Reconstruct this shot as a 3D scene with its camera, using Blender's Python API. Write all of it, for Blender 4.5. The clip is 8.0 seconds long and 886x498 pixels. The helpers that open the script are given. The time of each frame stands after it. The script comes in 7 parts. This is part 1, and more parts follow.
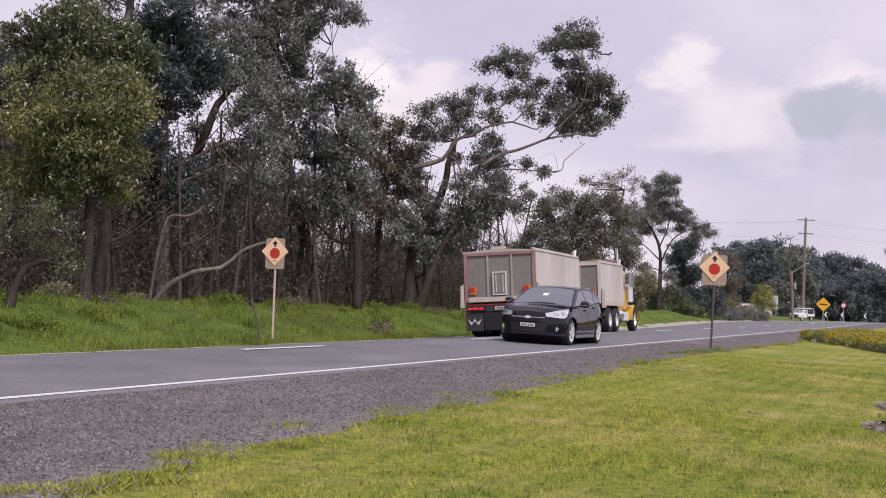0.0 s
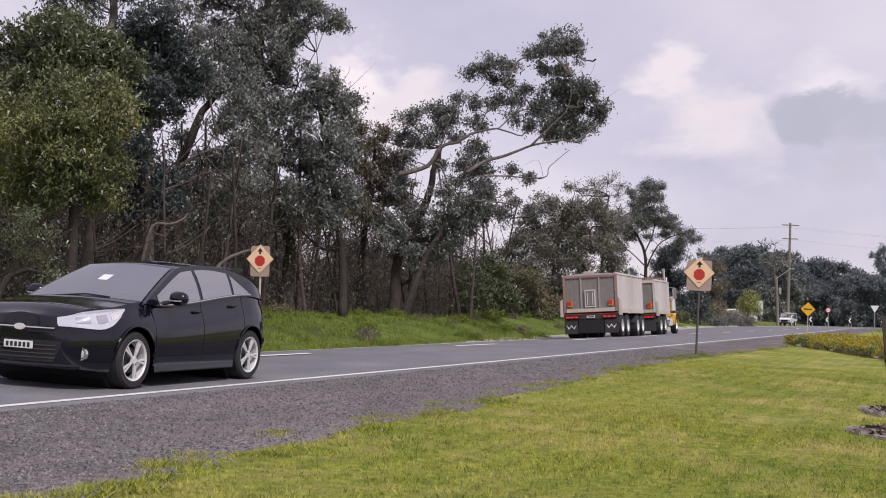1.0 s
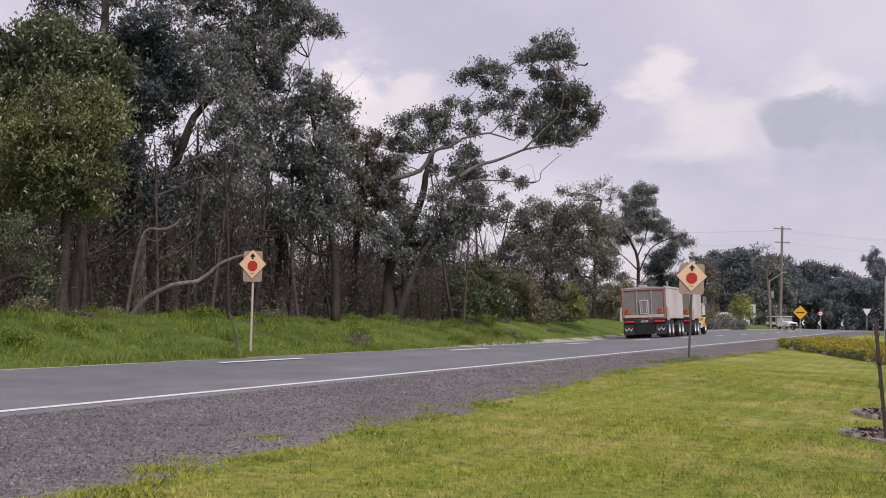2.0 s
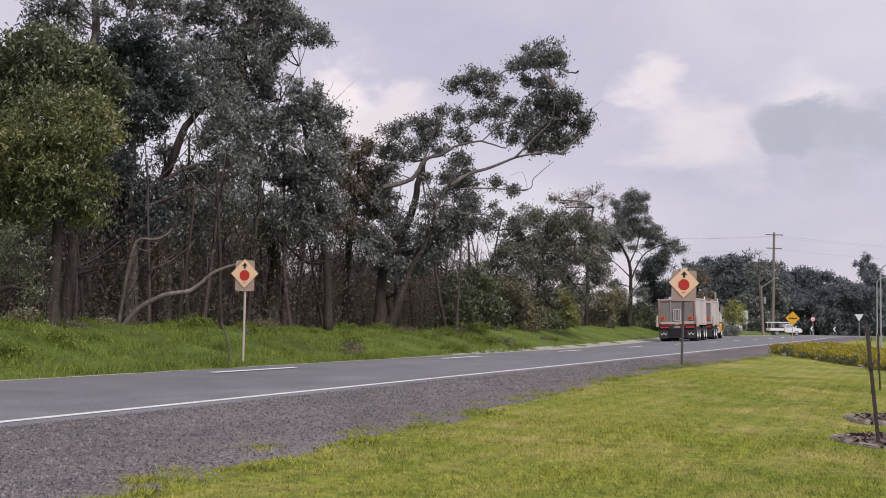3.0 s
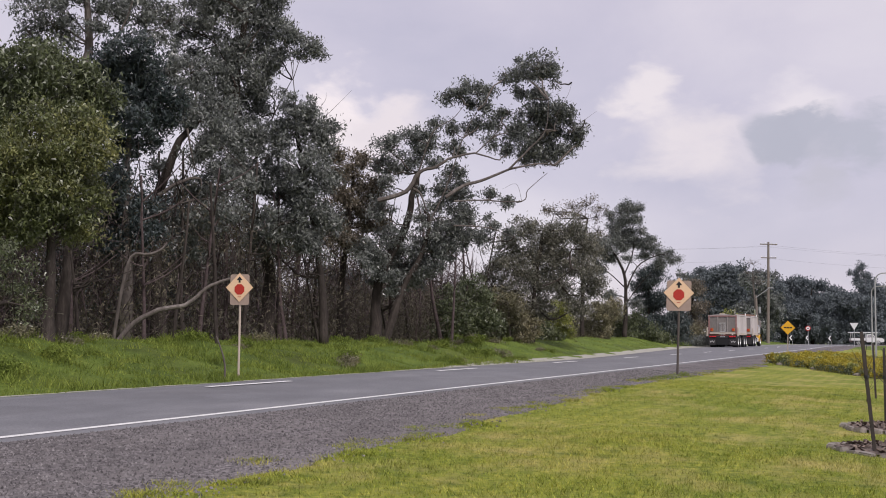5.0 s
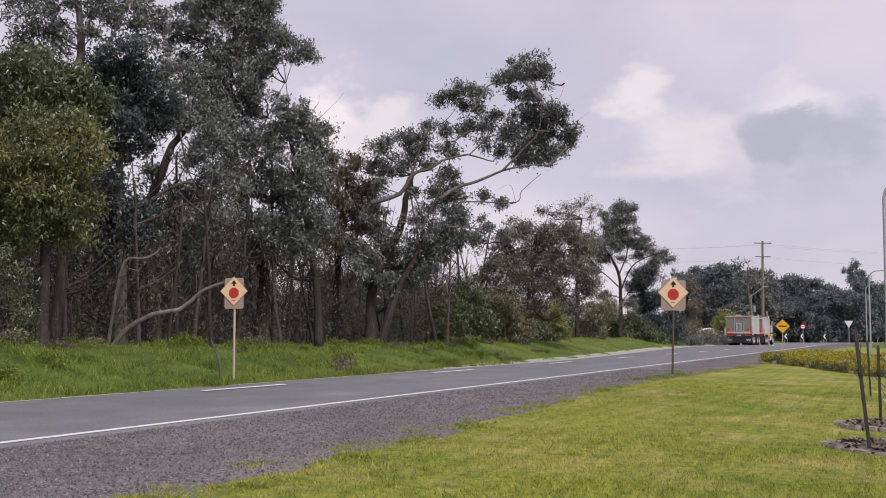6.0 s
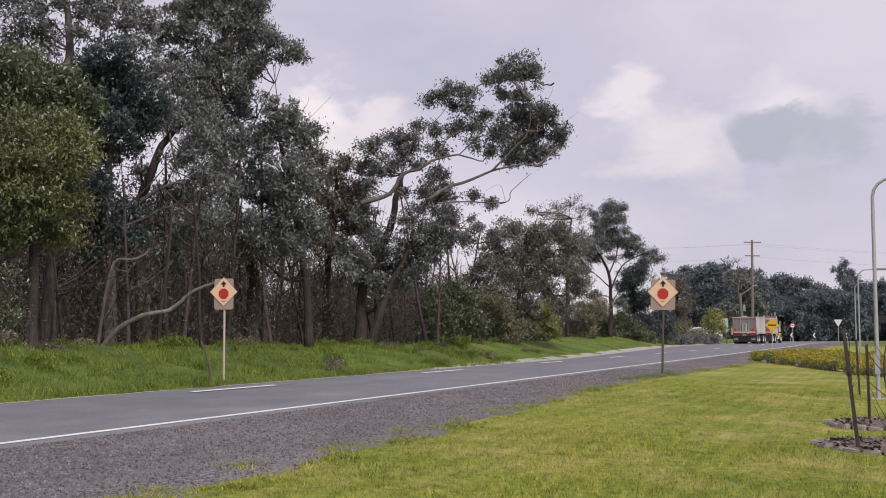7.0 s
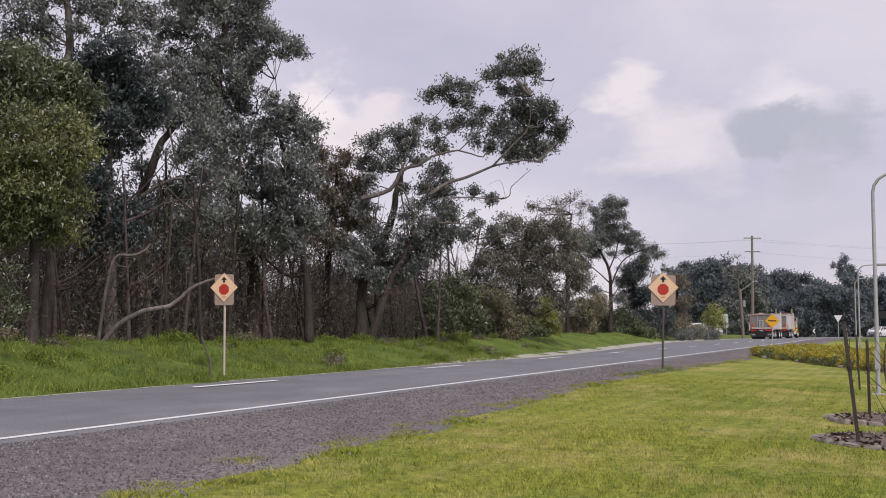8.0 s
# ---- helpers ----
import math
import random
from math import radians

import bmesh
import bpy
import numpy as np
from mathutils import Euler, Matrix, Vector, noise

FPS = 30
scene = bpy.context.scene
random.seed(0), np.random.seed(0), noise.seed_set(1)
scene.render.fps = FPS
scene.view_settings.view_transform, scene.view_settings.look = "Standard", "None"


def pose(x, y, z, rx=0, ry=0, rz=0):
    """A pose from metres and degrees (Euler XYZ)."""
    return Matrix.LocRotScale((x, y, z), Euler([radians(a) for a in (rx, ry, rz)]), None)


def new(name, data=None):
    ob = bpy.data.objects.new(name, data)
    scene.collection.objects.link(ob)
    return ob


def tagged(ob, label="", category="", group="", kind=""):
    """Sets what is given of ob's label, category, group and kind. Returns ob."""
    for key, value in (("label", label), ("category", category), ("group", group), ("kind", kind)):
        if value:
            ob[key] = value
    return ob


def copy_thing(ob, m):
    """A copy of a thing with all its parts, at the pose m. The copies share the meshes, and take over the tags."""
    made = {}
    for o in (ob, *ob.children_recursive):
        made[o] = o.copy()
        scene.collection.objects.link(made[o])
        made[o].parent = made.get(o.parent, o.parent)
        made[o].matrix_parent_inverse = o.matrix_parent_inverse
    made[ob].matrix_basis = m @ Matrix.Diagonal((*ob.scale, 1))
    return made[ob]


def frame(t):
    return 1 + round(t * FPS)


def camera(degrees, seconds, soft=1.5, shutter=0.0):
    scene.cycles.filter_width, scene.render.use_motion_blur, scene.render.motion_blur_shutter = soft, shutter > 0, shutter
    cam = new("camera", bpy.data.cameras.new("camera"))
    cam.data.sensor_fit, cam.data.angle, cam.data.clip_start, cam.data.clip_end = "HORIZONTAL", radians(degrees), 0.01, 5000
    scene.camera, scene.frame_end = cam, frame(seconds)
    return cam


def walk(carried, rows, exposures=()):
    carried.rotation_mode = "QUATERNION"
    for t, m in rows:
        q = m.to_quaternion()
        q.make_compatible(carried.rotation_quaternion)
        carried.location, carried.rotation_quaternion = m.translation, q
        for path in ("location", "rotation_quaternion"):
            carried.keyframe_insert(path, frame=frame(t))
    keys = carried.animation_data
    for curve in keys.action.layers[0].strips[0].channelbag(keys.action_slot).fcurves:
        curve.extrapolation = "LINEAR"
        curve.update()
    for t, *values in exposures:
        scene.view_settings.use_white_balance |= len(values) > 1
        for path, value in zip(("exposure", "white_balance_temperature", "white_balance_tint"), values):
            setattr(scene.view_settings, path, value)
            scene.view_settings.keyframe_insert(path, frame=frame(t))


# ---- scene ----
cam = camera(38.8, 8.0, soft=1.0)
# seconds, place, turn, tilt, lean
PATH = [(0, -0.043, -0.000, 1.280, 21.63, 2.74, -1.86),
        (0.5, -0.041, 0.001, 1.277, 21.30, 2.93, -1.73),
        (1, -0.030, 0.011, 1.278, 21.00, 3.07, -1.56),
        (1.5, -0.032, 0.009, 1.271, 20.83, 3.17, -1.48),
        (3, -0.020, 0.012, 1.272, 20.36, 3.67, -0.96),
        (3.5, -0.020, 0.012, 1.266, 20.31, 3.90, -0.76),
        (4, -0.016, -0.009, 1.269, 20.27, 4.03, -0.69),
        (4.5, -0.020, 0.005, 1.267, 20.21, 4.19, -0.64),
        (6, -0.006, 0.010, 1.264, 19.95, 4.32, 0.09),
        (6.5, -0.004, 0.020, 1.267, 19.72, 4.32, 0.26),
        (7, 0.005, 0.011, 1.267, 19.52, 4.32, 0.28),
        (7.5, -0.001, 0.010, 1.264, 19.49, 4.26, 0.35),
        (8, 0.000, 0.000, 1.260, 19.52, 4.13, 0.29)]
LOOKS = [(0.0, 0.21, 6300, 21), (1.0, 0.15, 6300, 20), (1.6, 0.08, 6300, 18.5), (8.0, 0.09, 6300, 17.5)]
walk(cam, [(t, pose(x, y, z, 90 + tilt, lean, turn)) for t, x, y, z, turn, tilt, lean in PATH], LOOKS)

# ---- world, sun, exposure ----
SUN_TURN, SUN_RISE = 130.0, 50.0


def node(tree, kind, **sockets):
    n = tree.nodes.new(kind)
    for key, value in sockets.items():
        n.inputs[key.replace("_", " ")].default_value = value
    return n


def ramp(tree, source, stops):
    n = tree.nodes.new("ShaderNodeValToRGB")
    while len(n.color_ramp.elements) < len(stops):
        n.color_ramp.elements.new(0.5)
    for e, (at, c) in zip(n.color_ramp.elements, stops):
        e.position, e.color = at, (*c, 1) if len(c) == 3 else c
    tree.links.new(source, n.inputs[0])
    return n.outputs[0]


def mixed(tree, factor, a, b, blend="MIX"):
    n = tree.nodes.new("ShaderNodeMix")
    n.data_type, n.blend_type = "RGBA", blend
    for socket, value in ((0, factor), (6, a), (7, b)):
        if hasattr(value, "is_output"):
            tree.links.new(value, n.inputs[socket])
        elif socket == 0:
            n.inputs[0].default_value = value
        else:
            n.inputs[socket].default_value = (*value, 1)
    return n.outputs[2]


def sky_world():
    world = bpy.data.worlds.new("overcast_sky")
    scene.world = world
    world.use_nodes = True
    t = world.node_tree
    back = t.nodes["Background"]
    sky = t.nodes.new("ShaderNodeTexSky")
    sky.sky_type, sky.sun_disc = "NISHITA", False
    sky.sun_elevation, sky.sun_rotation = radians(SUN_RISE), radians(SUN_TURN)
    dim = mixed(t, 1.0, sky.outputs[0], (0.11, 0.11, 0.115), "MULTIPLY")
    where = t.nodes.new("ShaderNodeTexCoord").outputs["Generated"]
    stretch = t.nodes.new("ShaderNodeMapping")
    stretch.inputs["Scale"].default_value = (1.0, 1.0, 1.9)
    t.links.new(where, stretch.inputs[0])

    def cloud_noise(scale, detail, rough):
        n = node(t, "ShaderNodeTexNoise", Scale=scale, Detail=detail, Roughness=rough, Distortion=0.25)
        t.links.new(stretch.outputs[0], n.inputs["Vector"])
        return n.outputs[0]
    sheet = ramp(t, cloud_noise(3.1, 7, 0.52), [(0.30, (0.49, 0.475, 0.545)), (0.46, (0.61, 0.575, 0.625)), (0.6, (0.71, 0.665, 0.685)), (0.78, (0.79, 0.75, 0.73))])
    wisps = cloud_noise(17.0, 7, 0.55)

    def heap(turn, rise, size, soft, colour, below):
        """One cumulus mass in that direction, ragged at the rim."""
        a, e = radians(turn), radians(rise)
        n = t.nodes.new("ShaderNodeVectorMath")
        n.operation = "DISTANCE"
        t.links.new(where, n.inputs[0])
        n.inputs[1].default_value = (-math.sin(a) * math.cos(e), math.cos(a) * math.cos(e), math.sin(e))
        m = t.nodes.new("ShaderNodeMath")
        m.operation = "MULTIPLY_ADD"
        t.links.new(wisps, m.inputs[0])
        m.inputs[1].default_value = size * 2.4
        t.links.new(n.outputs["Value"], m.inputs[2])
        mask = ramp(t, m.outputs[0], [(size * (1.75 - soft), (1, 1, 1)), (size * (1.75 + soft), (0, 0, 0))])
        return mixed(t, mask, below, colour)
    out = mixed(t, 0.86, dim, sheet)
    for mass in CLOUDS:
        out = heap(*mass, out)
    t.links.new(out, back.inputs[0])
    back.inputs[1].default_value = 1.0


# turn left of the road, rise, size, softness, colour
CLOUDS = [(24.5, 10.2, 0.050, 0.25, (0.86, 0.80, 0.775)), (23.0, 9.6, 0.042, 0.35, (0.76, 0.71, 0.705)), (9.9, 9.2, 0.048, 0.45, (0.745, 0.705, 0.70)), (10.9, 11.0, 0.036, 0.25, (0.77, 0.73, 0.72)), (8.0, 8.2, 0.042, 0.5, (0.735, 0.695, 0.695)),
          (4.2, 10.4, 0.040, 0.35, (0.74, 0.71, 0.72)), (5.6, 9.2, 0.024, 0.16, (0.46, 0.475, 0.525)), (4.4, 8.6, 0.038, 0.16, (0.45, 0.465, 0.515)), (3.0, 8.8, 0.034, 0.18, (0.46, 0.475, 0.525)), (1.4, 8.7, 0.036, 0.2, (0.47, 0.485, 0.535)), (3.4, 7.5, 0.030, 0.3, (0.52, 0.52, 0.565))]
sky_world()
sun = new("sun", bpy.data.lights.new("sun", "SUN"))
sun.data.energy, sun.data.angle, sun.data.color = 2.5, radians(12), (1.0, 0.95, 0.87)
sun.matrix_world = pose(0, 0, 60, 90 - SUN_RISE, 0, 180 - SUN_TURN)

# ---- materials ----
def material(name, colours, scale=4.0, fine=40.0, rough=0.7, metal=0.0, bump=0.0, bump_scale=None, stain=None, vary=0.0, island=0.0, coat=0.0, stretch=(1, 1, 1), spec=0.5, depth=0.02, through_light=0.0):
    """Two scales of noise run through the colours, with relief; vary and island shift the value per object or per loose piece."""
    m = bpy.data.materials.new(name)
    m.use_nodes = True
    t = m.node_tree
    b = t.nodes["Principled BSDF"]
    where = t.nodes.new("ShaderNodeTexCoord").outputs["Object"]
    place = t.nodes.new("ShaderNodeMapping")
    place.inputs["Scale"].default_value = stretch
    t.links.new(where, place.inputs[0])

    def grain(s, detail=5, roughness=0.6):
        n = node(t, "ShaderNodeTexNoise", Scale=s, Detail=detail, Roughness=roughness)
        t.links.new(place.outputs[0], n.inputs["Vector"])
        return n.outputs[0]
    large, small = grain(scale), grain(fine, 4)
    n = t.nodes.new("ShaderNodeMix")
    n.inputs[0].default_value = 0.45
    t.links.new(large, n.inputs[2]), t.links.new(small, n.inputs[3])
    steps = [(0.30 + 0.4 * i / max(1, len(colours) - 1), c) for i, c in enumerate(colours)]
    out = ramp(t, n.outputs[0], steps)
    if stain:
        out = mixed(t, ramp(t, grain(scale * 0.37, 6, 0.7), [(0.5, (0, 0, 0)), (0.68, (0.8, 0.8, 0.8))]), out, stain)
    for amount, kind, socket in ((vary, "ShaderNodeObjectInfo", "Random"), (island, "ShaderNodeNewGeometry", "Random Per Island")):
        if amount:
            r = t.nodes.new(kind).outputs[socket]
            out = mixed(t, 1.0, out, ramp(t, r, [(0, (1 - amount,) * 3), (1, (1 + amount,) * 3)]), "MULTIPLY")
    t.links.new(out, b.inputs["Base Color"])
    b.inputs["Metallic"].default_value = metal
    b.inputs["Coat Weight"].default_value = coat
    b.inputs["Coat Roughness"].default_value = 0.04
    b.inputs["Specular IOR Level"].default_value = spec
    t.links.new(ramp(t, large, [(0.3, (rough * 0.8,) * 3), (0.7, (min(1, rough * 1.15),) * 3)]), b.inputs["Roughness"])
    if bump:
        n = node(t, "ShaderNodeBump", Strength=bump, Distance=depth)
        t.links.new(grain(bump_scale or fine, 6, 0.65), n.inputs["Height"])
        t.links.new(n.outputs[0], b.inputs["Normal"])
    if through_light:
        s = t.nodes.new("ShaderNodeBsdfTranslucent")
        t.links.new(out, s.inputs["Color"])
        k = t.nodes.new("ShaderNodeMixShader")
        k.inputs[0].default_value = through_light
        t.links.new(b.outputs[0], k.inputs[1]), t.links.new(s.outputs[0], k.inputs[2])
        t.links.new(k.outputs[0], t.nodes["Material Output"].inputs[0])
    return m


def glowing(name, colour, strength):
    m = bpy.data.materials.new(name)
    m.use_nodes = True
    b = m.node_tree.nodes["Principled BSDF"]
    b.inputs["Base Color"].default_value = (*colour, 1)
    b.inputs["Emission Color"].default_value = (*colour, 1)
    b.inputs["Emission Strength"].default_value = strength
    b.inputs["Roughness"].default_value = 0.25
    return m


def clear_glass(name, tint, ior=1.5):
    """Tinted glass: mirrors at the surface, and darkens what is behind."""
    m = bpy.data.materials.new(name)
    m.use_nodes = True
    t = m.node_tree
    b = t.nodes["Principled BSDF"]
    b.inputs["Base Color"].default_value = (*tint, 1)
    b.inputs["Roughness"].default_value = 0.03
    b.inputs["IOR"].default_value = ior
    b.inputs["Alpha"].default_value = 0.86
    b.inputs["Specular IOR Level"].default_value = 0.9
    return m


def surface(name):
    m = bpy.data.materials.new(name)
    m.use_nodes = True
    t = m.node_tree
    where = t.nodes.new("ShaderNodeTexCoord").outputs["Object"]

    def field(kind, scale, stretch=(1, 1, 1), **more):
        place = t.nodes.new("ShaderNodeMapping")
        place.inputs["Scale"].default_value = stretch
        t.links.new(where, place.inputs[0])
        n = node(t, kind, Scale=scale, **more)
        t.links.new(place.outputs[0], n.inputs["Vector"])
        return n
    return m, t, t.nodes["Principled BSDF"], field


def gravel_material():
    """Crushed stone: single stones of mixed greys, dusty wheel tracks along the road, bare earth in places."""
    m, t, b, field = surface("gravel")
    stones = field("ShaderNodeTexVoronoi", 30.0)
    coarse = field("ShaderNodeTexVoronoi", 17.0)
    tone = ramp(t, stones.outputs["Color"], [(0.15, (0.075, 0.069, 0.072)), (0.5, (0.150, 0.141, 0.145)), (0.8, (0.25, 0.237, 0.238))])
    big = ramp(t, coarse.outputs["Color"], [(0.2, (0.6, 0.59, 0.6)), (0.8, (1.3, 1.3, 1.3))])
    tone = mixed(t, 0.4, tone, big, "MULTIPLY")
    tracks = ramp(t, field("ShaderNodeTexNoise", 2.6, (1, 0.06, 1), Detail=4, Roughness=0.6).outputs[0], [(0.42, (0, 0, 0)), (0.58, (0.85, 0.85, 0.85))])
    tone = mixed(t, tracks, tone, (0.172, 0.160, 0.159))
    patches = ramp(t, field("ShaderNodeTexNoise", 0.9, (1, 0.4, 1), Detail=6, Roughness=0.7).outputs[0], [(0.35, (0.72, 0.70, 0.70)), (0.65, (1.18, 1.16, 1.15))])
    tone = mixed(t, 1.0, tone, patches, "MULTIPLY")
    t.links.new(tone, b.inputs["Base Color"])
    b.inputs["Roughness"].default_value = 0.95
    b.inputs["Specular IOR Level"].default_value = 0.2
    n = node(t, "ShaderNodeBump", Strength=1.0, Distance=0.03)
    n.invert = True
    t.links.new(coarse.outputs["Distance"], n.inputs["Height"])
    f = node(t, "ShaderNodeBump", Strength=0.9, Distance=0.015)
    f.invert = True
    t.links.new(stones.outputs["Distance"], f.inputs["Height"]), t.links.new(n.outputs[0], f.inputs["Normal"])
    t.links.new(f.outputs[0], b.inputs["Normal"])
    return m


def turf_material(name, colours, bump=0.0, island=0.0):
    """Mown turf: green with straw-coloured dry patches, darker streaks that paint in the shade of dips, and faint mower
    stripes.
    """
    m, t, b, field = surface(name)
    base = ramp(t, field("ShaderNodeTexNoise", 9.0, Detail=7, Roughness=0.7).outputs[0], [(0.32, colours[0]), (0.5, colours[1]), (0.68, colours[2])])
    wide = ramp(t, field("ShaderNodeTexNoise", 0.42, (1, 0.5, 1), Detail=5, Roughness=0.6).outputs[0], [(0.35, (0.80, 0.88, 0.85)), (0.65, (1.14, 1.08, 1.15))])
    base = mixed(t, 1.0, base, wide, "MULTIPLY")
    dry = ramp(t, field("ShaderNodeTexNoise", 0.75, (1.0, 0.7, 1), Detail=7, Roughness=0.68).outputs[0], [(0.48, (0, 0, 0)), (0.68, (0.8, 0.8, 0.8))])
    base = mixed(t, dry, base, (0.42, 0.35, 0.13))
    # shade of small dips, put into the turf colour as dark streaks
    dark = ramp(t, field("ShaderNodeTexNoise", 2.3, (0.8, 1.2, 1), Detail=6, Roughness=0.7).outputs[0], [(0.56, (0, 0, 0)), (0.70, (0.75, 0.75, 0.75))])
    base = mixed(t, dark, base, (0.085, 0.125, 0.024))
    stripe = field("ShaderNodeTexWave", 0.9, (1.0, 0.22, 1), Distortion=1.5, Detail=2)
    base = mixed(t, 1.0, base, ramp(t, stripe.outputs[1], [(0.3, (0.94, 0.95, 0.94)), (0.7, (1.06, 1.05, 1.06))]), "MULTIPLY")
    if island:
        r = t.nodes.new("ShaderNodeNewGeometry").outputs["Random Per Island"]
        base = mixed(t, 1.0, base, ramp(t, r, [(0, (1 - island,) * 3), (1, (1 + island,) * 3)]), "MULTIPLY")
    t.links.new(base, b.inputs["Base Color"])
    b.inputs["Roughness"].default_value = 0.9
    b.inputs["Specular IOR Level"].default_value = 0.15
    if bump:
        n = node(t, "ShaderNodeBump", Strength=bump, Distance=0.03)
        t.links.new(field("ShaderNodeTexNoise", 38.0, Detail=6, Roughness=0.65).outputs[0], n.inputs["Height"])
        t.links.new(n.outputs[0], b.inputs["Normal"])
    return m


ASPHALT = material("asphalt", [(0.085, 0.087, 0.094), (0.155, 0.157, 0.168), (0.225, 0.225, 0.235)], 1.1, 48, 0.85, bump=0.7, bump_scale=110, stretch=(1, 0.45, 1), stain=(0.115, 0.115, 0.122), depth=0.008)
GRAVEL = gravel_material()
GRIT = material("grit", [(0.30, 0.29, 0.25), (0.42, 0.41, 0.35)], 1.5, 30, 0.95, bump=0.6, spec=0.2)
LAWN = turf_material("lawn", [(0.095, 0.135, 0.021), (0.215, 0.245, 0.037), (0.34, 0.335, 0.058)], bump=0.9)
BANK = material("bank_grass", [(0.060, 0.092, 0.022), (0.125, 0.180, 0.034), (0.215, 0.262, 0.054)], 0.6, 12, 0.9, bump=1.0, bump_scale=20, stain=(0.06, 0.07, 0.025), depth=0.08, spec=0.15)
BLADE = material("grass_blade", [(0.072, 0.105, 0.024), (0.175, 0.228, 0.042), (0.35, 0.385, 0.085)], 0.9, 5, 0.7, island=0.4, through_light=0.3, spec=0.2)
SHORT_BLADE = turf_material("mown_blade", [(0.11, 0.16, 0.024), (0.25, 0.285, 0.042), (0.42, 0.40, 0.08)], island=0.35)
LINE = material("line_paint", [(0.55, 0.55, 0.54), (0.70, 0.70, 0.68), (0.78, 0.78, 0.76)], 3, 60, 0.6, bump=0.2)
BARK_DARK = material("bark_dark", [(0.022, 0.018, 0.016), (0.052, 0.043, 0.038), (0.105, 0.088, 0.078)], 1.2, 16, 0.95, bump=0.8, bump_scale=12, stretch=(1, 1, 0.25), depth=0.05, spec=0.15)
BARK_PALE = material("bark_pale", [(0.06, 0.05, 0.046), (0.125, 0.107, 0.097), (0.27, 0.24, 0.22)], 1.0, 10, 0.9, bump=0.5, stretch=(1, 1, 0.3), stain=(0.10, 0.083, 0.07), depth=0.03, spec=0.2)
TWIG = material("twig", [(0.038, 0.027, 0.028), (0.080, 0.060, 0.060), (0.17, 0.138, 0.134)], 1.5, 8, 0.95, island=0.35, spec=0.15)


def leaf(name, colours, lit=0.25, gloss=0.42, island=0.6):
    return material(name, colours, 0.45, 3.0, gloss, island=island, through_light=lit, spec=0.75)


LEAF_GUM = leaf("gum_leaf", [(0.080, 0.092, 0.086), (0.152, 0.166, 0.150), (0.265, 0.276, 0.248)])
LEAF_DARK = leaf("dark_leaf", [(0.024, 0.036, 0.038), (0.050, 0.068, 0.066), (0.095, 0.115, 0.108)])
# Wattle: the third tone paints leaf highlights along with the yellow flowering tips.
LEAF_WATTLE = leaf("wattle_leaf", [(0.060, 0.080, 0.032), (0.118, 0.136, 0.048), (0.37, 0.35, 0.115)])
LEAF_OLIVE = leaf("olive_leaf", [(0.099, 0.097, 0.058), (0.189, 0.175, 0.101), (0.324, 0.275, 0.149)])
LEAF_RUST = leaf("rust_leaf", [(0.085, 0.072, 0.052), (0.150, 0.127, 0.090), (0.25, 0.212, 0.155)])
# Distant leaves: aerial haze is put into the colour, paler and bluer.
LEAF_HAZE = leaf("haze_leaf", [(0.085, 0.105, 0.114), (0.132, 0.156, 0.166), (0.20, 0.226, 0.232)], gloss=0.9, island=0.18)
LEAF_ACACIA = leaf("acacia_leaf", [(0.076, 0.077, 0.058), (0.145, 0.144, 0.108), (0.265, 0.250, 0.185)])
LEAF_GREEN = leaf("green_leaf", [(0.050, 0.066, 0.032), (0.096, 0.117, 0.054), (0.170, 0.190, 0.090)])
LEAF_LIME = leaf("lime_leaf", [(0.149, 0.179, 0.038), (0.254, 0.269, 0.060), (0.389, 0.374, 0.090)])
LEAF_GOLD = material("gold_leaf", [(0.23, 0.20, 0.022), (0.40, 0.335, 0.034), (0.60, 0.49, 0.065)], 0.6, 3.0, 0.6, island=0.12, through_light=0.25, spec=0.4)
SCRUB = leaf("scrub_leaf", [(0.055, 0.050, 0.034), (0.100, 0.088, 0.060), (0.165, 0.140, 0.098)], gloss=0.9, island=0.45)

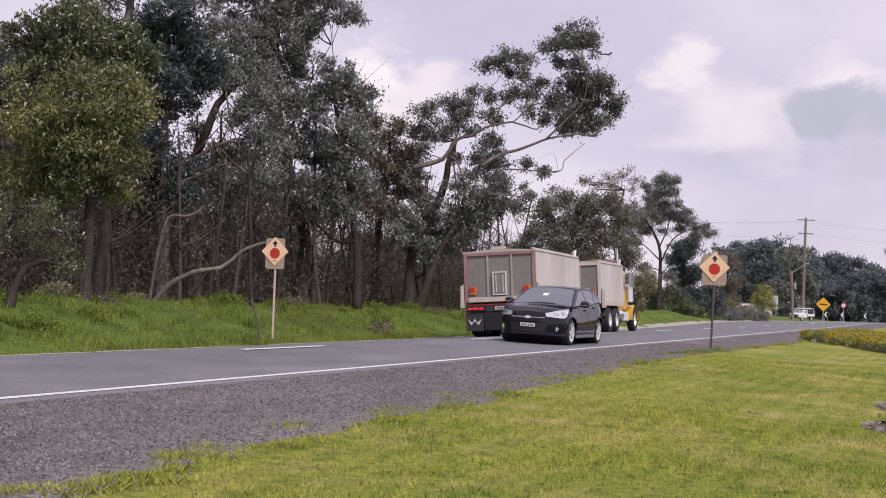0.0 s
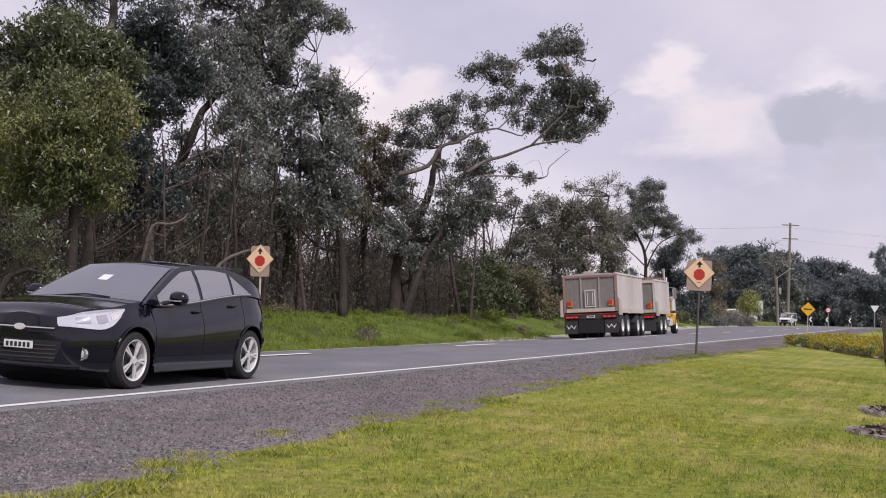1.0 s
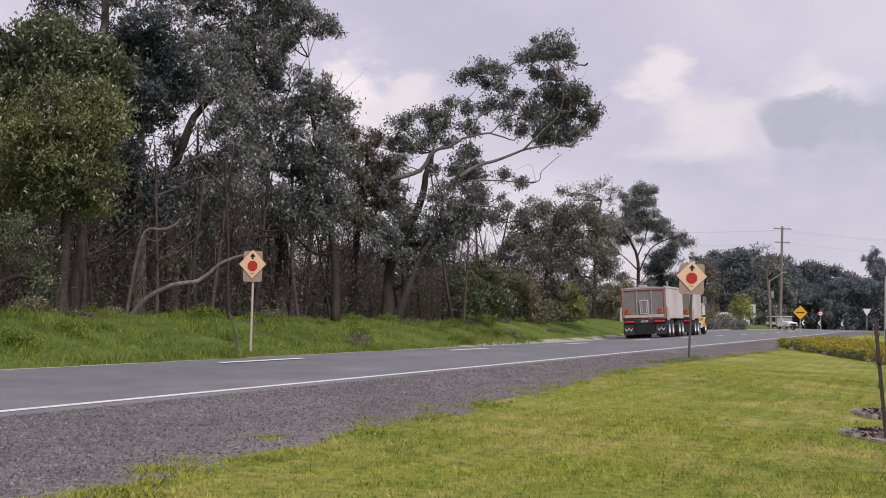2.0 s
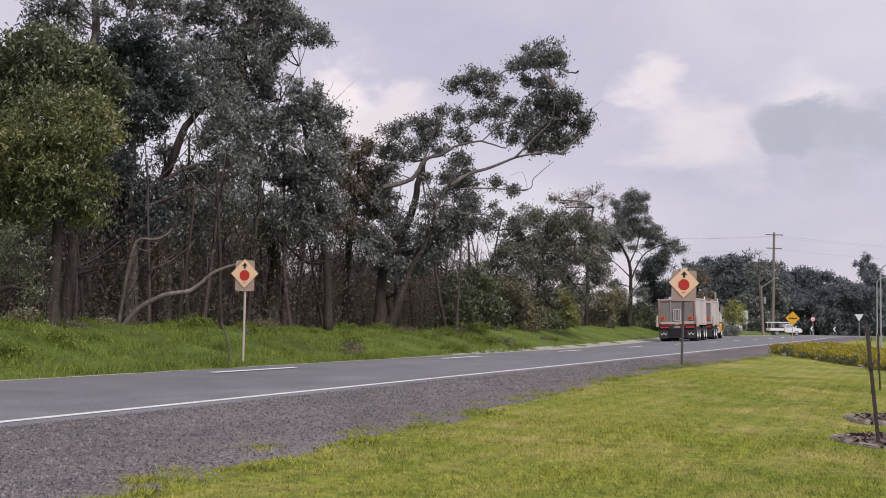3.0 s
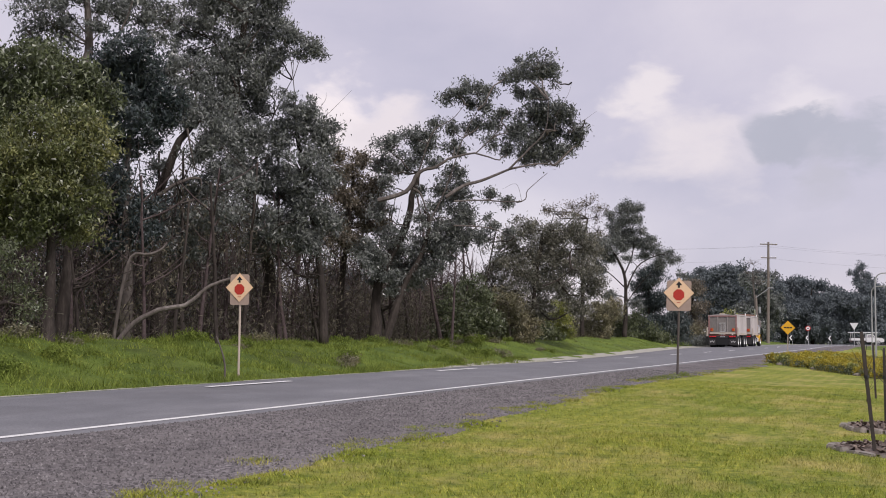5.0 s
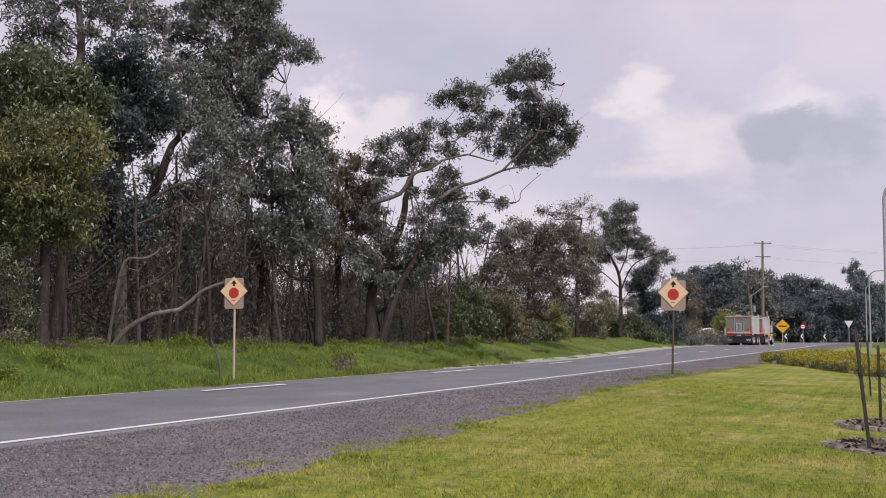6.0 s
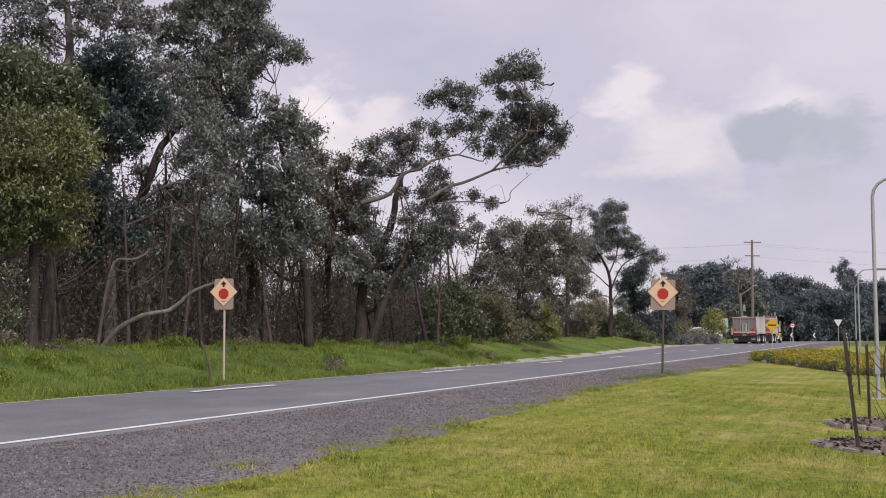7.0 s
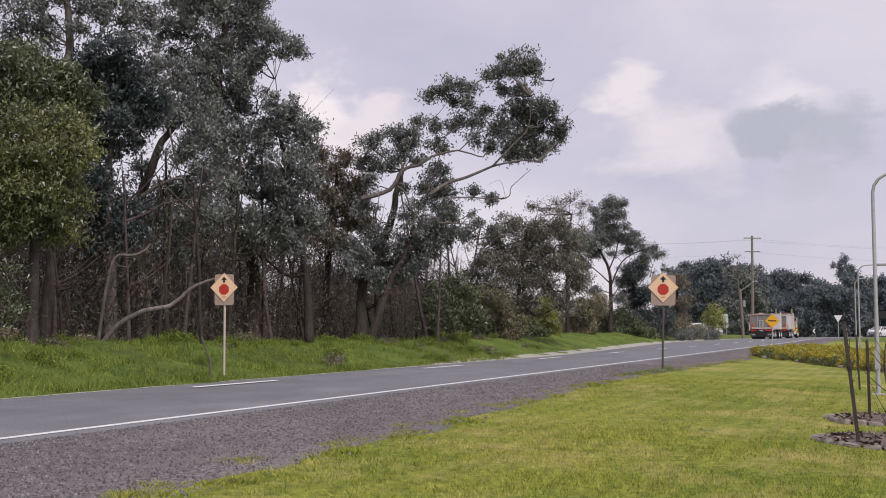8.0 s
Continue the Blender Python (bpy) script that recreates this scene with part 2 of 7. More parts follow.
# ---- mesh helpers ----
class Build:
    """Gathers vertices and faces for one mesh."""

    def __init__(self):
        self.v, self.f = [], []

    def face(self, *points):
        n = len(self.v)
        self.v += [tuple(p) for p in points]
        self.f.append(tuple(range(n, n + len(points))))

    def box(self, x0, x1, y0, y1, z0, z1):
        n = len(self.v)
        self.v += [(x, y, z) for z in (z0, z1) for y in (y0, y1) for x in (x0, x1)]
        self.f += [tuple(n + i for i in q) for q in ((0, 2, 3, 1), (4, 5, 7, 6), (0, 1, 5, 4), (2, 6, 7, 3), (0, 4, 6, 2), (1, 3, 7, 5))]
        return self

    def tube(self, points, radii, sides=8, cap=True):
        points = [Vector(p) for p in points]
        n, side = len(self.v), None
        for i, p in enumerate(points):
            way = (points[min(i + 1, len(points) - 1)] - points[max(i - 1, 0)]).normalized()
            side = way.orthogonal().normalized() if side is None else (side - way * side.dot(way)).normalized()
            other = way.cross(side)
            for k in range(sides):
                a = 2 * math.pi * k / sides
                self.v.append(tuple(p + (side * math.cos(a) + other * math.sin(a)) * radii[i]))
        for i in range(len(points) - 1):
            for k in range(sides):
                a, b = n + i * sides + k, n + i * sides + (k + 1) % sides
                self.f.append((a, b, b + sides, a + sides))
        if cap:
            self.f.append(tuple(n + k for k in reversed(range(sides))))
            self.f.append(tuple(n + (len(points) - 1) * sides + k for k in range(sides)))
        return self

    def spin(self, profile, sides=24, axis="x", centre=(0, 0, 0), closed=False):
        """Turns a profile of (along, radius) about an axis through centre."""
        n, m = len(self.v), len(profile)
        for k in range(sides):
            a = 2 * math.pi * k / sides
            for s, r in profile:
                c, d = r * math.cos(a), r * math.sin(a)
                p = {"x": (s, c, d), "y": (d, s, c), "z": (c, d, s)}[axis]
                self.v.append(tuple(p[i] + centre[i] for i in range(3)))
        for k in range(sides):
            for j in range(m if closed else m - 1):
                a, b = n + k * m, n + (k + 1) % sides * m
                self.f.append((a + j, b + j, b + (j + 1) % m, a + (j + 1) % m))
        return self

    def prism(self, outline, y0, y1, axis="y"):
        """A flat outline of (a, b), given a thickness along an axis."""
        n, m = len(self.v), len(outline)
        for y in (y0, y1):
            self.v += [{"y": (a, y, b), "x": (y, a, b), "z": (a, b, y)}[axis] for a, b in outline]
        self.f += [tuple(range(n, n + m)), tuple(range(n + 2 * m - 1, n + m - 1, -1))]
        self.f += [(n + i, n + m + i, n + m + (i + 1) % m, n + (i + 1) % m) for i in range(m)]
        return self

    def grid(self, rows, flip=False):
        n, m = len(self.v), len(rows[0])
        for r in rows:
            self.v += [tuple(p) for p in r]
        for i in range(len(rows) - 1):
            for j in range(m - 1):
                q = (n + i * m + j, n + i * m + j + 1, n + (i + 1) * m + j + 1, n + (i + 1) * m + j)
                self.f.append(q[::-1] if flip else q)
        return self


def mesh_of(name, b, mat, bevel=0.0, smooth=False):
    me = bpy.data.meshes.new(name)
    me.from_pydata(b.v, [], b.f)
    bm = bmesh.new()
    bm.from_mesh(me)
    bmesh.ops.remove_doubles(bm, verts=bm.verts, dist=1e-5)
    bmesh.ops.recalc_face_normals(bm, faces=bm.faces)
    if bevel:
        sharp = [e for e in bm.edges if len(e.link_faces) == 2 and e.calc_face_angle(0) > 0.6]
        bmesh.ops.bevel(bm, geom=sharp, offset=bevel, segments=2, affect="EDGES", clamp_overlap=True)
    bm.to_mesh(me)
    bm.free()
    if smooth:
        me.shade_smooth()
        me.set_sharp_from_angle(angle=radians(smooth if smooth is not True else 35))
    me.materials.append(mat)
    return me


def part(name, b, mat, parent=None, label="", bevel=0.0, smooth=False, at=None):
    ob = new(name, mesh_of(name, b, mat, bevel, smooth))
    if parent:
        ob.parent = parent
    if at:
        ob.matrix_basis = at
    return tagged(ob, label)


def thing(name, m, label, category, group="", kind=""):
    """An Empty at a thing's base."""
    ob = new(name)
    ob.empty_display_size = 0.3
    ob.matrix_basis = m
    return tagged(ob, label, category, group, kind)


def bulk(name, verts, faces, mat, parent=None, smooth=False):
    """One large mesh from arrays: verts n x 3, faces n x 3 or n x 4."""
    me = bpy.data.meshes.new(name)
    k = faces.shape[1]
    me.vertices.add(len(verts)), me.loops.add(faces.size), me.polygons.add(len(faces))
    me.vertices.foreach_set("co", np.ascontiguousarray(verts, dtype=np.float32).ravel())
    me.loops.foreach_set("vertex_index", np.ascontiguousarray(faces, dtype=np.int32).ravel())
    me.polygons.foreach_set("loop_start", np.arange(0, faces.size, k, dtype=np.int32))
    me.update(calc_edges=True)
    me.validate()
    if smooth:
        me.shade_smooth()
    me.materials.append(mat)
    ob = new(name, me)
    if parent:
        ob.parent = parent
    return ob


# ---- ground ----
EDGE, CROWN = -8.07, -11.23


def ease(a):
    a = min(max(a, 0.0), 1.0)
    return a * a * (3 - 2 * a)


def along(y):
    return 0.0056 * min(max(y, -60.0), 185.0)


def far_edge(y):
    return -15.0 - 1.7 * ease((y - 10) / 36)


def fall(y):
    """The far half's fall away from the crown, lost on the way into the bend."""
    return 0.066 * (1 - ease((y - 60) / 48))


def cross(x, y):
    if x >= 4:
        return -0.131 - 0.008 * (min(x, 60) - 4)
    if x >= CROWN:
        return -0.0328 * x
    return 0.368 + fall(y) * (max(x, far_edge(y)) - CROWN)


def gz(x, y):
    w = ease((y - 120) / 25)
    bank = ease((far_edge(y) - 0.3 - x) / 4.6) * (0.95 - 0.1 * ease((y - 25) / 60) - 0.4 * ease((y - 95) / 40))
    return along(y) + cross(x, y) * (1 - w) + 0.30 * w + bank


def verge(s):
    """Where the lawn meets the gravel."""
    return float(np.interp(s, (4, 7.5, 9.2, 12, 17.5, 24, 30, 38, 46, 60), (-4.5, -4.78, -5.0, -5.1, -5.39, -5.8, -5.98, -5.7, -5.35, -5.4)))


def rough_ground(x, y):
    z = gz(x, y)
    if x < far_edge(y) - 0.2:
        k = ease((far_edge(y) - 0.2 - x) / 1.5)
        z += k * (0.19 * noise.noise((x * 0.45, y * 0.45, 0)) + 0.10 * noise.noise((x * 1.3, y * 1.3, 3)))
    elif x > -6.2:
        k = ease((x + 6.2) / 2)
        z += k * (0.045 * noise.noise((x * 0.5, y * 0.35, 7)) + 0.014 * noise.noise((x * 1.1, y * 2.2, 9)))
    elif y < 142:
        z -= 0.05
    return z


def lines(*spans):
    out = []
    for a, b, n in spans:
        out += [a + (b - a) * i / n for i in range(n)]
    return out + [spans[-1][1]]


def ground_sheet():
    xs = lines((-2500, -400, 4), (-400, -60, 8), (-60, -26, 14), (-26, -16.4, 28), (-16.4, -6.8, 8), (-6.8, 5, 56), (5, 60, 16), (60, 400, 8), (400, 2500, 4))
    ys = lines((-300, -60, 4), (-60, 0, 12), (0, 70, 200), (70, 190, 110), (190, 400, 14), (400, 3500, 8))
    b = Build().grid([[(x, y, rough_ground(x, y) if abs(x) < 60 and -20 < y < 185 else gz(x, y) - (0.05 if y < 142 and far_edge(y) < x < -6.4 else 0)) for x in xs] for y in ys], flip=True)
    ob = part("ground", b, LAWN, smooth=True)
    me = ob.data
    me.shade_smooth()
    me.materials.append(BANK)
    centre = np.zeros(len(me.polygons) * 3)
    me.polygons.foreach_get("center", centre)
    me.polygons.foreach_set("material_index", ((centre[0::3] < -12) | (centre[1::3] > 128)).astype(np.int32))
    tagged(ob, "mown lawn and long-grass verge falling away from the road", "ground", kind="structure")


def way(s, v):
    """The point at s along the road and v to the right of the crown: straight, an easy bend to the right, then a tight one."""
    x, y, a = CROWN, min(s, 132.0), 0.0
    for start, length, radius in ((132.0, 46.0, 330.0), (178.0, 85.0, 62.0)):
        d = min(max(s - start, 0.0), length)
        b = a + d / radius
        x, y, a = x + radius * (math.cos(a) - math.cos(b)), y + radius * (math.sin(b) - math.sin(a)), b
    rest = max(s - 263.0, 0.0)
    x, y = x + rest * math.sin(a), y + rest * math.cos(a)
    return x + v * math.cos(a), y - v * math.sin(a)


def strip(name, s_list, left, right, lift, mat, label, category, cuts=6, sink=0.0):
    """A ribbon of road surface between two offsets from the crown, which may be functions of s."""
    rows = []
    for s in s_list:
        a, b = (left(s) if callable(left) else left), (right(s) if callable(right) else right)
        row = []
        for i in range(cuts + 1):
            x, y = way(s, a + (b - a) * i / cuts)
            row.append((x, y, gz(x, y) + lift - sink * (i == cuts) + (0.03 if s > 120 else 0)))
        rows.append(row)
    ob = part(name, Build().grid(rows), mat, smooth=True)
    return tagged(ob, label, category, kind="structure")


def ragged(s, at, amp, seed):
    return at + amp * noise.noise((s * 0.35, seed, 0)) + amp * 0.6 * noise.noise((s * 1.6, seed, 4))


def roads():
    s_all = lines((-60, -5, 12), (-5, 60, 220), (60, 130, 70), (130, 330, 90))
    strip("road", s_all, lambda s: far_edge(s) - CROWN, EDGE - CROWN + 0.45, 0.012, ASPHALT, "grey chip-seal country road with a slight crown", "road", 12)
    strip("gravel_shoulder", s_all, lambda s: ragged(s, EDGE - CROWN + 0.36, 0.05, 1), lambda s: ragged(s, verge(s) - CROWN, 0.24, 2) + 0.4, 0.022, GRAVEL, "loose dark gravel shoulder beside the road", "shoulder", 10, 0.075)
    strip("far_shoulder", s_all, lambda s: ragged(s, far_edge(s) - CROWN - 0.15 - 1.1 * ease((s - 38) / 20), 0.22 - 0.16 * ease((s - 30) / 15), 5), lambda s: ragged(s, far_edge(s) - CROWN + 0.10, 0.06, 6), 0.018, GRIT, "pale gritty road edge along the grass", "shoulder", 4)
    strip("edge_line", lines((-60, 118, 200), (118, 300, 90)), EDGE - CROWN - 0.055, EDGE - CROWN + 0.055, 0.017, LINE, "worn white painted edge line", "road marking", 1)
    for k in range(-2, 12):
        s0 = 18.7 + 11.15 * k
        strip("centre_dash", lines((s0, s0 + 3.05, 6)), 0.06, 0.20, 0.019, LINE, "worn white painted centre dash", "road marking", 1)


ground_sheet()
roads()

# ---- trees ----
def leaf_blades(rng, centres, spread, per, size, droop=0.55, slim=0.3):
    """Small pointed leaves scattered about each centre."""
    n = len(centres) * per
    c = np.repeat(centres, per, axis=0) + rng.normal(size=(n, 3)) * np.repeat(spread, per)[:, None] * np.array([1, 1, 0.8])
    a = rng.normal(size=(n, 3))
    a[:, 2] -= droop * 1.5
    a /= np.linalg.norm(a, axis=1)[:, None]
    b = np.cross(a, rng.normal(size=(n, 3)))
    b /= np.linalg.norm(b, axis=1)[:, None] + 1e-9
    s = size * rng.uniform(0.6, 1.35, n)[:, None]
    v = np.stack([c - a * s * 0.5 + b * s * slim * 0.5, c + a * s * 0.5, c - a * s * 0.4 - b * s * slim * 0.5], 1).reshape(-1, 3)
    return v


def masses(rng, blobs, dense=1.0, grain=0.42):
    """Centres of leaf clumps on and in ellipsoids, ragged at the rim; and each clump's spread."""
    cs, sp = [], []
    for x, y, z, ra, rh in blobs:
        n = max(4, int(dense * 17.0 * ra * (ra + rh)))
        d = rng.normal(size=(n, 3))
        d /= np.linalg.norm(d, axis=1)[:, None]
        r = rng.uniform(0.25, 1.0, n) ** 0.5 * rng.uniform(0.85, 1.18, n)
        r *= np.array([0.9 + 0.75 * noise.noise((a * 1.9 + x, b * 1.9 + z, c * 1.9)) for a, b, c in d])
        cs.append(np.array([x, y, z]) + d * r[:, None] * np.array([ra, ra, rh]))
        sp.append(np.full(n, grain) * rng.uniform(0.5, 1.1, n))
    return np.concatenate(cs), np.concatenate(sp)


def bent(a, b, rng, sag=0.12, steps=5):
    a, b = Vector(a), Vector(b)
    k = (b - a).length * sag
    off = Vector(rng.normal(size=3)) * k
    return [a.lerp(b, i / steps) + off * math.sin(math.pi * i / steps) + Vector(rng.normal(size=3)) * k * 0.25 * (0 < i < steps) for i in range(steps + 1)]


def grow_tree(name, bark, leaves, spot, width, trunk, blobs, label, limbs=(), dense=1.0, per=66, size=0.20, seed=1, grain=0.30, twigs=5, category="tree", slim=0.34, group="", limb_bark=None, stout=1.0):
    """A tapered trunk and limbs, twigs that run into each leaf mass, and a crown of small leaves."""
    rng = np.random.default_rng(seed)
    x, y, turn = spot
    tree = thing(name, pose(x, y, gz(x, y), 0, 0, turn), label, category, group)
    wood = Build()
    n = len(trunk)
    radii = [width * (1.35 if i == 0 else 1) * (1 - 0.75 * i / n) for i in range(n)]
    wood.tube(smoothed(trunk, rng, width * 0.25), stretched(radii), 9)
    spine = [Vector(p) for p in trunk[1:]]
    new_limb = lambda b, w=0.1: part("limb", b, limb_bark if limb_bark and w < 0.17 else bark, tree, smooth=True)
    for line, w in limbs:
        pts = smoothed(line, rng, w * 0.4)
        new_limb(Build().tube(pts, [w * (1 - 0.8 * i / len(pts)) for i in range(len(pts))], 7), w)
        spine += [Vector(p) for p in line[1:]]
    twig = Build()
    for bx, by, bz, ra, rh in blobs:
        c = Vector((bx, by, bz - rh * 0.2))
        start = min(spine, key=lambda p: (p - c).length + 1.2 * max(0, p.z - c.z))
        reach = (start - c).length
        w = stout * max(0.018, min(width * 0.45, 0.022 * reach + 0.012 * ra))
        if reach > 0.3:
            (new_limb(Build().tube(bent(start, c, rng), [w * (1 - 0.11 * i) for i in range(6)], 5)) if w > 0.05 else twig.tube(bent(start, c, rng), [w * (1 - 0.11 * i) for i in range(6)], 5))
        for k in range(twigs):
            d = Vector(rng.normal(size=3)).normalized()
            end = c + Vector((d.x * ra, d.y * ra, abs(d.z) * rh * 1.1)) * rng.uniform(0.8, 1.15)
            twig.tube(bent(c, end, rng, 0.15, 4), [w * 0.5 * (1 - 0.2 * i) for i in range(5)], 4, cap=False)
    me = bpy.data.meshes.new("trunk")
    me.from_pydata(wood.v, [], wood.f)
    me.shade_smooth()
    me.materials.append(bark)
    new("trunk", me).parent = tree
    if twig.v:
        tagged(bulk("twig_mass", np.array(twig.v), np.array([f for f in twig.f if len(f) == 4]), limb_bark or bark, tree), kind="stuff")
    if leaves:
        c, sp = masses(rng, blobs, dense, grain)
        v = leaf_blades(rng, c, sp, per, size, slim=slim)
        bulk("crown", v, np.arange(len(v)).reshape(-1, 3), leaves, tree)
    return tree


def smoothed(points, rng, jog, cuts=4):
    """A rounded line through the points."""
    p = [Vector(q) for q in points]
    out = []
    for i in range(len(p) - 1):
        a, b, c, d = p[max(i - 1, 0)], p[i], p[i + 1], p[min(i + 2, len(p) - 1)]
        for k in range(cuts):
            t = k / cuts
            q = 0.5 * (2 * b + (c - a) * t + (2 * a - 5 * b + 4 * c - d) * t * t + (3 * b - a - 3 * c + d) * t ** 3)
            out.append(q + Vector(rng.normal(size=3)) * jog * 0.3 * (len(out) > 0))
    return out + [p[-1]]


def stretched(radii, cuts=4):
    return [radii[i] + (radii[i + 1] - radii[i]) * k / cuts for i in range(len(radii) - 1) for k in range(cuts)] + [radii[-1]]



# ---- the wood, tree by tree ----
grow_tree("wattle_tree", BARK_DARK, LEAF_WATTLE, (-20.15, 26.14, 37.6), 0.17, [(0.01, 0, -0.15), (0.04, 0, 1.04), (0.06, 0, 2.59), (-0.11, 0, 4.44)],
          [(-0.54, -0.74, 5.09, 0.96, 0.82), (0.33, 0, 5.39, 0.86, 0.73), (0.82, 0.48, 5.09, 0.66, 0.56), (0, -0.38, 4.46, 1.01, 0.86), (0.85, 0.23, 4.43, 0.62, 0.53), (-0.58, -0.76, 3.84, 0.99, 0.84), (0.22, 0, 3.59, 0.94, 0.8), (0.91, 0.38, 3.8, 0.52, 0.44), (-0.44, -0.29, 2.91, 0.75, 0.64), (0.51, 0.23, 2.98, 0.62, 0.53), (-1.36, -0.89, 4.55, 1.14, 0.97), (-1.44, 0, 3.26, 1, 0.85), (-0.02, 0.41, 5.95, 0.55, 0.47)],
          "bushy wattle with yellow-green flowering foliage at the forest edge", seed=11, size=0.12, per=130, grain=0.21, slim=0.42)
grow_tree("green_wattle", BARK_DARK, LEAF_GREEN, (-22.95, 30.28, 37.2), 0.18, [(0.01, 0, -0.15), (0.21, 0, 2.13), (0.09, 0, 4.59), (-0.11, 0, 7.06)],
          [(-1.04, -0.7, 7.86, 0.92, 0.78), (-0.36, 0, 8.21, 0.71, 0.6), (0.12, 0.64, 7.7, 0.88, 0.75), (-0.8, -0.37, 6.96, 0.97, 0.83), (0.37, 0.32, 6.89, 0.88, 0.75), (0.92, -0.44, 6.13, 0.59, 0.5), (1.08, 0, 7.38, 0.6, 0.51), (-1.93, 0.8, 7.61, 1.09, 0.93), (-1.69, -0.37, 6.1, 0.96, 0.82), (0.59, 0.19, 7.97, 0.52, 0.44), (-0.42, -0.58, 7.43, 0.78, 0.66)],
          "dense mid-green wattle behind the flowering one", seed=111, size=0.155, per=100, grain=0.21, slim=0.42)
grow_tree("wattle_bush", BARK_DARK, LEAF_GREEN, (-18.95, 21.95, 40.8), 0.11, [(0.03, 0, -0.15), (0.15, 0, 0.5), (0.4, 0, 0.96), (0.76, 0, 1.11)],
          [(0.26, -0.49, 1.93, 0.63, 0.54), (0.84, 0, 1.75, 0.59, 0.5), (1.12, 0.38, 1.31, 0.51, 0.43), (-0.18, -0.25, 1.58, 0.65, 0.55), (0.54, 0.17, 2.34, 0.44, 0.38), (1.26, -0.18, 0.86, 0.24, 0.2), (-0.42, 0, 2.13, 0.58, 0.49)],
          "low crooked wattle bush leaning over the grass bank", dense=0.55, size=0.09, per=90, grain=0.16, category='bush', seed=12, limbs=[([(0.75, -0.2, 1.1), (1.14, -0.2, 1.01), (1.43, -0.2, 0.84), (1.58, -0.2, 0.49)], 0.02), ([(0.4, 0, 0.96), (0.27, 0, 1.47), (0.32, 0, 2.08)], 0.03)])
grow_tree("tall_gum", BARK_PALE, LEAF_GUM, (-28.47, 38.64, 36.4), 0.3, [(0.01, 0, -0.15), (-0.19, 0, 3.29), (-0.17, 0, 6.41), (0.02, 0, 9.78), (0.14, 0, 11.06), (-0.01, 0, 12.75)],
          [(-1.71, -0.59, 12.16, 0.79, 0.67), (-0.75, 0, 12.59, 0.85, 0.72), (0.67, 0.63, 12.8, 0.87, 0.74), (-1.12, -0.26, 11.66, 0.7, 0.59), (-1.96, 0.22, 11.4, 0.6, 0.51), (0.47, -0.41, 11.73, 0.55, 0.47), (2.26, 0, 12.45, 0.97, 0.82), (3, 0.52, 12.35, 0.73, 0.62), (1.17, -0.18, 12.15, 0.5, 0.43), (-0.43, 0.18, 11.28, 0.5, 0.43), (-1.1, -0.37, 10.79, 0.49, 0.42), (2.52, 0, 11.54, 0.56, 0.48), (1.59, 0.74, 13.51, 1.03, 0.88), (-0.16, -0.37, 13.28, 1, 0.85), (-1.76, 0.37, 13.47, 1.01, 0.85)],
          "tall grey-green gum with pale forked limbs", dense=0.62, twigs=12, seed=13, limb_bark=BARK_PALE, size=0.155, per=100, grain=0.21, slim=0.42, limbs=[([(0.1, -0.4, 9.6), (0.69, -0.4, 10.48), (1.08, -0.4, 11.24), (1.43, -0.4, 11.9), (1.76, -0.4, 12.99)], 0.09), ([(0.03, 0, 11.48), (-0.64, 0, 12.11), (-1.34, 0, 12.34)], 0.04), ([(1.05, 0, 11.25), (1.69, 0, 11.59), (2.21, 0, 11.73)], 0.04), ([(0.14, 0.2, 11.11), (0.68, 0.2, 11.78), (0.87, 0.2, 12.44)], 0.03)])
grow_tree("dark_wattle", BARK_PALE, LEAF_DARK, (-24.52, 35.93, 34.3), 0.17, [(0.01, 0, -0.15), (0.03, 0, 2.82), (-0.15, 0, 5.29), (0, 0, 7.7), (-0.21, 0, 9.72)],
          [(-0.21, -0.67, 9.67, 0.9, 0.77), (-0.66, 0, 9.15, 0.73, 0.62), (0.21, 0.5, 9.3, 0.7, 0.59), (-0.52, -0.3, 8.26, 0.82, 0.69), (0.4, 0.33, 8.42, 0.93, 0.79), (0, -0.57, 7.47, 0.77, 0.65), (-0.91, 0, 7.34, 0.64, 0.54), (0.98, 0.5, 7.77, 0.7, 0.59), (-1.49, -0.22, 7.41, 0.59, 0.5), (-0.17, 0.22, 6.57, 0.6, 0.51), (-0.6, -0.57, 5.31, 0.76, 0.65), (-0.72, 0, 4.42, 0.73, 0.62), (0.05, 0.7, 4.26, 0.97, 0.83), (0.49, -0.25, 3.61, 0.68, 0.58), (-0.46, 0.22, 3.4, 0.59, 0.5), (-1.06, -0.37, 5.79, 0.49, 0.42), (1.3, 0, 8.34, 0.55, 0.47), (0.66, 0.33, 6.91, 0.46, 0.39)],
          "very dark green wattle with dense hanging foliage", dense=1.5, twigs=3, seed=14, size=0.155, per=90, grain=0.21, slim=0.42)
GUM_TREE5_BOUGHS = [([(-0.15, -0.8, 5.17), (0.59, -0.8, 5.66), (1.25, -0.8, 5.84), (1.33, -0.8, 5.56)], 0.08),
          ([(0.8, -0.8, 7.6), (1.05, -0.8, 6.36), (1.25, -0.8, 5.92)], 0.04),
          ([(0.84, -0.9, 7.24), (1.2, -0.9, 6.91)], 0.03),
          ([(-0.39, -0.4, 4.46), (0.83, -0.4, 5.03), (1.82, -0.4, 5.17)], 0.04),
          ([(-0.34, 0.2, 4.72), (-1.04, 0.2, 5.62), (-1.34, 0.2, 6.23)], 0.03),
          ([(0.1, 0.3, 6.07), (-0.56, 0.3, 6.47), (-1.15, 0.3, 6.55)], 0.03)]
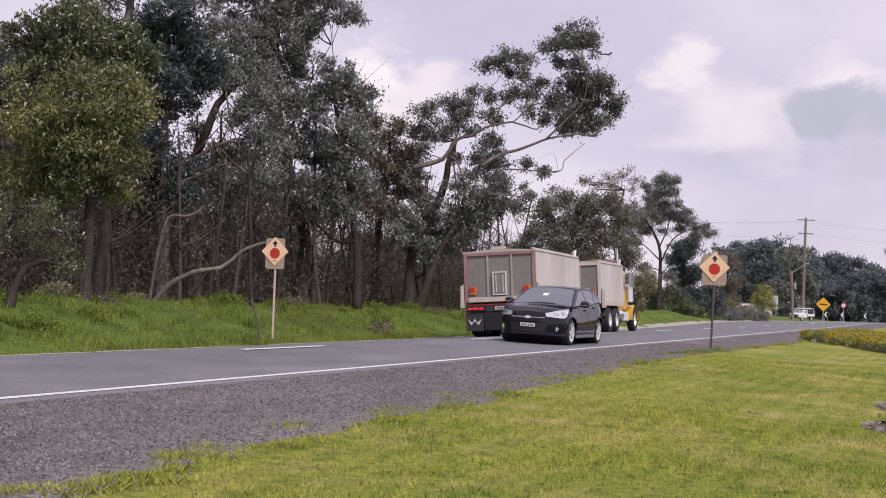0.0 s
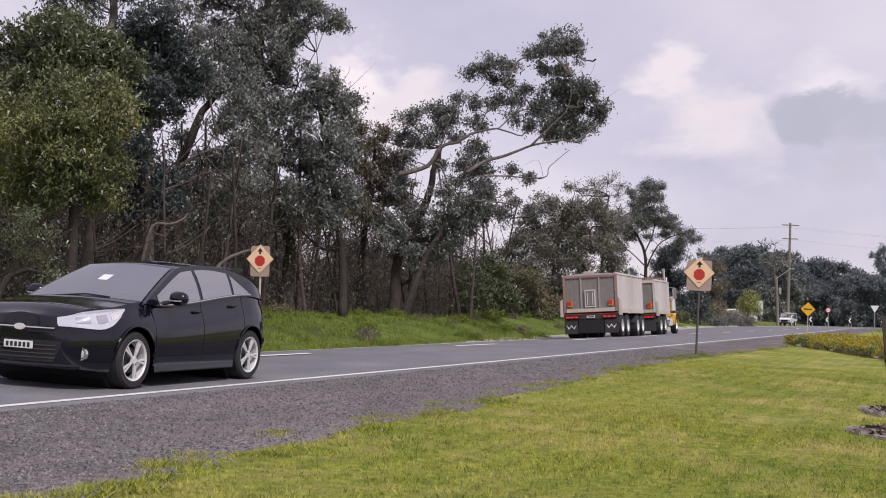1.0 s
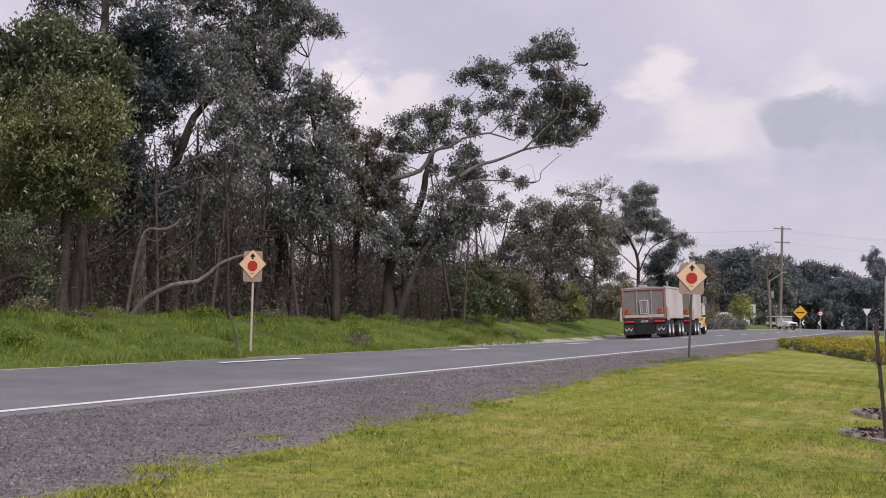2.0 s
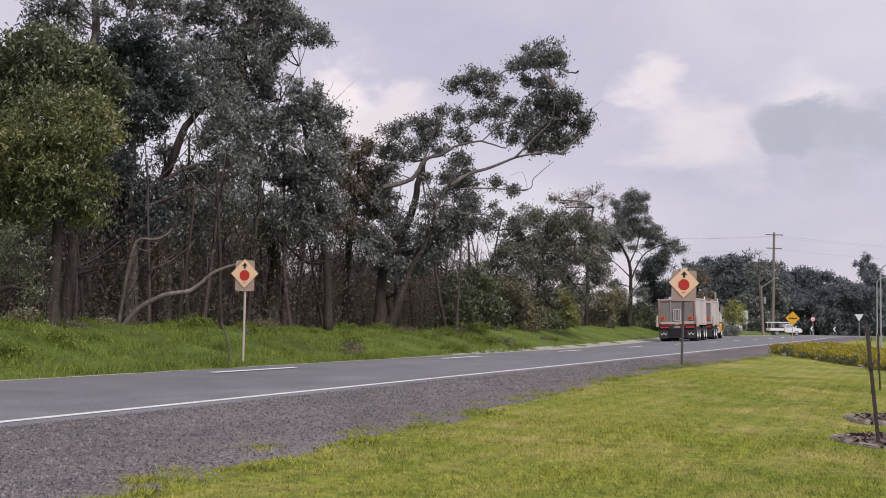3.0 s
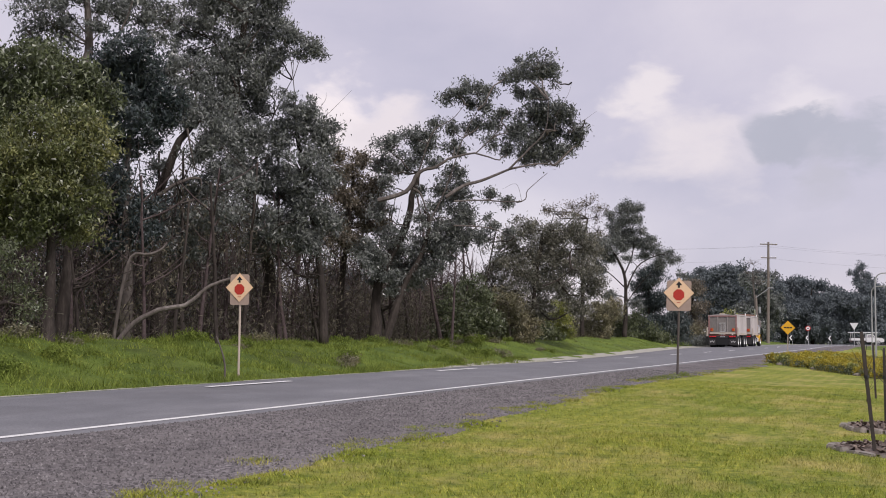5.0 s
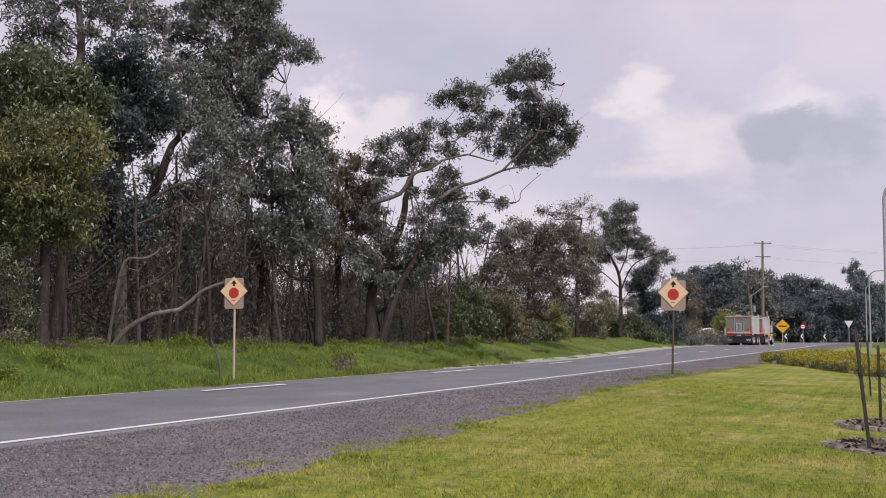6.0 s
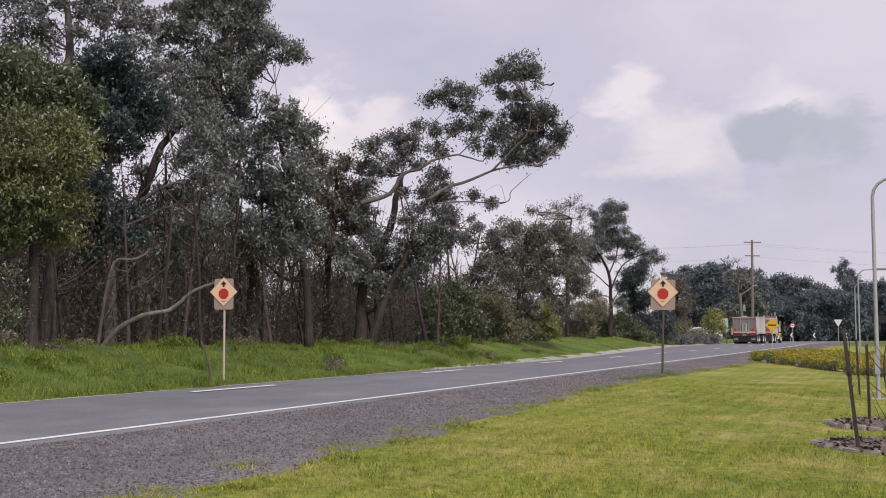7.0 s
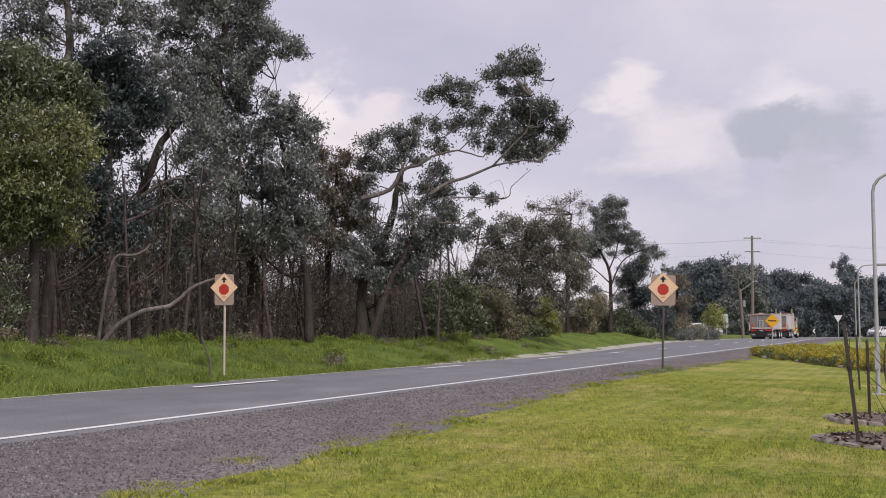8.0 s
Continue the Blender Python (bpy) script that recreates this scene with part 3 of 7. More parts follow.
grow_tree("gum_tree", BARK_DARK, LEAF_GUM, (-24.96, 38.64, 32.9), 0.26, [(0.01, 0, -0.15), (-0.11, 0, 2.38), (-0.39, 0, 4.5), (0.1, 0, 6.03), (0.56, 0, 7.28), (1.25, 0, 8.08)],
          [(1.4, -0.57, 6.91, 0.77, 0.66), (0.81, 0, 8.21, 0.78, 0.67), (1.73, 0.64, 8.56, 0.9, 0.76), (0.5, -0.25, 8.97, 0.68, 0.58), (0.9, 0.27, 9.92, 0.74, 0.63), (1.79, -0.57, 7.53, 0.78, 0.66), (1.23, 0, 5.55, 0.88, 0.75), (0.66, 0.53, 4.36, 0.74, 0.63), (0.19, -0.19, 9.69, 0.54, 0.46), (2.45, 0.3, 5.72, 0.84, 0.72), (1.72, -0.64, 4.38, 0.87, 0.74), (0.86, 0, 3.4, 0.73, 0.62), (-0.06, 0.25, 6.27, 0.34, 0.29)],
          "dark gum with a curved leaning trunk and pale broken limbs", dense=0.85, twigs=9, seed=131, limb_bark=BARK_PALE, size=0.155, per=100, grain=0.21, slim=0.42, limbs=GUM_TREE5_BOUGHS)
TALL_GUM6_A = [(-2.73, -0.68, 13.51, 0.94, 0.8), (-1.81, 0, 13.91, 0.95, 0.81), (-0.66, 0.76, 13.86, 1.08, 0.92), (0.05, -0.26, 13, 0.73, 0.62), (-1.11, 0.38, 12.55, 1.07, 0.91), (0.19, -0.44, 12.02, 0.61, 0.52), (-1.88, 0, 12.01, 0.89, 0.76), (-3.7, 0.44, 12.89, 0.62, 0.52), (-2.49, -0.38, 10.85, 1.05, 0.89), (-1.24, 0.4, 11.12, 1.13, 0.96), (-0.44, -0.52, 10.58, 0.72, 0.61), (-2.16, 0, 9.89, 1, 0.85), (-0.87, 0.8, 9.88, 1.14, 0.96), (-1.52, -0.42, 8.47, 1.16, 0.99), (-0.39, 0.34, 8.45, 0.96, 0.81), (-1.55, -0.76, 7.1, 1.04, 0.88), (-0.2, 0, 7.11, 0.95, 0.81), (-2.78, 0.4, 12.79, 0.56, 0.48)]
TALL_GUM6_B = [(-0.22, -0.22, 11.49, 0.61, 0.52), (-1.18, 0.4, 14.88, 1.13, 0.96), (-2.51, -0.8, 14.61, 1.1, 0.94), (0.11, 0, 14.22, 0.68, 0.58), (-3.46, 0.4, 12.06, 0.56, 0.48)]
grow_tree("tall_gum", BARK_DARK, LEAF_GUM, (-24.50, 45.87, 28.1), 0.32, [(0.01, 0, -0.15), (0.02, 0, 2), (-0.11, 0, 3.85), (-0.99, 0, 6.63), (-1.48, 0, 10.61), (-1.04, 0, 13.7)],
          TALL_GUM6_A + TALL_GUM6_B,
          "tall dark-trunked gum with a drooping grey-green crown", dense=0.95, twigs=8, seed=15, size=0.155, per=100, grain=0.21, slim=0.42, limbs=[([(-1.47, -0.5, 10.51), (-2.27, -0.5, 12.12), (-3, -0.5, 12.56), (-3.5, -0.5, 12.78)], 0.04), ([(-1.36, -0.4, 11.47), (-0.69, -0.4, 12.66), (-0.23, -0.4, 13.15)], 0.04), ([(-0.96, -2, 6.83), (-1.62, -2, 7.49), (-1.91, -2, 7.67)], 0.03), ([(-1, 0.2, 6.66), (0.14, 0.2, 9.5), (0.83, 0.2, 10.95)], 0.04)])
GUM_TREE7_A = [(-1.25, -0.51, 9.35, 0.7, 0.6), (-0.59, 0, 8.93, 0.87, 0.74), (-0.02, 0.39, 8.56, 0.55, 0.47), (-1.52, -0.31, 8.47, 0.87, 0.74), (-0.31, 0.25, 7.85, 0.71, 0.61), (-0.97, -0.7, 6.95, 0.97, 0.82), (-0.01, 0, 6.6, 0.76, 0.65), (-1.77, 0.7, 6.09, 0.99, 0.84), (-0.57, -0.35, 5.64, 0.97, 0.83), (-1.48, 0.35, 4.73, 0.98, 0.83), (-2.51, -0.7, 4.81, 0.96, 0.82), (0.1, 0, 4.93, 0.82, 0.69), (-2.39, 0.62, 4.02, 0.87, 0.74), (-0.79, -0.31, 4, 0.86, 0.73), (-1.33, 0.18, 12.44, 0.52, 0.44), (-0.64, -0.35, 11.91, 0.49, 0.42), (-1.78, 0, 12.3, 0.41, 0.35), (-0.32, 0.19, 11.7, 0.28, 0.23)]
GUM_TREE7_B = [(-1.05, -0.09, 11.74, 0.25, 0.21)]
GUM_TREE7_BOUGHS = [([(-1.21, -0.3, 9.62), (-1.33, -0.3, 10.65), (-1.45, -0.3, 11.45), (-1.67, -0.3, 12.02)], 0.02),
          ([(-1.33, -0.3, 10.53), (-1.11, -0.3, 11.23), (-0.93, -0.3, 11.69)], 0.02),
          ([(-1.33, -0.3, 10.76), (-1.31, -0.3, 11.45), (-1.27, -0.3, 12.14)], 0.01),
          ([(-0.02, -0.3, 9.07), (0.54, -0.3, 9.65), (1.04, -0.3, 10.18)], 0.01),
          ([(-0.25, -0.3, 9.41), (-0.02, -0.3, 9.75), (0.02, -0.3, 10.05)], 0.01)]
grow_tree("gum_tree", BARK_DARK, LEAF_GUM, (-21.85, 45.53, 25.6), 0.16, [(0.07, 0, -0.15), (-0.07, 0, 2.62), (-0.53, 0, 5.34), (-1.08, 0, 8.07), (-1.27, 0, 9.68)],
          GUM_TREE7_A + GUM_TREE7_B,
          "slender gum with one thin stem rising over its crown", dense=0.95, twigs=7, seed=17, size=0.155, per=100, grain=0.21, slim=0.42, limbs=GUM_TREE7_BOUGHS)
grow_tree("gum_tree", BARK_DARK, LEAF_RUST, (-24.14, 52.19, 24.8), 0.18, [(0, 0, -0.15), (0.02, 0, 2.69), (0.33, 0, 5.28), (0.48, 0, 7.62)],
          [(-0.06, -0.4, 8.47, 0.56, 0.47), (0.38, 0, 7.88, 0.81, 0.69), (0.9, 0.44, 8.21, 0.63, 0.53), (-0.39, -0.29, 7.26, 0.8, 0.68), (1.16, 0.29, 7.19, 0.81, 0.69), (0.07, -0.62, 6.5, 0.86, 0.73), (1.62, 0, 7.31, 0.5, 0.42), (0.59, 0.71, 5.66, 1, 0.85), (-0.44, -0.31, 5.25, 0.86, 0.73), (1.62, 0.27, 5.44, 0.75, 0.64), (0.33, -0.62, 4.45, 0.86, 0.73), (1.1, 0, 6.32, 0.75, 0.63)],
          "slender gum tree with browning dull foliage", dense=0.8, twigs=9, seed=16, size=0.155, per=100, grain=0.21, slim=0.42)
LEANING_GUM9_A = [(7.1, -0.56, 12.49, 0.79, 0.67), (7.81, 0, 12.24, 0.62, 0.52), (6.44, 0.37, 12.28, 0.53, 0.45), (5.76, -0.13, 12.11, 0.37, 0.31), (7.32, 0.22, 11.42, 0.62, 0.52), (8.05, -0.58, 10.44, 0.82, 0.7), (6.94, 0, 10.34, 0.83, 0.7), (7.75, 0.71, 9.69, 1.03, 0.87), (8.78, -0.22, 9.69, 0.61, 0.52), (9.01, 0.14, 9.16, 0.4, 0.34), (6.76, -0.54, 8.96, 0.76, 0.64), (8.32, 0, 8.69, 0.61, 0.52), (7.7, 0.37, 8.44, 0.52, 0.45), (6.1, -0.17, 9.35, 0.49, 0.42), (5.24, 0.18, 9.97, 0.52, 0.44), (5.06, -0.28, 9.07, 0.4, 0.34), (5.75, 0, 8.68, 0.34, 0.29), (6.54, 0.22, 11.36, 0.31, 0.26)]
LEANING_GUM9_B = [(3.68, -0.2, 11.38, 0.58, 0.49), (3.06, 0.13, 11.16, 0.37, 0.31), (4.43, -0.37, 11.23, 0.52, 0.44), (4.9, 0, 11.43, 0.25, 0.21), (4.09, 0.19, 10.77, 0.28, 0.23), (2.54, -0.12, 9.85, 0.33, 0.28), (1.53, 0.22, 9.26, 0.61, 0.52), (0.5, -0.47, 8.68, 0.66, 0.56), (2.03, 0, 8.76, 0.55, 0.47), (0.82, 0.52, 8.01, 0.74, 0.63), (1.62, -0.17, 8.18, 0.49, 0.41), (3.31, 0.13, 8.79, 0.37, 0.31), (2.57, -0.26, 8.12, 0.36, 0.31), (0, 0, 8.07, 0.42, 0.36), (4.08, 0.13, 9.64, 0.18, 0.16), (3.68, -0.09, 8.71, 0.24, 0.21), (2.29, 0.1, 9.24, 0.27, 0.23), (0.38, -0.3, 7.14, 0.42, 0.36)]
LEANING_GUM9_C = [(3.29, 0, 7.49, 0.76, 0.65), (3.48, 0.6, 6.62, 0.86, 0.73), (3.27, -0.32, 5.42, 0.91, 0.77), (3.81, 0.28, 4.71, 0.79, 0.67), (2.75, -0.56, 4.9, 0.78, 0.66), (2.02, 0, 4.34, 0.85, 0.72), (1.27, 0.6, 3.67, 0.86, 0.73), (3.01, -0.28, 4.11, 0.78, 0.67), (4.06, 0.17, 5.67, 0.49, 0.41), (0.05, -0.6, 3.59, 0.84, 0.71), (0.5, 0, 2.67, 0.78, 0.67), (1.57, 0.52, 3.1, 0.73, 0.62), (5.01, -0.11, 6.62, 0.3, 0.26), (5.13, 0.14, 5.37, 0.4, 0.34), (5.85, -0.26, 5.08, 0.36, 0.31), (5.83, 0, 6.37, 0.21, 0.18), (4.88, 0.3, 4.67, 0.43, 0.36), (2.38, -0.24, 3.36, 0.66, 0.56)]
LEANING_GUM9_D = [(1.9, 0.11, 6.81, 0.3, 0.26), (6.21, -0.34, 9.58, 0.49, 0.41), (5.87, 0, 10.41, 0.37, 0.31), (4.47, 0.22, 9.92, 0.31, 0.26), (3.3, -0.11, 9.6, 0.3, 0.26), (4.85, 0.1, 10.68, 0.28, 0.23), (2.01, -0.34, 5.49, 0.48, 0.41), (2.66, 0, 6.93, 0.36, 0.31), (7.47, 0.47, 10.5, 0.68, 0.58), (6.6, -0.13, 8.33, 0.37, 0.31), (7.29, 0.22, 8.9, 0.62, 0.52), (0.25, -0.47, 5.86, 0.66, 0.56), (0.63, 0, 4.77, 0.79, 0.67), (2.54, 0.26, 6.06, 0.37, 0.31), (-0.5, -0.24, 4.12, 0.66, 0.56)]
LEANING_GUM9_BOUGHS = [([(0.3, -0.5, -0.38), (0.69, -0.5, 0.98), (1.19, -0.5, 2.47), (2.05, -0.5, 4.1), (2.3, -0.5, 5.35), (2.1, -0.5, 5.91)], 0.21),
          ([(0, -1, 6.25), (1.24, -1, 6.65), (1.79, -1, 7.5), (2.54, -1, 7.76), (3.29, -1, 8.19), (4.29, -1, 8.39), (5.37, -1, 8.12)], 0.11),
          ([(1.55, -0.6, 6.85), (1.9, -0.6, 6.6), (2.15, -0.6, 5.9)], 0.07),
          ([(2.97, -1.2, 6.41), (3.77, -1.2, 6.93), (4.77, -1.2, 7.24), (5.77, -1.2, 7.69), (7.03, -1.2, 7.95), (7.78, -1.2, 7.88)], 0.09),
          ([(5.76, -1.3, 7.68), (6.59, -1.3, 8.54), (7.35, -1.3, 9.42), (7.49, -1.3, 10.81)], 0.05),
          ([(3.34, -1.2, 6.23), (4.51, -1.2, 6.29), (6.33, -1.2, 6.27), (6.61, -1.2, 6.79), (7.47, -1.2, 7.55)], 0.04),
          ([(3.35, -1, 5.18), (4.27, -1, 5.16), (5.02, -1, 5.06), (6.02, -1, 4.68)], 0.04),
          ([(1.8, -0.6, 7.56), (2.21, -0.6, 8.88), (2.56, -0.6, 9.54), (3.32, -0.6, 10.02), (3.83, -0.6, 10.66)], 0.04),
          ([(4.29, -1, 8.39), (5, -1, 9.08), (5.51, -1, 9.71)], 0.03),
          ([(7.79, -1.3, 10.05), (8.38, -1.3, 11.07), (8.51, -1.3, 11.58)], 0.01),
          ([(8.61, -1.3, 9.55), (9.12, -1.3, 9.94), (9.63, -1.3, 10.32)], 0.01),
          ([(2.3, -0.6, 5.34), (3.01, -0.6, 6.86), (3.77, -0.6, 9.14), (4.41, -0.6, 10.41)], 0.04),
          ([(6.33, -1.2, 6.27), (6.09, -1.2, 7.04), (5.46, -1.2, 6.79)], 0.01)]
grow_tree("leaning_gum", BARK_DARK, LEAF_GUM, (-22.07, 51.47, 23.2), 0.27, [(0, 0, -0.15), (-0.05, 0, 1.37), (0.2, 0, 3.13), (1.26, 0, 5.15), (1.52, 0, 6.54), (1.82, 0, 7.64)],
          LEANING_GUM9_A + LEANING_GUM9_B + LEANING_GUM9_C + LEANING_GUM9_D,
          "large twin-trunked gum leaning out towards the road", dense=0.85, twigs=15, seed=18, limb_bark=BARK_PALE, size=0.155, per=100, grain=0.21, slim=0.42, limbs=LEANING_GUM9_BOUGHS)
grow_tree("pine_bush", BARK_DARK, LEAF_GREEN, (-22.58, 65.20, 19.1), 0.12, [(-0.01, 0, -0.15), (0, 0, 1.29), (0.01, 0, 3.15)],
          [(-0.61, -0.9, 1.21, 1.25, 1.06), (0.47, 0, 2.21, 1.12, 0.95), (0.07, 0.53, 3.17, 0.75, 0.64), (-0.86, -0.29, 2.46, 0.81, 0.69), (1.24, 0.29, 1.22, 0.82, 0.7), (-1.29, -0.48, 0.61, 0.66, 0.56), (0.31, 0, 0.67, 1.04, 0.88)],
          "dark dense evergreen bush on the verge", size=0.18, per=80, grain=0.25, category='bush', seed=19)
grow_tree("acacia_tree", BARK_DARK, LEAF_ACACIA, (-21.14, 73.00, 16.2), 0.17, [(-0.01, 0, -0.15), (0.11, 0, 2.36), (0.37, 0, 4.74), (0.73, 0, 6.8)],
          [(-0.46, -0.73, 6.68, 1.02, 0.86), (-1.56, 0, 5.79, 0.94, 0.8), (0.28, 0.82, 5.49, 1.16, 0.99), (-0.82, -0.41, 4.39, 1.14, 0.97), (1.25, 0.38, 6.41, 1.07, 0.91), (2.58, -0.7, 6.65, 0.97, 0.83), (1.57, 0, 5.08, 1.15, 0.97), (3.3, 0.7, 5.8, 0.99, 0.84), (2.9, -0.41, 4.42, 1.14, 0.97), (0.6, 0.41, 3.74, 1.15, 0.98), (1.87, -0.7, 3.33, 0.97, 0.83), (-2.12, 0, 4.6, 0.82, 0.7), (-2.39, 0.58, 3.43, 0.83, 0.7), (-1.17, -0.32, 3.04, 0.9, 0.76), (3.6, 0.35, 3.37, 0.98, 0.84), (2.87, -0.64, 2.15, 0.89, 0.76), (0.52, 0, 2.01, 0.9, 0.76)],
          "broad olive-green acacia on the verge", dense=0.95, twigs=7, size=0.17, per=90, grain=0.26, seed=20, limbs=[([(0.69, -1.5, 3.31), (1.52, -1.5, 3.64), (2.36, -1.5, 4.3)], 0.06), ([(0.37, 0, 4.74), (1.07, 0, 6.79), (1.43, 0, 8.16)], 0.04), ([(0.9, 0.5, 6.15), (2.46, 0.5, 7.52), (3.33, 0.5, 8.47)], 0.04)])
grow_tree("bare_gum", BARK_DARK, LEAF_RUST, (-22.51, 91.27, 13.9), 0.14, [(-0.02, 0, -0.15), (-0.01, 0, 3.85), (0.11, 0, 7.23), (0.39, 0, 8.92)],
          [(-1.87, -0.47, 9.24, 0.66, 0.56), (0.32, 0, 9.98, 0.86, 0.73), (1.07, 0.61, 9.18, 0.87, 0.74), (-0.2, -0.25, 9.07, 0.71, 0.6), (-0.74, 0.2, 9.8, 0.56, 0.48), (-2.63, -0.33, 9.56, 0.46, 0.39), (1.13, 0, 8.06, 0.61, 0.52)],
          "thin twiggy gum with a see-through crown", dense=0.22, twigs=16, size=0.17, per=70, grain=0.3, seed=201)
grow_tree("silver_shrub", BARK_PALE, LEAF_OLIVE, (-22.05, 71.68, 17.1), 0.08, [(-0.01, 0, -0.15), (-0.07, 0, 0.98), (-0.19, 0, 2.33)],
          [(-0.52, -0.69, 2.31, 0.96, 0.82), (0.41, 0, 1.59, 0.97, 0.82), (0.06, 0.58, 0.59, 0.81, 0.69), (1.23, -0.26, 0.91, 0.72, 0.61), (-0.95, 0.26, 1.16, 0.73, 0.62), (0.89, -0.4, 0.31, 0.56, 0.48)],
          "grey-olive shrub with pale leaf tips on the verge", dense=1.1, size=0.16, per=90, grain=0.22, category='bush', seed=202)
grow_tree("silver_shrub", BARK_PALE, LEAF_OLIVE, (-21.52, 92.53, 13.1), 0.08, [(-0.02, 0, -0.15), (-0.05, 0, 0.9), (-0.03, 0, 2.17)],
          [(-0.11, -0.8, 2.15, 1.11, 0.94), (0.72, 0, 1.66, 1.02, 0.86), (-0.85, 0.66, 0.83, 0.92, 0.78), (0.2, -0.33, 0.56, 0.91, 0.77), (1.07, 0.22, 2.59, 0.61, 0.52), (-1.06, -0.51, 0.06, 0.71, 0.6)],
          "grey-olive shrub with pale leaf tips on the verge", dense=1.1, size=0.16, per=90, grain=0.22, category='bush', seed=203)
grow_tree("lime_bush", BARK_DARK, LEAF_LIME, (-21.67, 81.16, 14.9), 0.08, [(-0.02, 0, -0.15), (0, 0, 1.33)],
          [(0.31, -0.45, 2.14, 0.63, 0.53), (-0.15, 0, 1.18, 0.81, 0.69), (0.67, 0.42, 0.5, 0.59, 0.5), (-0.71, -0.18, 1.26, 0.5, 0.42), (-0.27, 0.21, 0.21, 0.59, 0.5), (0.37, -0.45, 1.32, 0.63, 0.53)],
          "yellow-green bush in the grass", dense=1.5, size=0.14, per=90, grain=0.18, category='bush', seed=21)
UMBRELLA_GUM16_A = [(-1.74, -0.8, 7.47, 1.11, 0.67), (-0.55, 0, 8.16, 1.12, 0.67), (0.93, 0.68, 7.91, 0.95, 0.57), (2.29, -0.22, 7.36, 0.61, 0.37), (3.21, 0.26, 6.91, 0.72, 0.43), (3.81, -0.4, 6.3, 0.55, 0.33), (-2.24, 0, 5.67, 0.89, 0.54), (0.13, 0.68, 10.65, 0.96, 0.57), (0.86, -0.3, 9.69, 0.83, 0.5), (-0.34, 0.26, 9.54, 0.73, 0.44), (1.39, -0.36, 8.66, 0.5, 0.3), (-1.26, 0, 10, 0.56, 0.34), (1.55, 0.4, 6.71, 0.56, 0.33), (-2.68, -0.28, 6.96, 0.78, 0.47), (-1.08, 0.2, 6.41, 0.56, 0.34), (0.3, -0.32, 6.45, 0.44, 0.27), (-1.35, 0, 3.47, 0.67, 0.4), (-0.82, 0.56, 2.09, 0.78, 0.47)]
UMBRELLA_GUM16_B = [(0.84, -0.24, 2.75, 0.66, 0.4), (0.34, 0.3, 8.59, 0.84, 0.5), (1.93, -0.48, 7.99, 0.66, 0.4), (-0.81, 0, 9.01, 0.73, 0.44), (2.83, 0.44, 6.19, 0.61, 0.37), (-0.14, -0.24, 7.39, 0.67, 0.4), (-1.54, 0.26, 6.7, 0.73, 0.44), (1.05, -0.44, 10.51, 0.61, 0.37), (1.47, 0, 7.62, 0.67, 0.4)]
UMBRELLA_GUM16_BOUGHS = [([(0.03, -0.3, 3.68), (0.98, -0.3, 5.75), (2.36, -0.3, 6.65), (3.51, -0.3, 6.87)], 0.07),
          ([(-0.04, 0, 5.17), (0.73, 0, 7.4), (0.35, 0, 9.5), (0.14, 0, 10.91)], 0.06),
          ([(-0.05, -0.2, 4.15), (-1.32, -0.2, 5.32), (-2.47, -0.2, 6.03)], 0.06),
          ([(-0.75, 0, 6.72), (0.92, 0, 7.86)], 0.04),
          ([(0.02, 0.2, 2.77), (1.43, 0.2, 4.61), (2.59, 0.2, 5.76)], 0.04)]
grow_tree("umbrella_gum", BARK_DARK, LEAF_GUM, (-21.54, 101.75, 12.0), 0.17, [(-0.03, 0, -0.15), (0.07, 0, 3.23), (-0.04, 0, 5.17), (-0.75, 0, 6.72), (-1.3, 0, 7.43)],
          UMBRELLA_GUM16_A + UMBRELLA_GUM16_B,
          "open-crowned gum with flat see-through foliage", dense=1.25, twigs=14, size=0.17, per=80, grain=0.24, seed=23, limbs=UMBRELLA_GUM16_BOUGHS)
grow_tree("dark_acacia", BARK_DARK, LEAF_DARK, (-21.50, 109.92, 11.1), 0.14, [(0.21, 0, -0.15), (0.35, 0, 2.03), (0.3, 0, 5.02)],
          [(0.55, -0.95, 5.46, 1.3, 1.11), (-0.3, 0, 4.53, 1.08, 0.91), (0.37, 1.03, 3.06, 1.45, 1.23), (1.7, -0.52, 1.12, 1.42, 1.21), (-0.75, 0.47, 0.81, 1.32, 1.12), (0.72, -1.03, 1.02, 1.42, 1.2), (2.69, 0, 1.42, 1.31, 1.11), (-2.75, 0.78, 0.32, 1.08, 0.92), (1.5, -0.34, 3.5, 0.95, 0.81), (3.17, 0.3, 0.28, 0.83, 0.71)],
          "dark green acacia at the end of the tree line", dense=1.2, size=0.2, per=70, grain=0.3, seed=24)
grow_tree("rusty_acacia", BARK_DARK, LEAF_RUST, (-20.01, 126.43, 9.0), 0.14, [(-0.04, 0, -0.15), (0.02, 0, 3.2), (0.17, 0, 5.46)],
          [(0.17, -0.79, 5.42, 1.08, 0.92), (0.47, 0, 3.47, 1.02, 0.86), (-0.45, 0.89, 2.09, 1.23, 1.04), (0.38, -0.34, 1.5, 0.95, 0.8)],
          "small red-brown tipped acacia by the verge", dense=1.2, size=0.2, per=70, grain=0.3, seed=241)
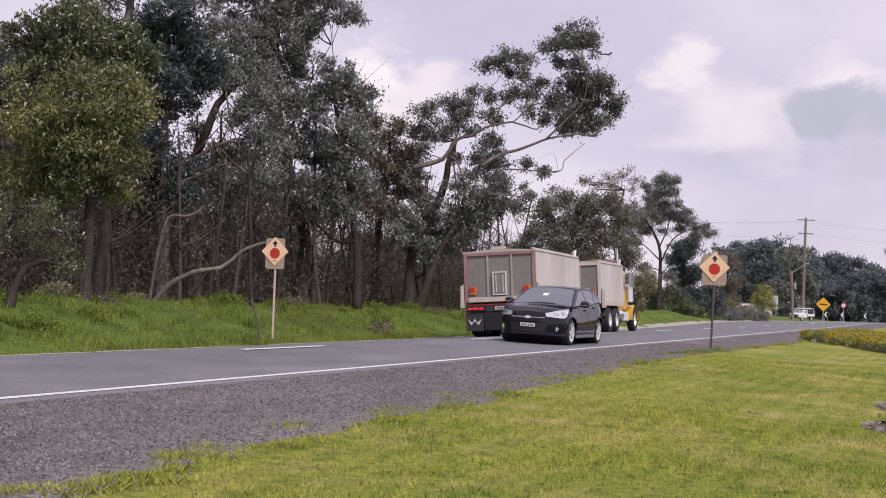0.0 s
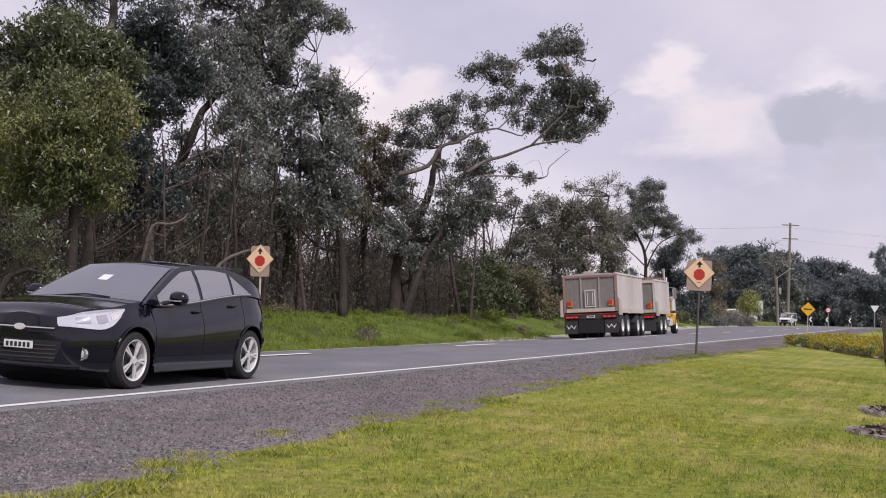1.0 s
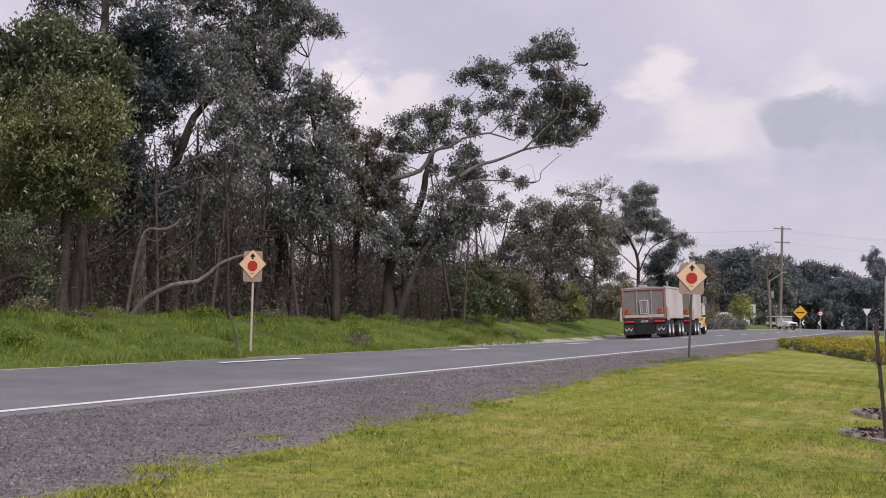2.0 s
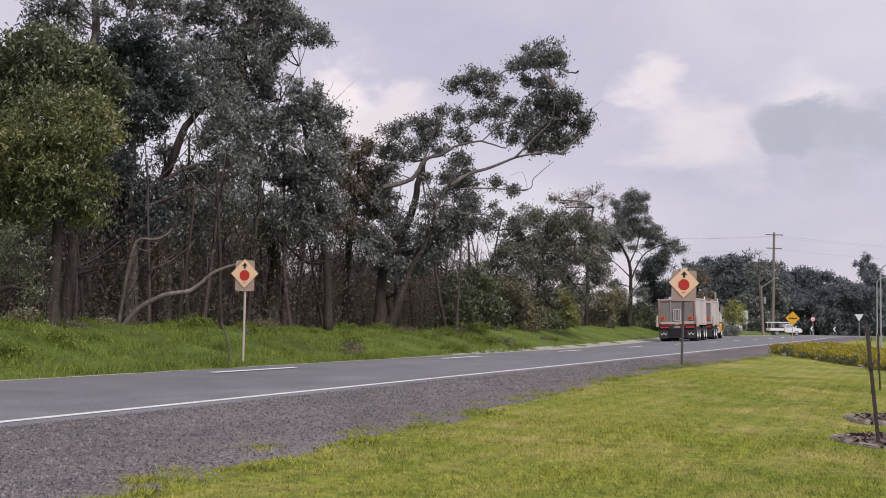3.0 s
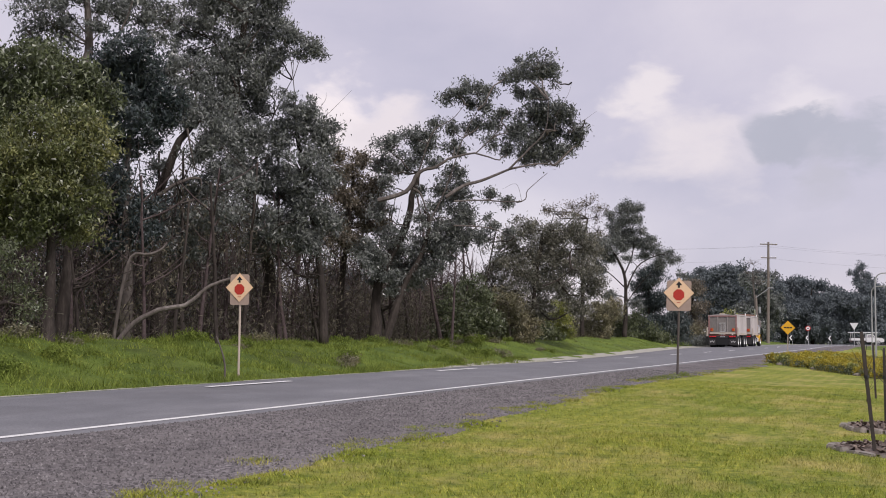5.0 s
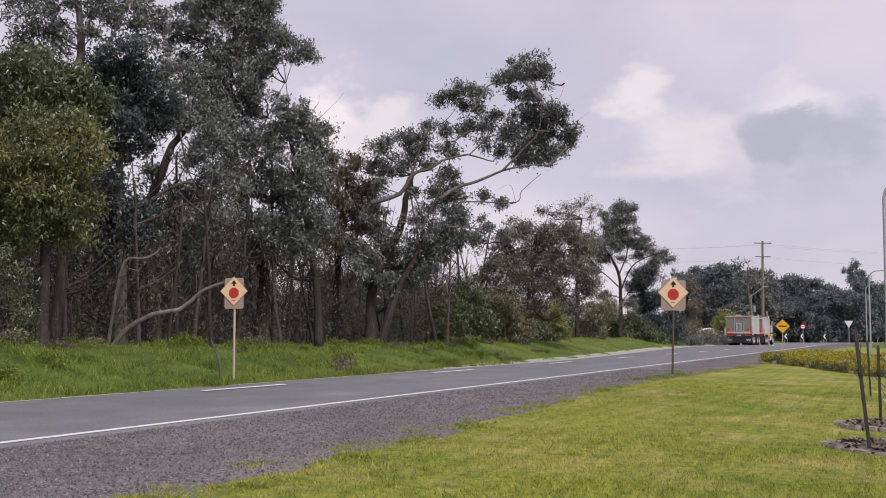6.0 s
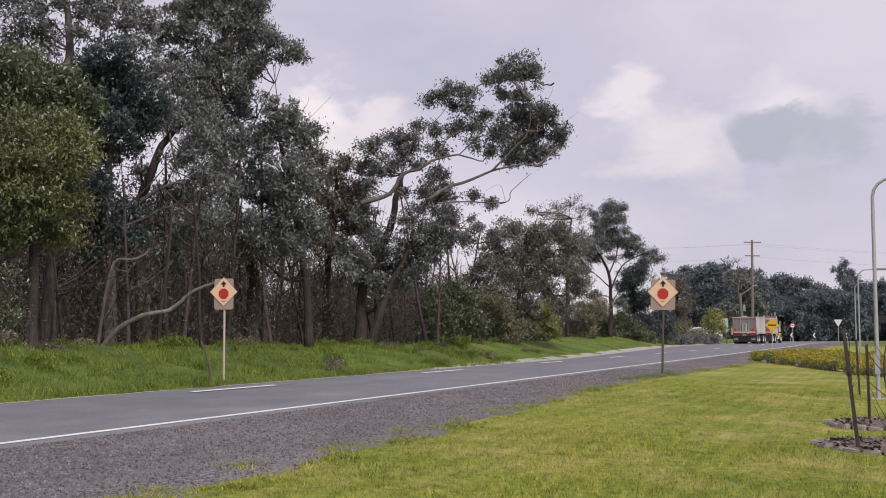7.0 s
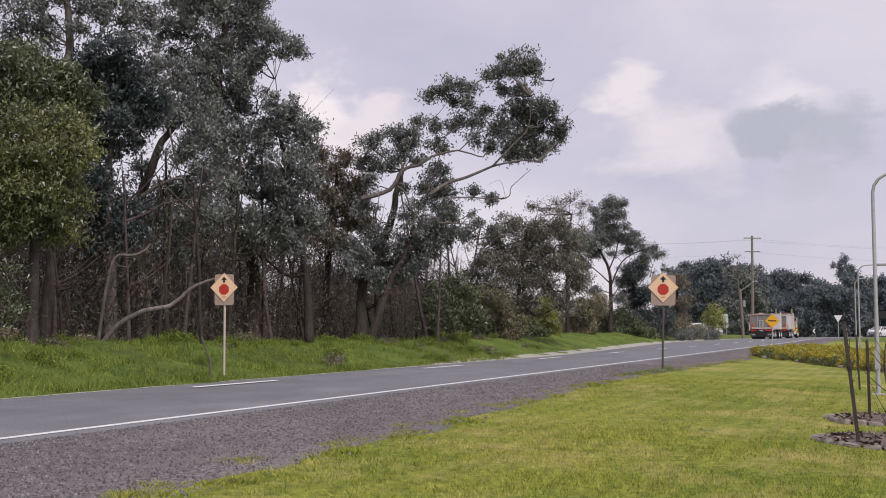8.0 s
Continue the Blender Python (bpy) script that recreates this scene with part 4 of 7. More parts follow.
grow_tree("dead_tree", BARK_PALE, LEAF_RUST, (-17.65, 164.05, 6.1), 0.14, [(0.09, 0, -0.15), (-0.25, 0, 4.26), (-0.47, 0, 7.15), (-0.56, 0, 9.33)],
          [(-0.54, -0.7, 10.37, 0.95, 0.81), (0.14, 0, 9.31, 0.87, 0.74), (-1.27, 0.57, 9.23, 0.78, 0.67), (-0.51, -0.38, 8.22, 1.04, 0.88), (0.39, 0.32, 7.88, 0.87, 0.74)],
          "slender gum tree with browning dull foliage", dense=0.05, twigs=18, stout=1.3, per=5, size=0.23, seed=25)
grow_tree("thin_gum", BARK_DARK, LEAF_HAZE, (-6.98, 221.89, 1.8), 0.1, [(0, 0, -0.15), (-0.01, 0, 6.38), (0.2, 0, 11.13)],
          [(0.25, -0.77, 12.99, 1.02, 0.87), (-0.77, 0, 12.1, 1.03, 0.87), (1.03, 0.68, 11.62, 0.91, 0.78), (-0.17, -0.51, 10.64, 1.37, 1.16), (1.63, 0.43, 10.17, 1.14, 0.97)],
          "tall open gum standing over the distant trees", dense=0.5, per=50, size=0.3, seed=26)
grow_tree("young_tree", BARK_PALE, LEAF_LIME, (-17.42, 133.87, 7.4), 0.12, [(-0.04, 0, -0.15), (0.04, 0, 1.61)],
          [(0.12, -0.83, 2.77, 1.13, 0.96), (-0.36, 0, 1.91, 0.92, 0.79), (0.57, 0.62, 1.79, 0.86, 0.73)],
          "young pale green tree", per=40, size=0.22, seed=27)
grow_tree("understory_bush", BARK_DARK, LEAF_GREEN, (-22.04, 103.68, 12.0), 0.08, [(-0.03, 0, -0.15), (-0.01, 0, 0.71)],
          [(-3.65, -0.82, 0.39, 1.13, 0.96), (-0.16, 0, 0.38, 1.24, 1.06), (0.94, 0.82, 1.32, 1.14, 0.97), (0.44, -0.33, -0.1, 0.9, 0.77), (2.18, 0.37, 0.18, 1.02, 0.87), (-1.79, -0.65, 0.01, 0.9, 0.77), (-0.84, 0, 1.42, 0.91, 0.77), (-4.41, 0.49, -0.07, 0.69, 0.58), (3.09, -0.29, -0.11, 0.79, 0.67)],
          "dense low scrub that closes the foot of the tree line", dense=1.1, size=0.2, per=70, grain=0.28, category='bush', seed=245)
grow_tree("understory_bush", BARK_DARK, LEAF_GREEN, (-24.74, 78.18, 17.6), 0.08, [(-0.01, 0, -0.15), (0, 0, 0.81)],
          [(-0.37, -0.57, 0.26, 0.79, 0.67), (1.28, 0, 0.18, 0.7, 0.6), (2.58, 0.63, 0.44, 0.89, 0.75), (0.36, -0.28, 0.99, 0.79, 0.67), (3.3, 0.22, 0.17, 0.62, 0.53), (-1.29, -0.5, 0.19, 0.7, 0.6)],
          "dense low scrub that closes the foot of the tree line", dense=1.1, size=0.2, per=70, grain=0.28, category='bush', seed=246)


def far_belt():
    """The dark belt of trees beyond the bend, each tree of its own, with an uneven skyline."""
    rng = random.Random(5)
    for k in range(34):
        turn = 9.0 - 15.6 * k / 33 + rng.uniform(-0.15, 0.15)
        reach = rng.uniform(205, 250)
        x, y = -math.sin(radians(turn)) * reach, math.cos(radians(turn)) * reach
        rise = float(np.interp(turn, (-7, -2, -0.4, 0.2, 1.1, 2.0, 2.4, 3.4, 4.2, 5.0, 6.2, 7.0, 8.0, 9.0), (2.6, 2.5, 3.0, 2.5, 2.4, 2.7, 2.4, 2.3, 2.8, 2.9, 2.9, 3.6, 3.5, 3.0)))
        h = reach * math.tan(radians(rise)) + 0.2 + rng.uniform(-1.9, 0.9)
        blobs = [(rng.uniform(-2.6, 2.6), rng.uniform(-2, 2), h * rng.uniform(0.25, 0.80), rng.uniform(1.6, 2.7), rng.uniform(1.0, 1.8)) for _ in range(10)]
        blobs += [(rng.uniform(-1.8, 1.8), 0, h * rng.uniform(0.84, 0.95), rng.uniform(0.9, 1.6), rng.uniform(0.5, 0.9)) for _ in range(4)]
        blobs += [(rng.uniform(-3.4, 3.4), -1.5, rng.uniform(0.6, 2.2), 2.6, 1.4) for _ in range(2)]
        # most crowns take the leaf colour with haze mixed in
        grow_tree("far_tree", BARK_DARK, LEAF_HAZE if k % 6 else LEAF_GUM, (x, y, turn), 0.28, [(0, 0, -0.2), (0.2, 0, h * 0.3), (-0.2, 0, h * 0.6), (0.1, 0, h * 0.85)],
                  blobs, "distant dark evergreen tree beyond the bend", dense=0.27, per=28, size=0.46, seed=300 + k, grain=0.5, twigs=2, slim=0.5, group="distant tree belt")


def back_row():
    """Trees deeper in the wood, which close the gaps between the trunks."""
    rng = random.Random(8)
    for k in range(20):
        y = 16 + 5.2 * k + rng.uniform(-1, 1)
        x = -33 - rng.uniform(0, 9) - 0.04 * y
        h = rng.uniform(10, 13) if k < 7 else rng.uniform(7.5, 9) if k < 10 else rng.uniform(5.0, 6.5) if k < 13 else rng.uniform(3.2, 4.4)
        blobs = [(rng.uniform(-2.6, 2.6), rng.uniform(-2, 2), h * rng.uniform(0.22, 0.95), rng.uniform(1.3, 2.1), rng.uniform(1.0, 1.7)) for _ in range(12)]
        blobs += [(rng.uniform(-2.6, 2.6), 0, rng.uniform(0.3, 1.6), 1.8, 1.2) for _ in range(4)]
        grow_tree("forest_tree", BARK_DARK, rng.choice([LEAF_GUM, LEAF_DARK, SCRUB]), (x, y, 40), 0.2, [(0, 0, -0.2), (0.3, 0, h * 0.3), (0.1, 0, h * 0.6), (-0.3, 0, h * 0.85)],
                  blobs, "slim dark tree deep in the roadside wood", dense=0.5 if k < 10 else 0.4, per=32, size=0.28, seed=500 + k, grain=0.42, twigs=3, group="trees of the wood")


def saplings():
    """Bare thin stems and dead sticks between the trees."""
    rng = random.Random(21)
    made = []
    for k in range(5):
        r = np.random.default_rng(40 + k)
        h = 4.5 + k * 0.8
        lean = rng.uniform(-0.8, 0.8)
        limbs = []
        for j in range(9):
            z = h * rng.uniform(0.3, 0.9)
            d = Vector((rng.uniform(-1, 1), rng.uniform(-0.6, 0.6), rng.uniform(0.1, 1.0))).normalized() * rng.uniform(0.8, 2.2)
            a = Vector((lean * z / h, 0, z))
            limbs.append(([tuple(a), tuple(a + d * 0.5 + Vector((0, 0, -0.1))), tuple(a + d)], rng.uniform(0.02, 0.045)))
        made.append(grow_tree("bare_sapling", (BARK_DARK, TWIG, TWIG)[k % 3], None, (-22.0 - k * 0.5, 30 + 4 * k, 30), 0.05 + 0.012 * k, [(0, 0, -0.2), (lean * 0.3, 0.1, h * 0.3), (lean * 0.6, 0, h * 0.6), (lean, 0, h)],
                              [], "thin bare sapling among the trees", limbs=limbs, seed=60 + k, group="bare saplings", category="sapling"))
    for k in range(66):
        y = rng.uniform(18, 74)
        x = -22.4 - rng.uniform(0, 7)
        copy_thing(rng.choice(made), pose(x, y, gz(x, y), rng.uniform(-9, 9), rng.uniform(-9, 9), rng.uniform(0, 360)))


def undergrowth():
    """Brown twigs and dry scrub that fill the wood below the crowns."""
    rng = np.random.default_rng(77)
    n = 12000
    y = rng.uniform(14, 92, n)
    x = -22.7 - rng.uniform(0, 1, n) ** 0.8 * 11
    z0 = np.array([gz(a, b) for a, b in zip(x, y)]) + rng.uniform(0, 1, n) ** 1.2 * 4.6
    d = rng.normal(size=(n, 3)) * np.array([0.5, 0.5, 0.35]) + np.array([0, 0, 0.5])
    d *= (rng.uniform(0.5, 1.7, n) / np.linalg.norm(d, axis=1))[:, None]
    a = np.stack([x, y, z0], 1)
    m = a + d * 0.5 + rng.normal(size=(n, 3)) * 0.12
    e = a + d
    w = rng.uniform(0.008, 0.022, n)[:, None]
    side = np.array([[0.7, 0.7, 0.0]]) * w
    up = np.array([[0, 0, 1.0]]) * w
    ring = [a - side, a + side, a + up, m - side * 0.8, m + side * 0.8, m + up * 0.8, e - side * 0.3, e + side * 0.3, e + up * 0.3]
    v = np.stack(ring, 1).reshape(-1, 3)
    q = np.array([(0, 1, 4, 3), (1, 2, 5, 4), (2, 0, 3, 5), (3, 4, 7, 6), (4, 5, 8, 7), (5, 3, 6, 8)])
    tagged(bulk("dead_twigs", v, (q[None] + 9 * np.arange(n)[:, None, None]).reshape(-1, 4), TWIG), "tangle of dry brown twigs below the trees", "undergrowth", kind="stuff")
    n = 4600
    y = rng.uniform(12, 105, n)
    x = -22.6 - rng.uniform(0, 1, n) * 14
    z = np.array([gz(a, b) for a, b in zip(x, y)]) + rng.uniform(0, 1, n) ** 1.3 * np.where(y > 58, 3.0, 5.5)
    v = leaf_blades(rng, np.stack([x, y, z], 1), np.full(n, 0.40), 40, 0.16)
    tagged(bulk("scrub", v, np.arange(len(v)).reshape(-1, 3), SCRUB), "dry brown-green scrub below the trees", "undergrowth", kind="stuff")


far_belt()
back_row()
saplings()
undergrowth()


# ---- materials of made things ----
def paint(name, colour, rough=0.35, coat=0.0, dirt=None, metal=0.0, vary=0.12):
    lo, hi = tuple(c * (1 - vary) for c in colour), tuple(min(1, c * (1 + vary)) for c in colour)
    return material(name, [lo, colour, hi], 1.6, 22, rough, metal, stain=dirt, coat=coat)


GALV = paint("galvanised_steel", (0.46, 0.47, 0.48), 0.5, metal=0.6, dirt=(0.33, 0.33, 0.34))
CREAM_POST = paint("cream_post", (0.50, 0.42, 0.35), 0.6, dirt=(0.36, 0.29, 0.24))
POST_RUST = paint("weathered_post", (0.085, 0.07, 0.062), 0.7, dirt=(0.05, 0.04, 0.035))
SIGN_ORANGE = paint("sign_pale_orange", (0.86, 0.60, 0.38), 0.45, dirt=(0.76, 0.52, 0.34), vary=0.05)
SIGN_RED = paint("sign_red", (0.48, 0.035, 0.022), 0.45, vary=0.08)
SIGN_BACK = paint("sign_plate", (0.40, 0.30, 0.245), 0.6, dirt=(0.32, 0.24, 0.20))
SIGN_YELLOW = paint("sign_yellow", (0.80, 0.43, 0.02), 0.45, vary=0.06)
SIGN_WHITE = paint("sign_white", (0.78, 0.78, 0.77), 0.45, vary=0.04)
BLACK = paint("black_paint", (0.018, 0.018, 0.02), 0.5)
WOOD_DARK = material("stake_wood", [(0.022, 0.017, 0.015), (0.045, 0.036, 0.031), (0.075, 0.06, 0.05)], 3, 30, 0.9, bump=0.5, stretch=(1, 1, 0.15))
WOOD_POLE = material("pole_wood", [(0.12, 0.10, 0.085), (0.20, 0.17, 0.145), (0.28, 0.24, 0.21)], 2, 20, 0.9, bump=0.4, stretch=(1, 1, 0.08))
MULCH = material("mulch", [(0.075, 0.055, 0.045), (0.15, 0.115, 0.095), (0.26, 0.21, 0.18)], 4, 30, 0.95, bump=1.0, bump_scale=25, depth=0.03)
CHIP = material("bark_chip", [(0.06, 0.043, 0.035), (0.14, 0.105, 0.085), (0.27, 0.21, 0.17)], 3, 12, 0.95, island=0.45)
STONE = material("pale_stone", [(0.20, 0.175, 0.155), (0.28, 0.25, 0.22), (0.37, 0.335, 0.30)], 3, 25, 0.9, bump=0.4, vary=0.2)
CONCRETE = material("concrete", [(0.34, 0.32, 0.30), (0.43, 0.41, 0.385), (0.50, 0.48, 0.45)], 1.0, 30, 0.9, bump=0.2, stain=(0.33, 0.31, 0.29))
WIRE = paint("cable", (0.16, 0.16, 0.17), 0.6)
TEAL = paint("board_pale", (0.50, 0.56, 0.52), 0.6)


# ---- signs, poles, lamps ----
def diamond(r, y, inset=0.0):
    r -= inset
    return [(0, -r), (r, 0), (0, r), (-r, 0)]


def octagon(r, z):
    return [(r * math.cos(math.pi / 8 + k * math.pi / 4), z + r * math.sin(math.pi / 8 + k * math.pi / 4)) for k in range(8)]


def arrow(s, z):
    return [(-0.20 * s, z), (0.20 * s, z), (0.20 * s, z + 0.5 * s), (0.62 * s, z + 0.5 * s), (0, z + 1.25 * s), (-0.62 * s, z + 0.5 * s), (-0.20 * s, z + 0.5 * s)]


def stop_ahead_sign(x, y, centre, r, lean, plate, post_mat, post_label, turn=0):
    """A diamond plate with a red octagon and an arrow, on a square backing plate; its face looks down the road."""
    sign = thing("warning_sign", pose(x, y, gz(x, y), 0, lean, turn), "pale orange stop-ahead diamond sign on a post", "road sign", "stop-ahead signs")
    part("post", Build().tube([(0, 0, -0.2), (0, 0, centre + r * 0.9)], [0.032, 0.032], 10), post_mat, sign, post_label, smooth=True)
    w, h, dz = plate
    q = Build().prism(rounded(-w / 2, w / 2, -h / 2 + dz, h / 2 + dz, 0.06), -0.045, -0.042)
    part("backing_plate", q, SIGN_BACK, sign, "dull brown backing plate with rounded corners", at=pose(0, 0, centre))
    face = part("diamond", Build().prism(diamond(r, 0), -0.064, -0.058), SIGN_ORANGE, sign, at=pose(0, 0, centre), bevel=0.004)
    part("octagon", Build().prism(octagon(r * 0.385, -r * 0.13), -0.069, -0.0645), SIGN_RED, face)
    part("arrow", Build().prism(arrow(r * 0.34, r * 0.33), -0.069, -0.0645), BLACK, face)
    part("plate_mark", Build().prism([(-0.05, -0.66 * r), (0.05, -0.66 * r), (0.05, -0.62 * r), (-0.05, -0.62 * r)], -0.069, -0.0645), SIGN_RED, face)
    for z in (-r * 0.45, r * 0.45):
        part("bracket", Build().box(-0.05, 0.05, -0.042, 0.03, centre + z - 0.02, centre + z + 0.02), GALV, sign)


def rounded(x0, x1, z0, z1, r):
    out = []
    for cx, cz, a0 in ((x1 - r, z1 - r, 0), (x0 + r, z1 - r, 90), (x0 + r, z0 + r, 180), (x1 - r, z0 + r, 270)):
        out += [(cx + r * math.cos(radians(a0 + k * 30)), cz + r * math.sin(radians(a0 + k * 30))) for k in range(4)]
    return out


def yellow_sign(x, y):
    sign = thing("curve_sign", pose(x, y, gz(x, y), 0, 1.5, 0), "yellow diamond warning sign with a dark symbol, on a thin post", "road sign")
    part("post", Build().tube([(0, 0, -0.2), (0, 0, 1.95)], [0.026, 0.026], 8), CREAM_POST, sign, smooth=True)
    face = part("diamond", Build().prism(diamond(0.42, 0), -0.05, -0.044), SIGN_YELLOW, sign, at=pose(0, 0, 1.64), bevel=0.004)
    for x0, x1, z0, z1 in ((-0.23, -0.08, -0.03, 0.04), (-0.06, 0.08, -0.04, 0.04), (0.10, 0.23, -0.03, 0.04)):
        part("symbol_bar", Build().box(x0, x1, -0.055, -0.051, z0, z1), BLACK, face)


def chevron_sign(s):
    x, y = way(s, -6.4)
    sign = thing("chevron_sign", pose(x, y, gz(x, y), 0, 0, 0), "small black board with a white chevron on a stub post", "road sign", "chevrons round the bend")
    for px in (-0.2, 0.2):
        part("post", Build().tube([(px, 0, -0.1), (px, 0, 1.2)], [0.03, 0.03], 6), GALV, sign)
    board = part("board", Build().box(-0.3, 0.3, -0.05, -0.032, 0.55, 1.35), BLACK, sign, bevel=0.003)
    part("chevron", Build().prism([(0.20, 0.62), (0.0, 0.62), (-0.22, 0.95), (0.0, 1.28), (0.20, 1.28), (-0.02, 0.95)], -0.056, -0.0515), SIGN_WHITE, board)


def give_way_sign(x, y, top):
    sign = thing("give_way_sign", pose(x, y, gz(x, y)), "white triangular give-way sign turned back to front on a post", "road sign")
    part("post", Build().tube([(0, 0, -0.2), (0, 0, top)], [0.035, 0.035], 8), GALV, sign, smooth=True)
    part("triangle", Build().prism([(-0.48, top + 0.08), (0, top - 0.75), (0.48, top + 0.08)], -0.05, -0.04), SIGN_WHITE, sign, bevel=0.004)


def round_sign(x, y):
    sign = thing("round_sign", pose(x, y, gz(x, y)), "small round sign with a red rim on a post", "road sign")
    part("post", Build().tube([(0, 0, -0.2), (0, 0, 2.3)], [0.035, 0.035], 8), GALV, sign, smooth=True)
    disc = part("disc", Build().spin([(-0.05, 0.001), (-0.05, 0.34), (-0.04, 0.34), (-0.04, 0.001)], 24, "y", (0, 0, 2.2)), SIGN_RED, sign)
    part("face", Build().spin([(-0.056, 0.001), (-0.056, 0.24), (-0.052, 0.24)], 24, "y", (0, 0, 2.2)), SIGN_WHITE, disc)
    part("symbol_bar", Build().box(-0.13, 0.13, -0.061, -0.057, 2.16, 2.24), BLACK, disc)


def lamp_post(x, y, tall, side=1, slim=0.044):
    lamp = thing("street_lamp", pose(x, y, gz(x, y)), "tall grey steel street lamp with a curved outreach arm", "street lamp", "street lamps of the side road")
    part("base_plate", Build().box(-0.13, 0.13, -0.13, 0.13, -0.1, 0.03), CONCRETE, lamp, "concrete footing", bevel=0.01)
    pts = [(0, 0, 0)] + [(0, 0, tall * k / 6) for k in range(1, 6)]
    r = 0.36
    pts += [(side * (r - r * math.cos(a)), 0, tall - r + r * math.sin(a)) for a in (0, 0.4, 0.8, 1.2, 1.5)] + [(side * 0.85, 0, tall + 0.02)]
    part("pole", Build().tube(pts, [slim * (1 - 0.45 * i / len(pts)) for i in range(len(pts))], 12), GALV, lamp, smooth=True)
    part("lamp_head", Build().box(min(side * 0.8, side * 1.3), max(side * 0.8, side * 1.3), -0.10, 0.10, tall - 0.04, tall + 0.06), GALV, lamp, bevel=0.03)
    part("access_door", Build().box(-0.05, 0.05, -0.070, -0.055, 0.5, 0.9), GALV, lamp)


def power_pole(x, y, tall, turn):
    pole = thing("power_pole", pose(x, y, gz(x, y), 0, 0.8, turn), "tall weathered timber power pole with two crossarms", "power pole")
    part("shaft", Build().tube([(0, 0, -0.5), (0, 0, tall * 0.5), (0, 0, tall)], [0.24, 0.20, 0.15], 12), WOOD_POLE, pole, smooth=True)
    for z, w in ((tall - 0.35, 1.25), (tall - 2.3, 1.1)):
        arm = part("crossarm", Build().box(-w, w, -0.22, -0.12, z - 0.07, z + 0.07), WOOD_POLE, pole, bevel=0.01)
        for k in (-0.9, -0.35, 0.35, 0.9):
            part("insulator", Build().spin([(z + 0.07, 0.0), (z + 0.07, 0.05), (z + 0.14, 0.07), (z + 0.2, 0.03), (z + 0.24, 0.0)], 10, "z", (k * w, -0.17, 0)), SIGN_WHITE, arm)
    return pole


def arm_pole(x, y):
    pole = thing("lamp_pole", pose(x, y, gz(x, y)), "weathered timber pole carrying a long steel lamp arm", "street lamp")
    part("shaft", Build().tube([(0.02, 0, -0.4), (-0.13, 0, 3.0), (-0.27, 0, 6.1)], [0.17, 0.15, 0.12], 10), WOOD_POLE, pole, smooth=True)
    part("arm", Build().tube([(-0.27, -0.1, 5.8), (0.48, -0.1, 6.35), (1.3, -0.1, 6.95)], [0.05, 0.045, 0.04], 6), GALV, pole, smooth=True)
    part("lamp_head", Build().box(1.2, 1.8, -0.22, 0.02, 6.92, 7.05), GALV, pole, bevel=0.03)
    part("meter_box", Build().box(0.06, 0.32, -0.12, 0.12, 3.9, 4.7), GALV, pole, bevel=0.02)


def cable(a, b, sag):
    a, b = Vector(a), Vector(b)
    pts = [a.lerp(b, k / 14) - Vector((0, 0, 4 * sag * k / 14 * (1 - k / 14))) for k in range(15)]
    tagged(part("power_line", Build().tube(pts, [0.009] * 15, 4), WIRE), "thin black overhead power line", "power line", "overhead lines")


stop_ahead_sign(-5.96, 35.0, 2.29, 0.425, 1.6, (0.68, 0.84, -0.08), POST_RUST, "dark weathered post")
stop_ahead_sign(-17.1, 30.4, 2.42, 0.40, 0.2, (0.56, 0.84, -0.06), CREAM_POST, "pale cream post", turn=6)
yellow_sign(-6.6, 77.0)
for at_s in (176.0, 184.0, 192.0, 201.0):
    chevron_sign(at_s)
give_way_sign(-5.5, 150.0, 2.6)
round_sign(-12.0, 171.0)
lamp_post(-0.24, 25.9, 4.3)
lamp_post(-1.31, 61.0, 4.2, slim=0.042)
lamp_post(-1.85, 77.0, 4.2, slim=0.042)
power_pole(-18.6, 186.0, 14.6, 20)
arm_pole(-16.83, 157.1)
for dx, z in ((-1.1, 15.5), (1.1, 15.5), (0.9, 13.6)):
    cable((-18.6 + dx, 186, z), (-62 + dx, 150, z + 0.5), 1.4)
    cable((-18.6 + dx, 186, z), (48 + dx, 215, z + 0.5), 1.8)


def notice_board(x, y, w, h, z0, mat, label):
    b = thing("notice_board", pose(x, y, gz(x, y)), label, "sign board")
    for px in (-w * 0.4, w * 0.4):
        part("post", Build().box(px - 0.05, px + 0.05, -0.05, 0.05, -0.2, z0 + h), WOOD_POLE, b)
    part("panel", Build().box(-w / 2, w / 2, -0.09, -0.052, z0, z0 + h), mat, b, bevel=0.01)


notice_board(-18.0, 143.0, 2.1, 1.5, 1.3, TEAL, "pale green notice board on two posts")
notice_board(-0.4, 128.0, 2.4, 0.7, 2.3, BLACK, "dark board on two posts at the side road")


# ---- garden strip ----
def stake(x, y, tall, lean_x, lean_y, w=0.034):
    s = thing("tree_stake", pose(x, y, gz(x, y), lean_y, lean_x, 12), "dark hardwood tree stake driven into the mulch", "stake", "tree stakes")
    part("shaft", Build().tube([(0, 0, -0.15), (0, 0, tall - 0.04), (0, 0, tall)], [w * 0.72, w * 0.72, w * 0.5], 4), WOOD_DARK, s)
    part("tie", Build().spin([(tall * 0.62, w * 0.85), (tall * 0.62 + 0.035, w * 0.85)], 8, "z"), BLACK, s)


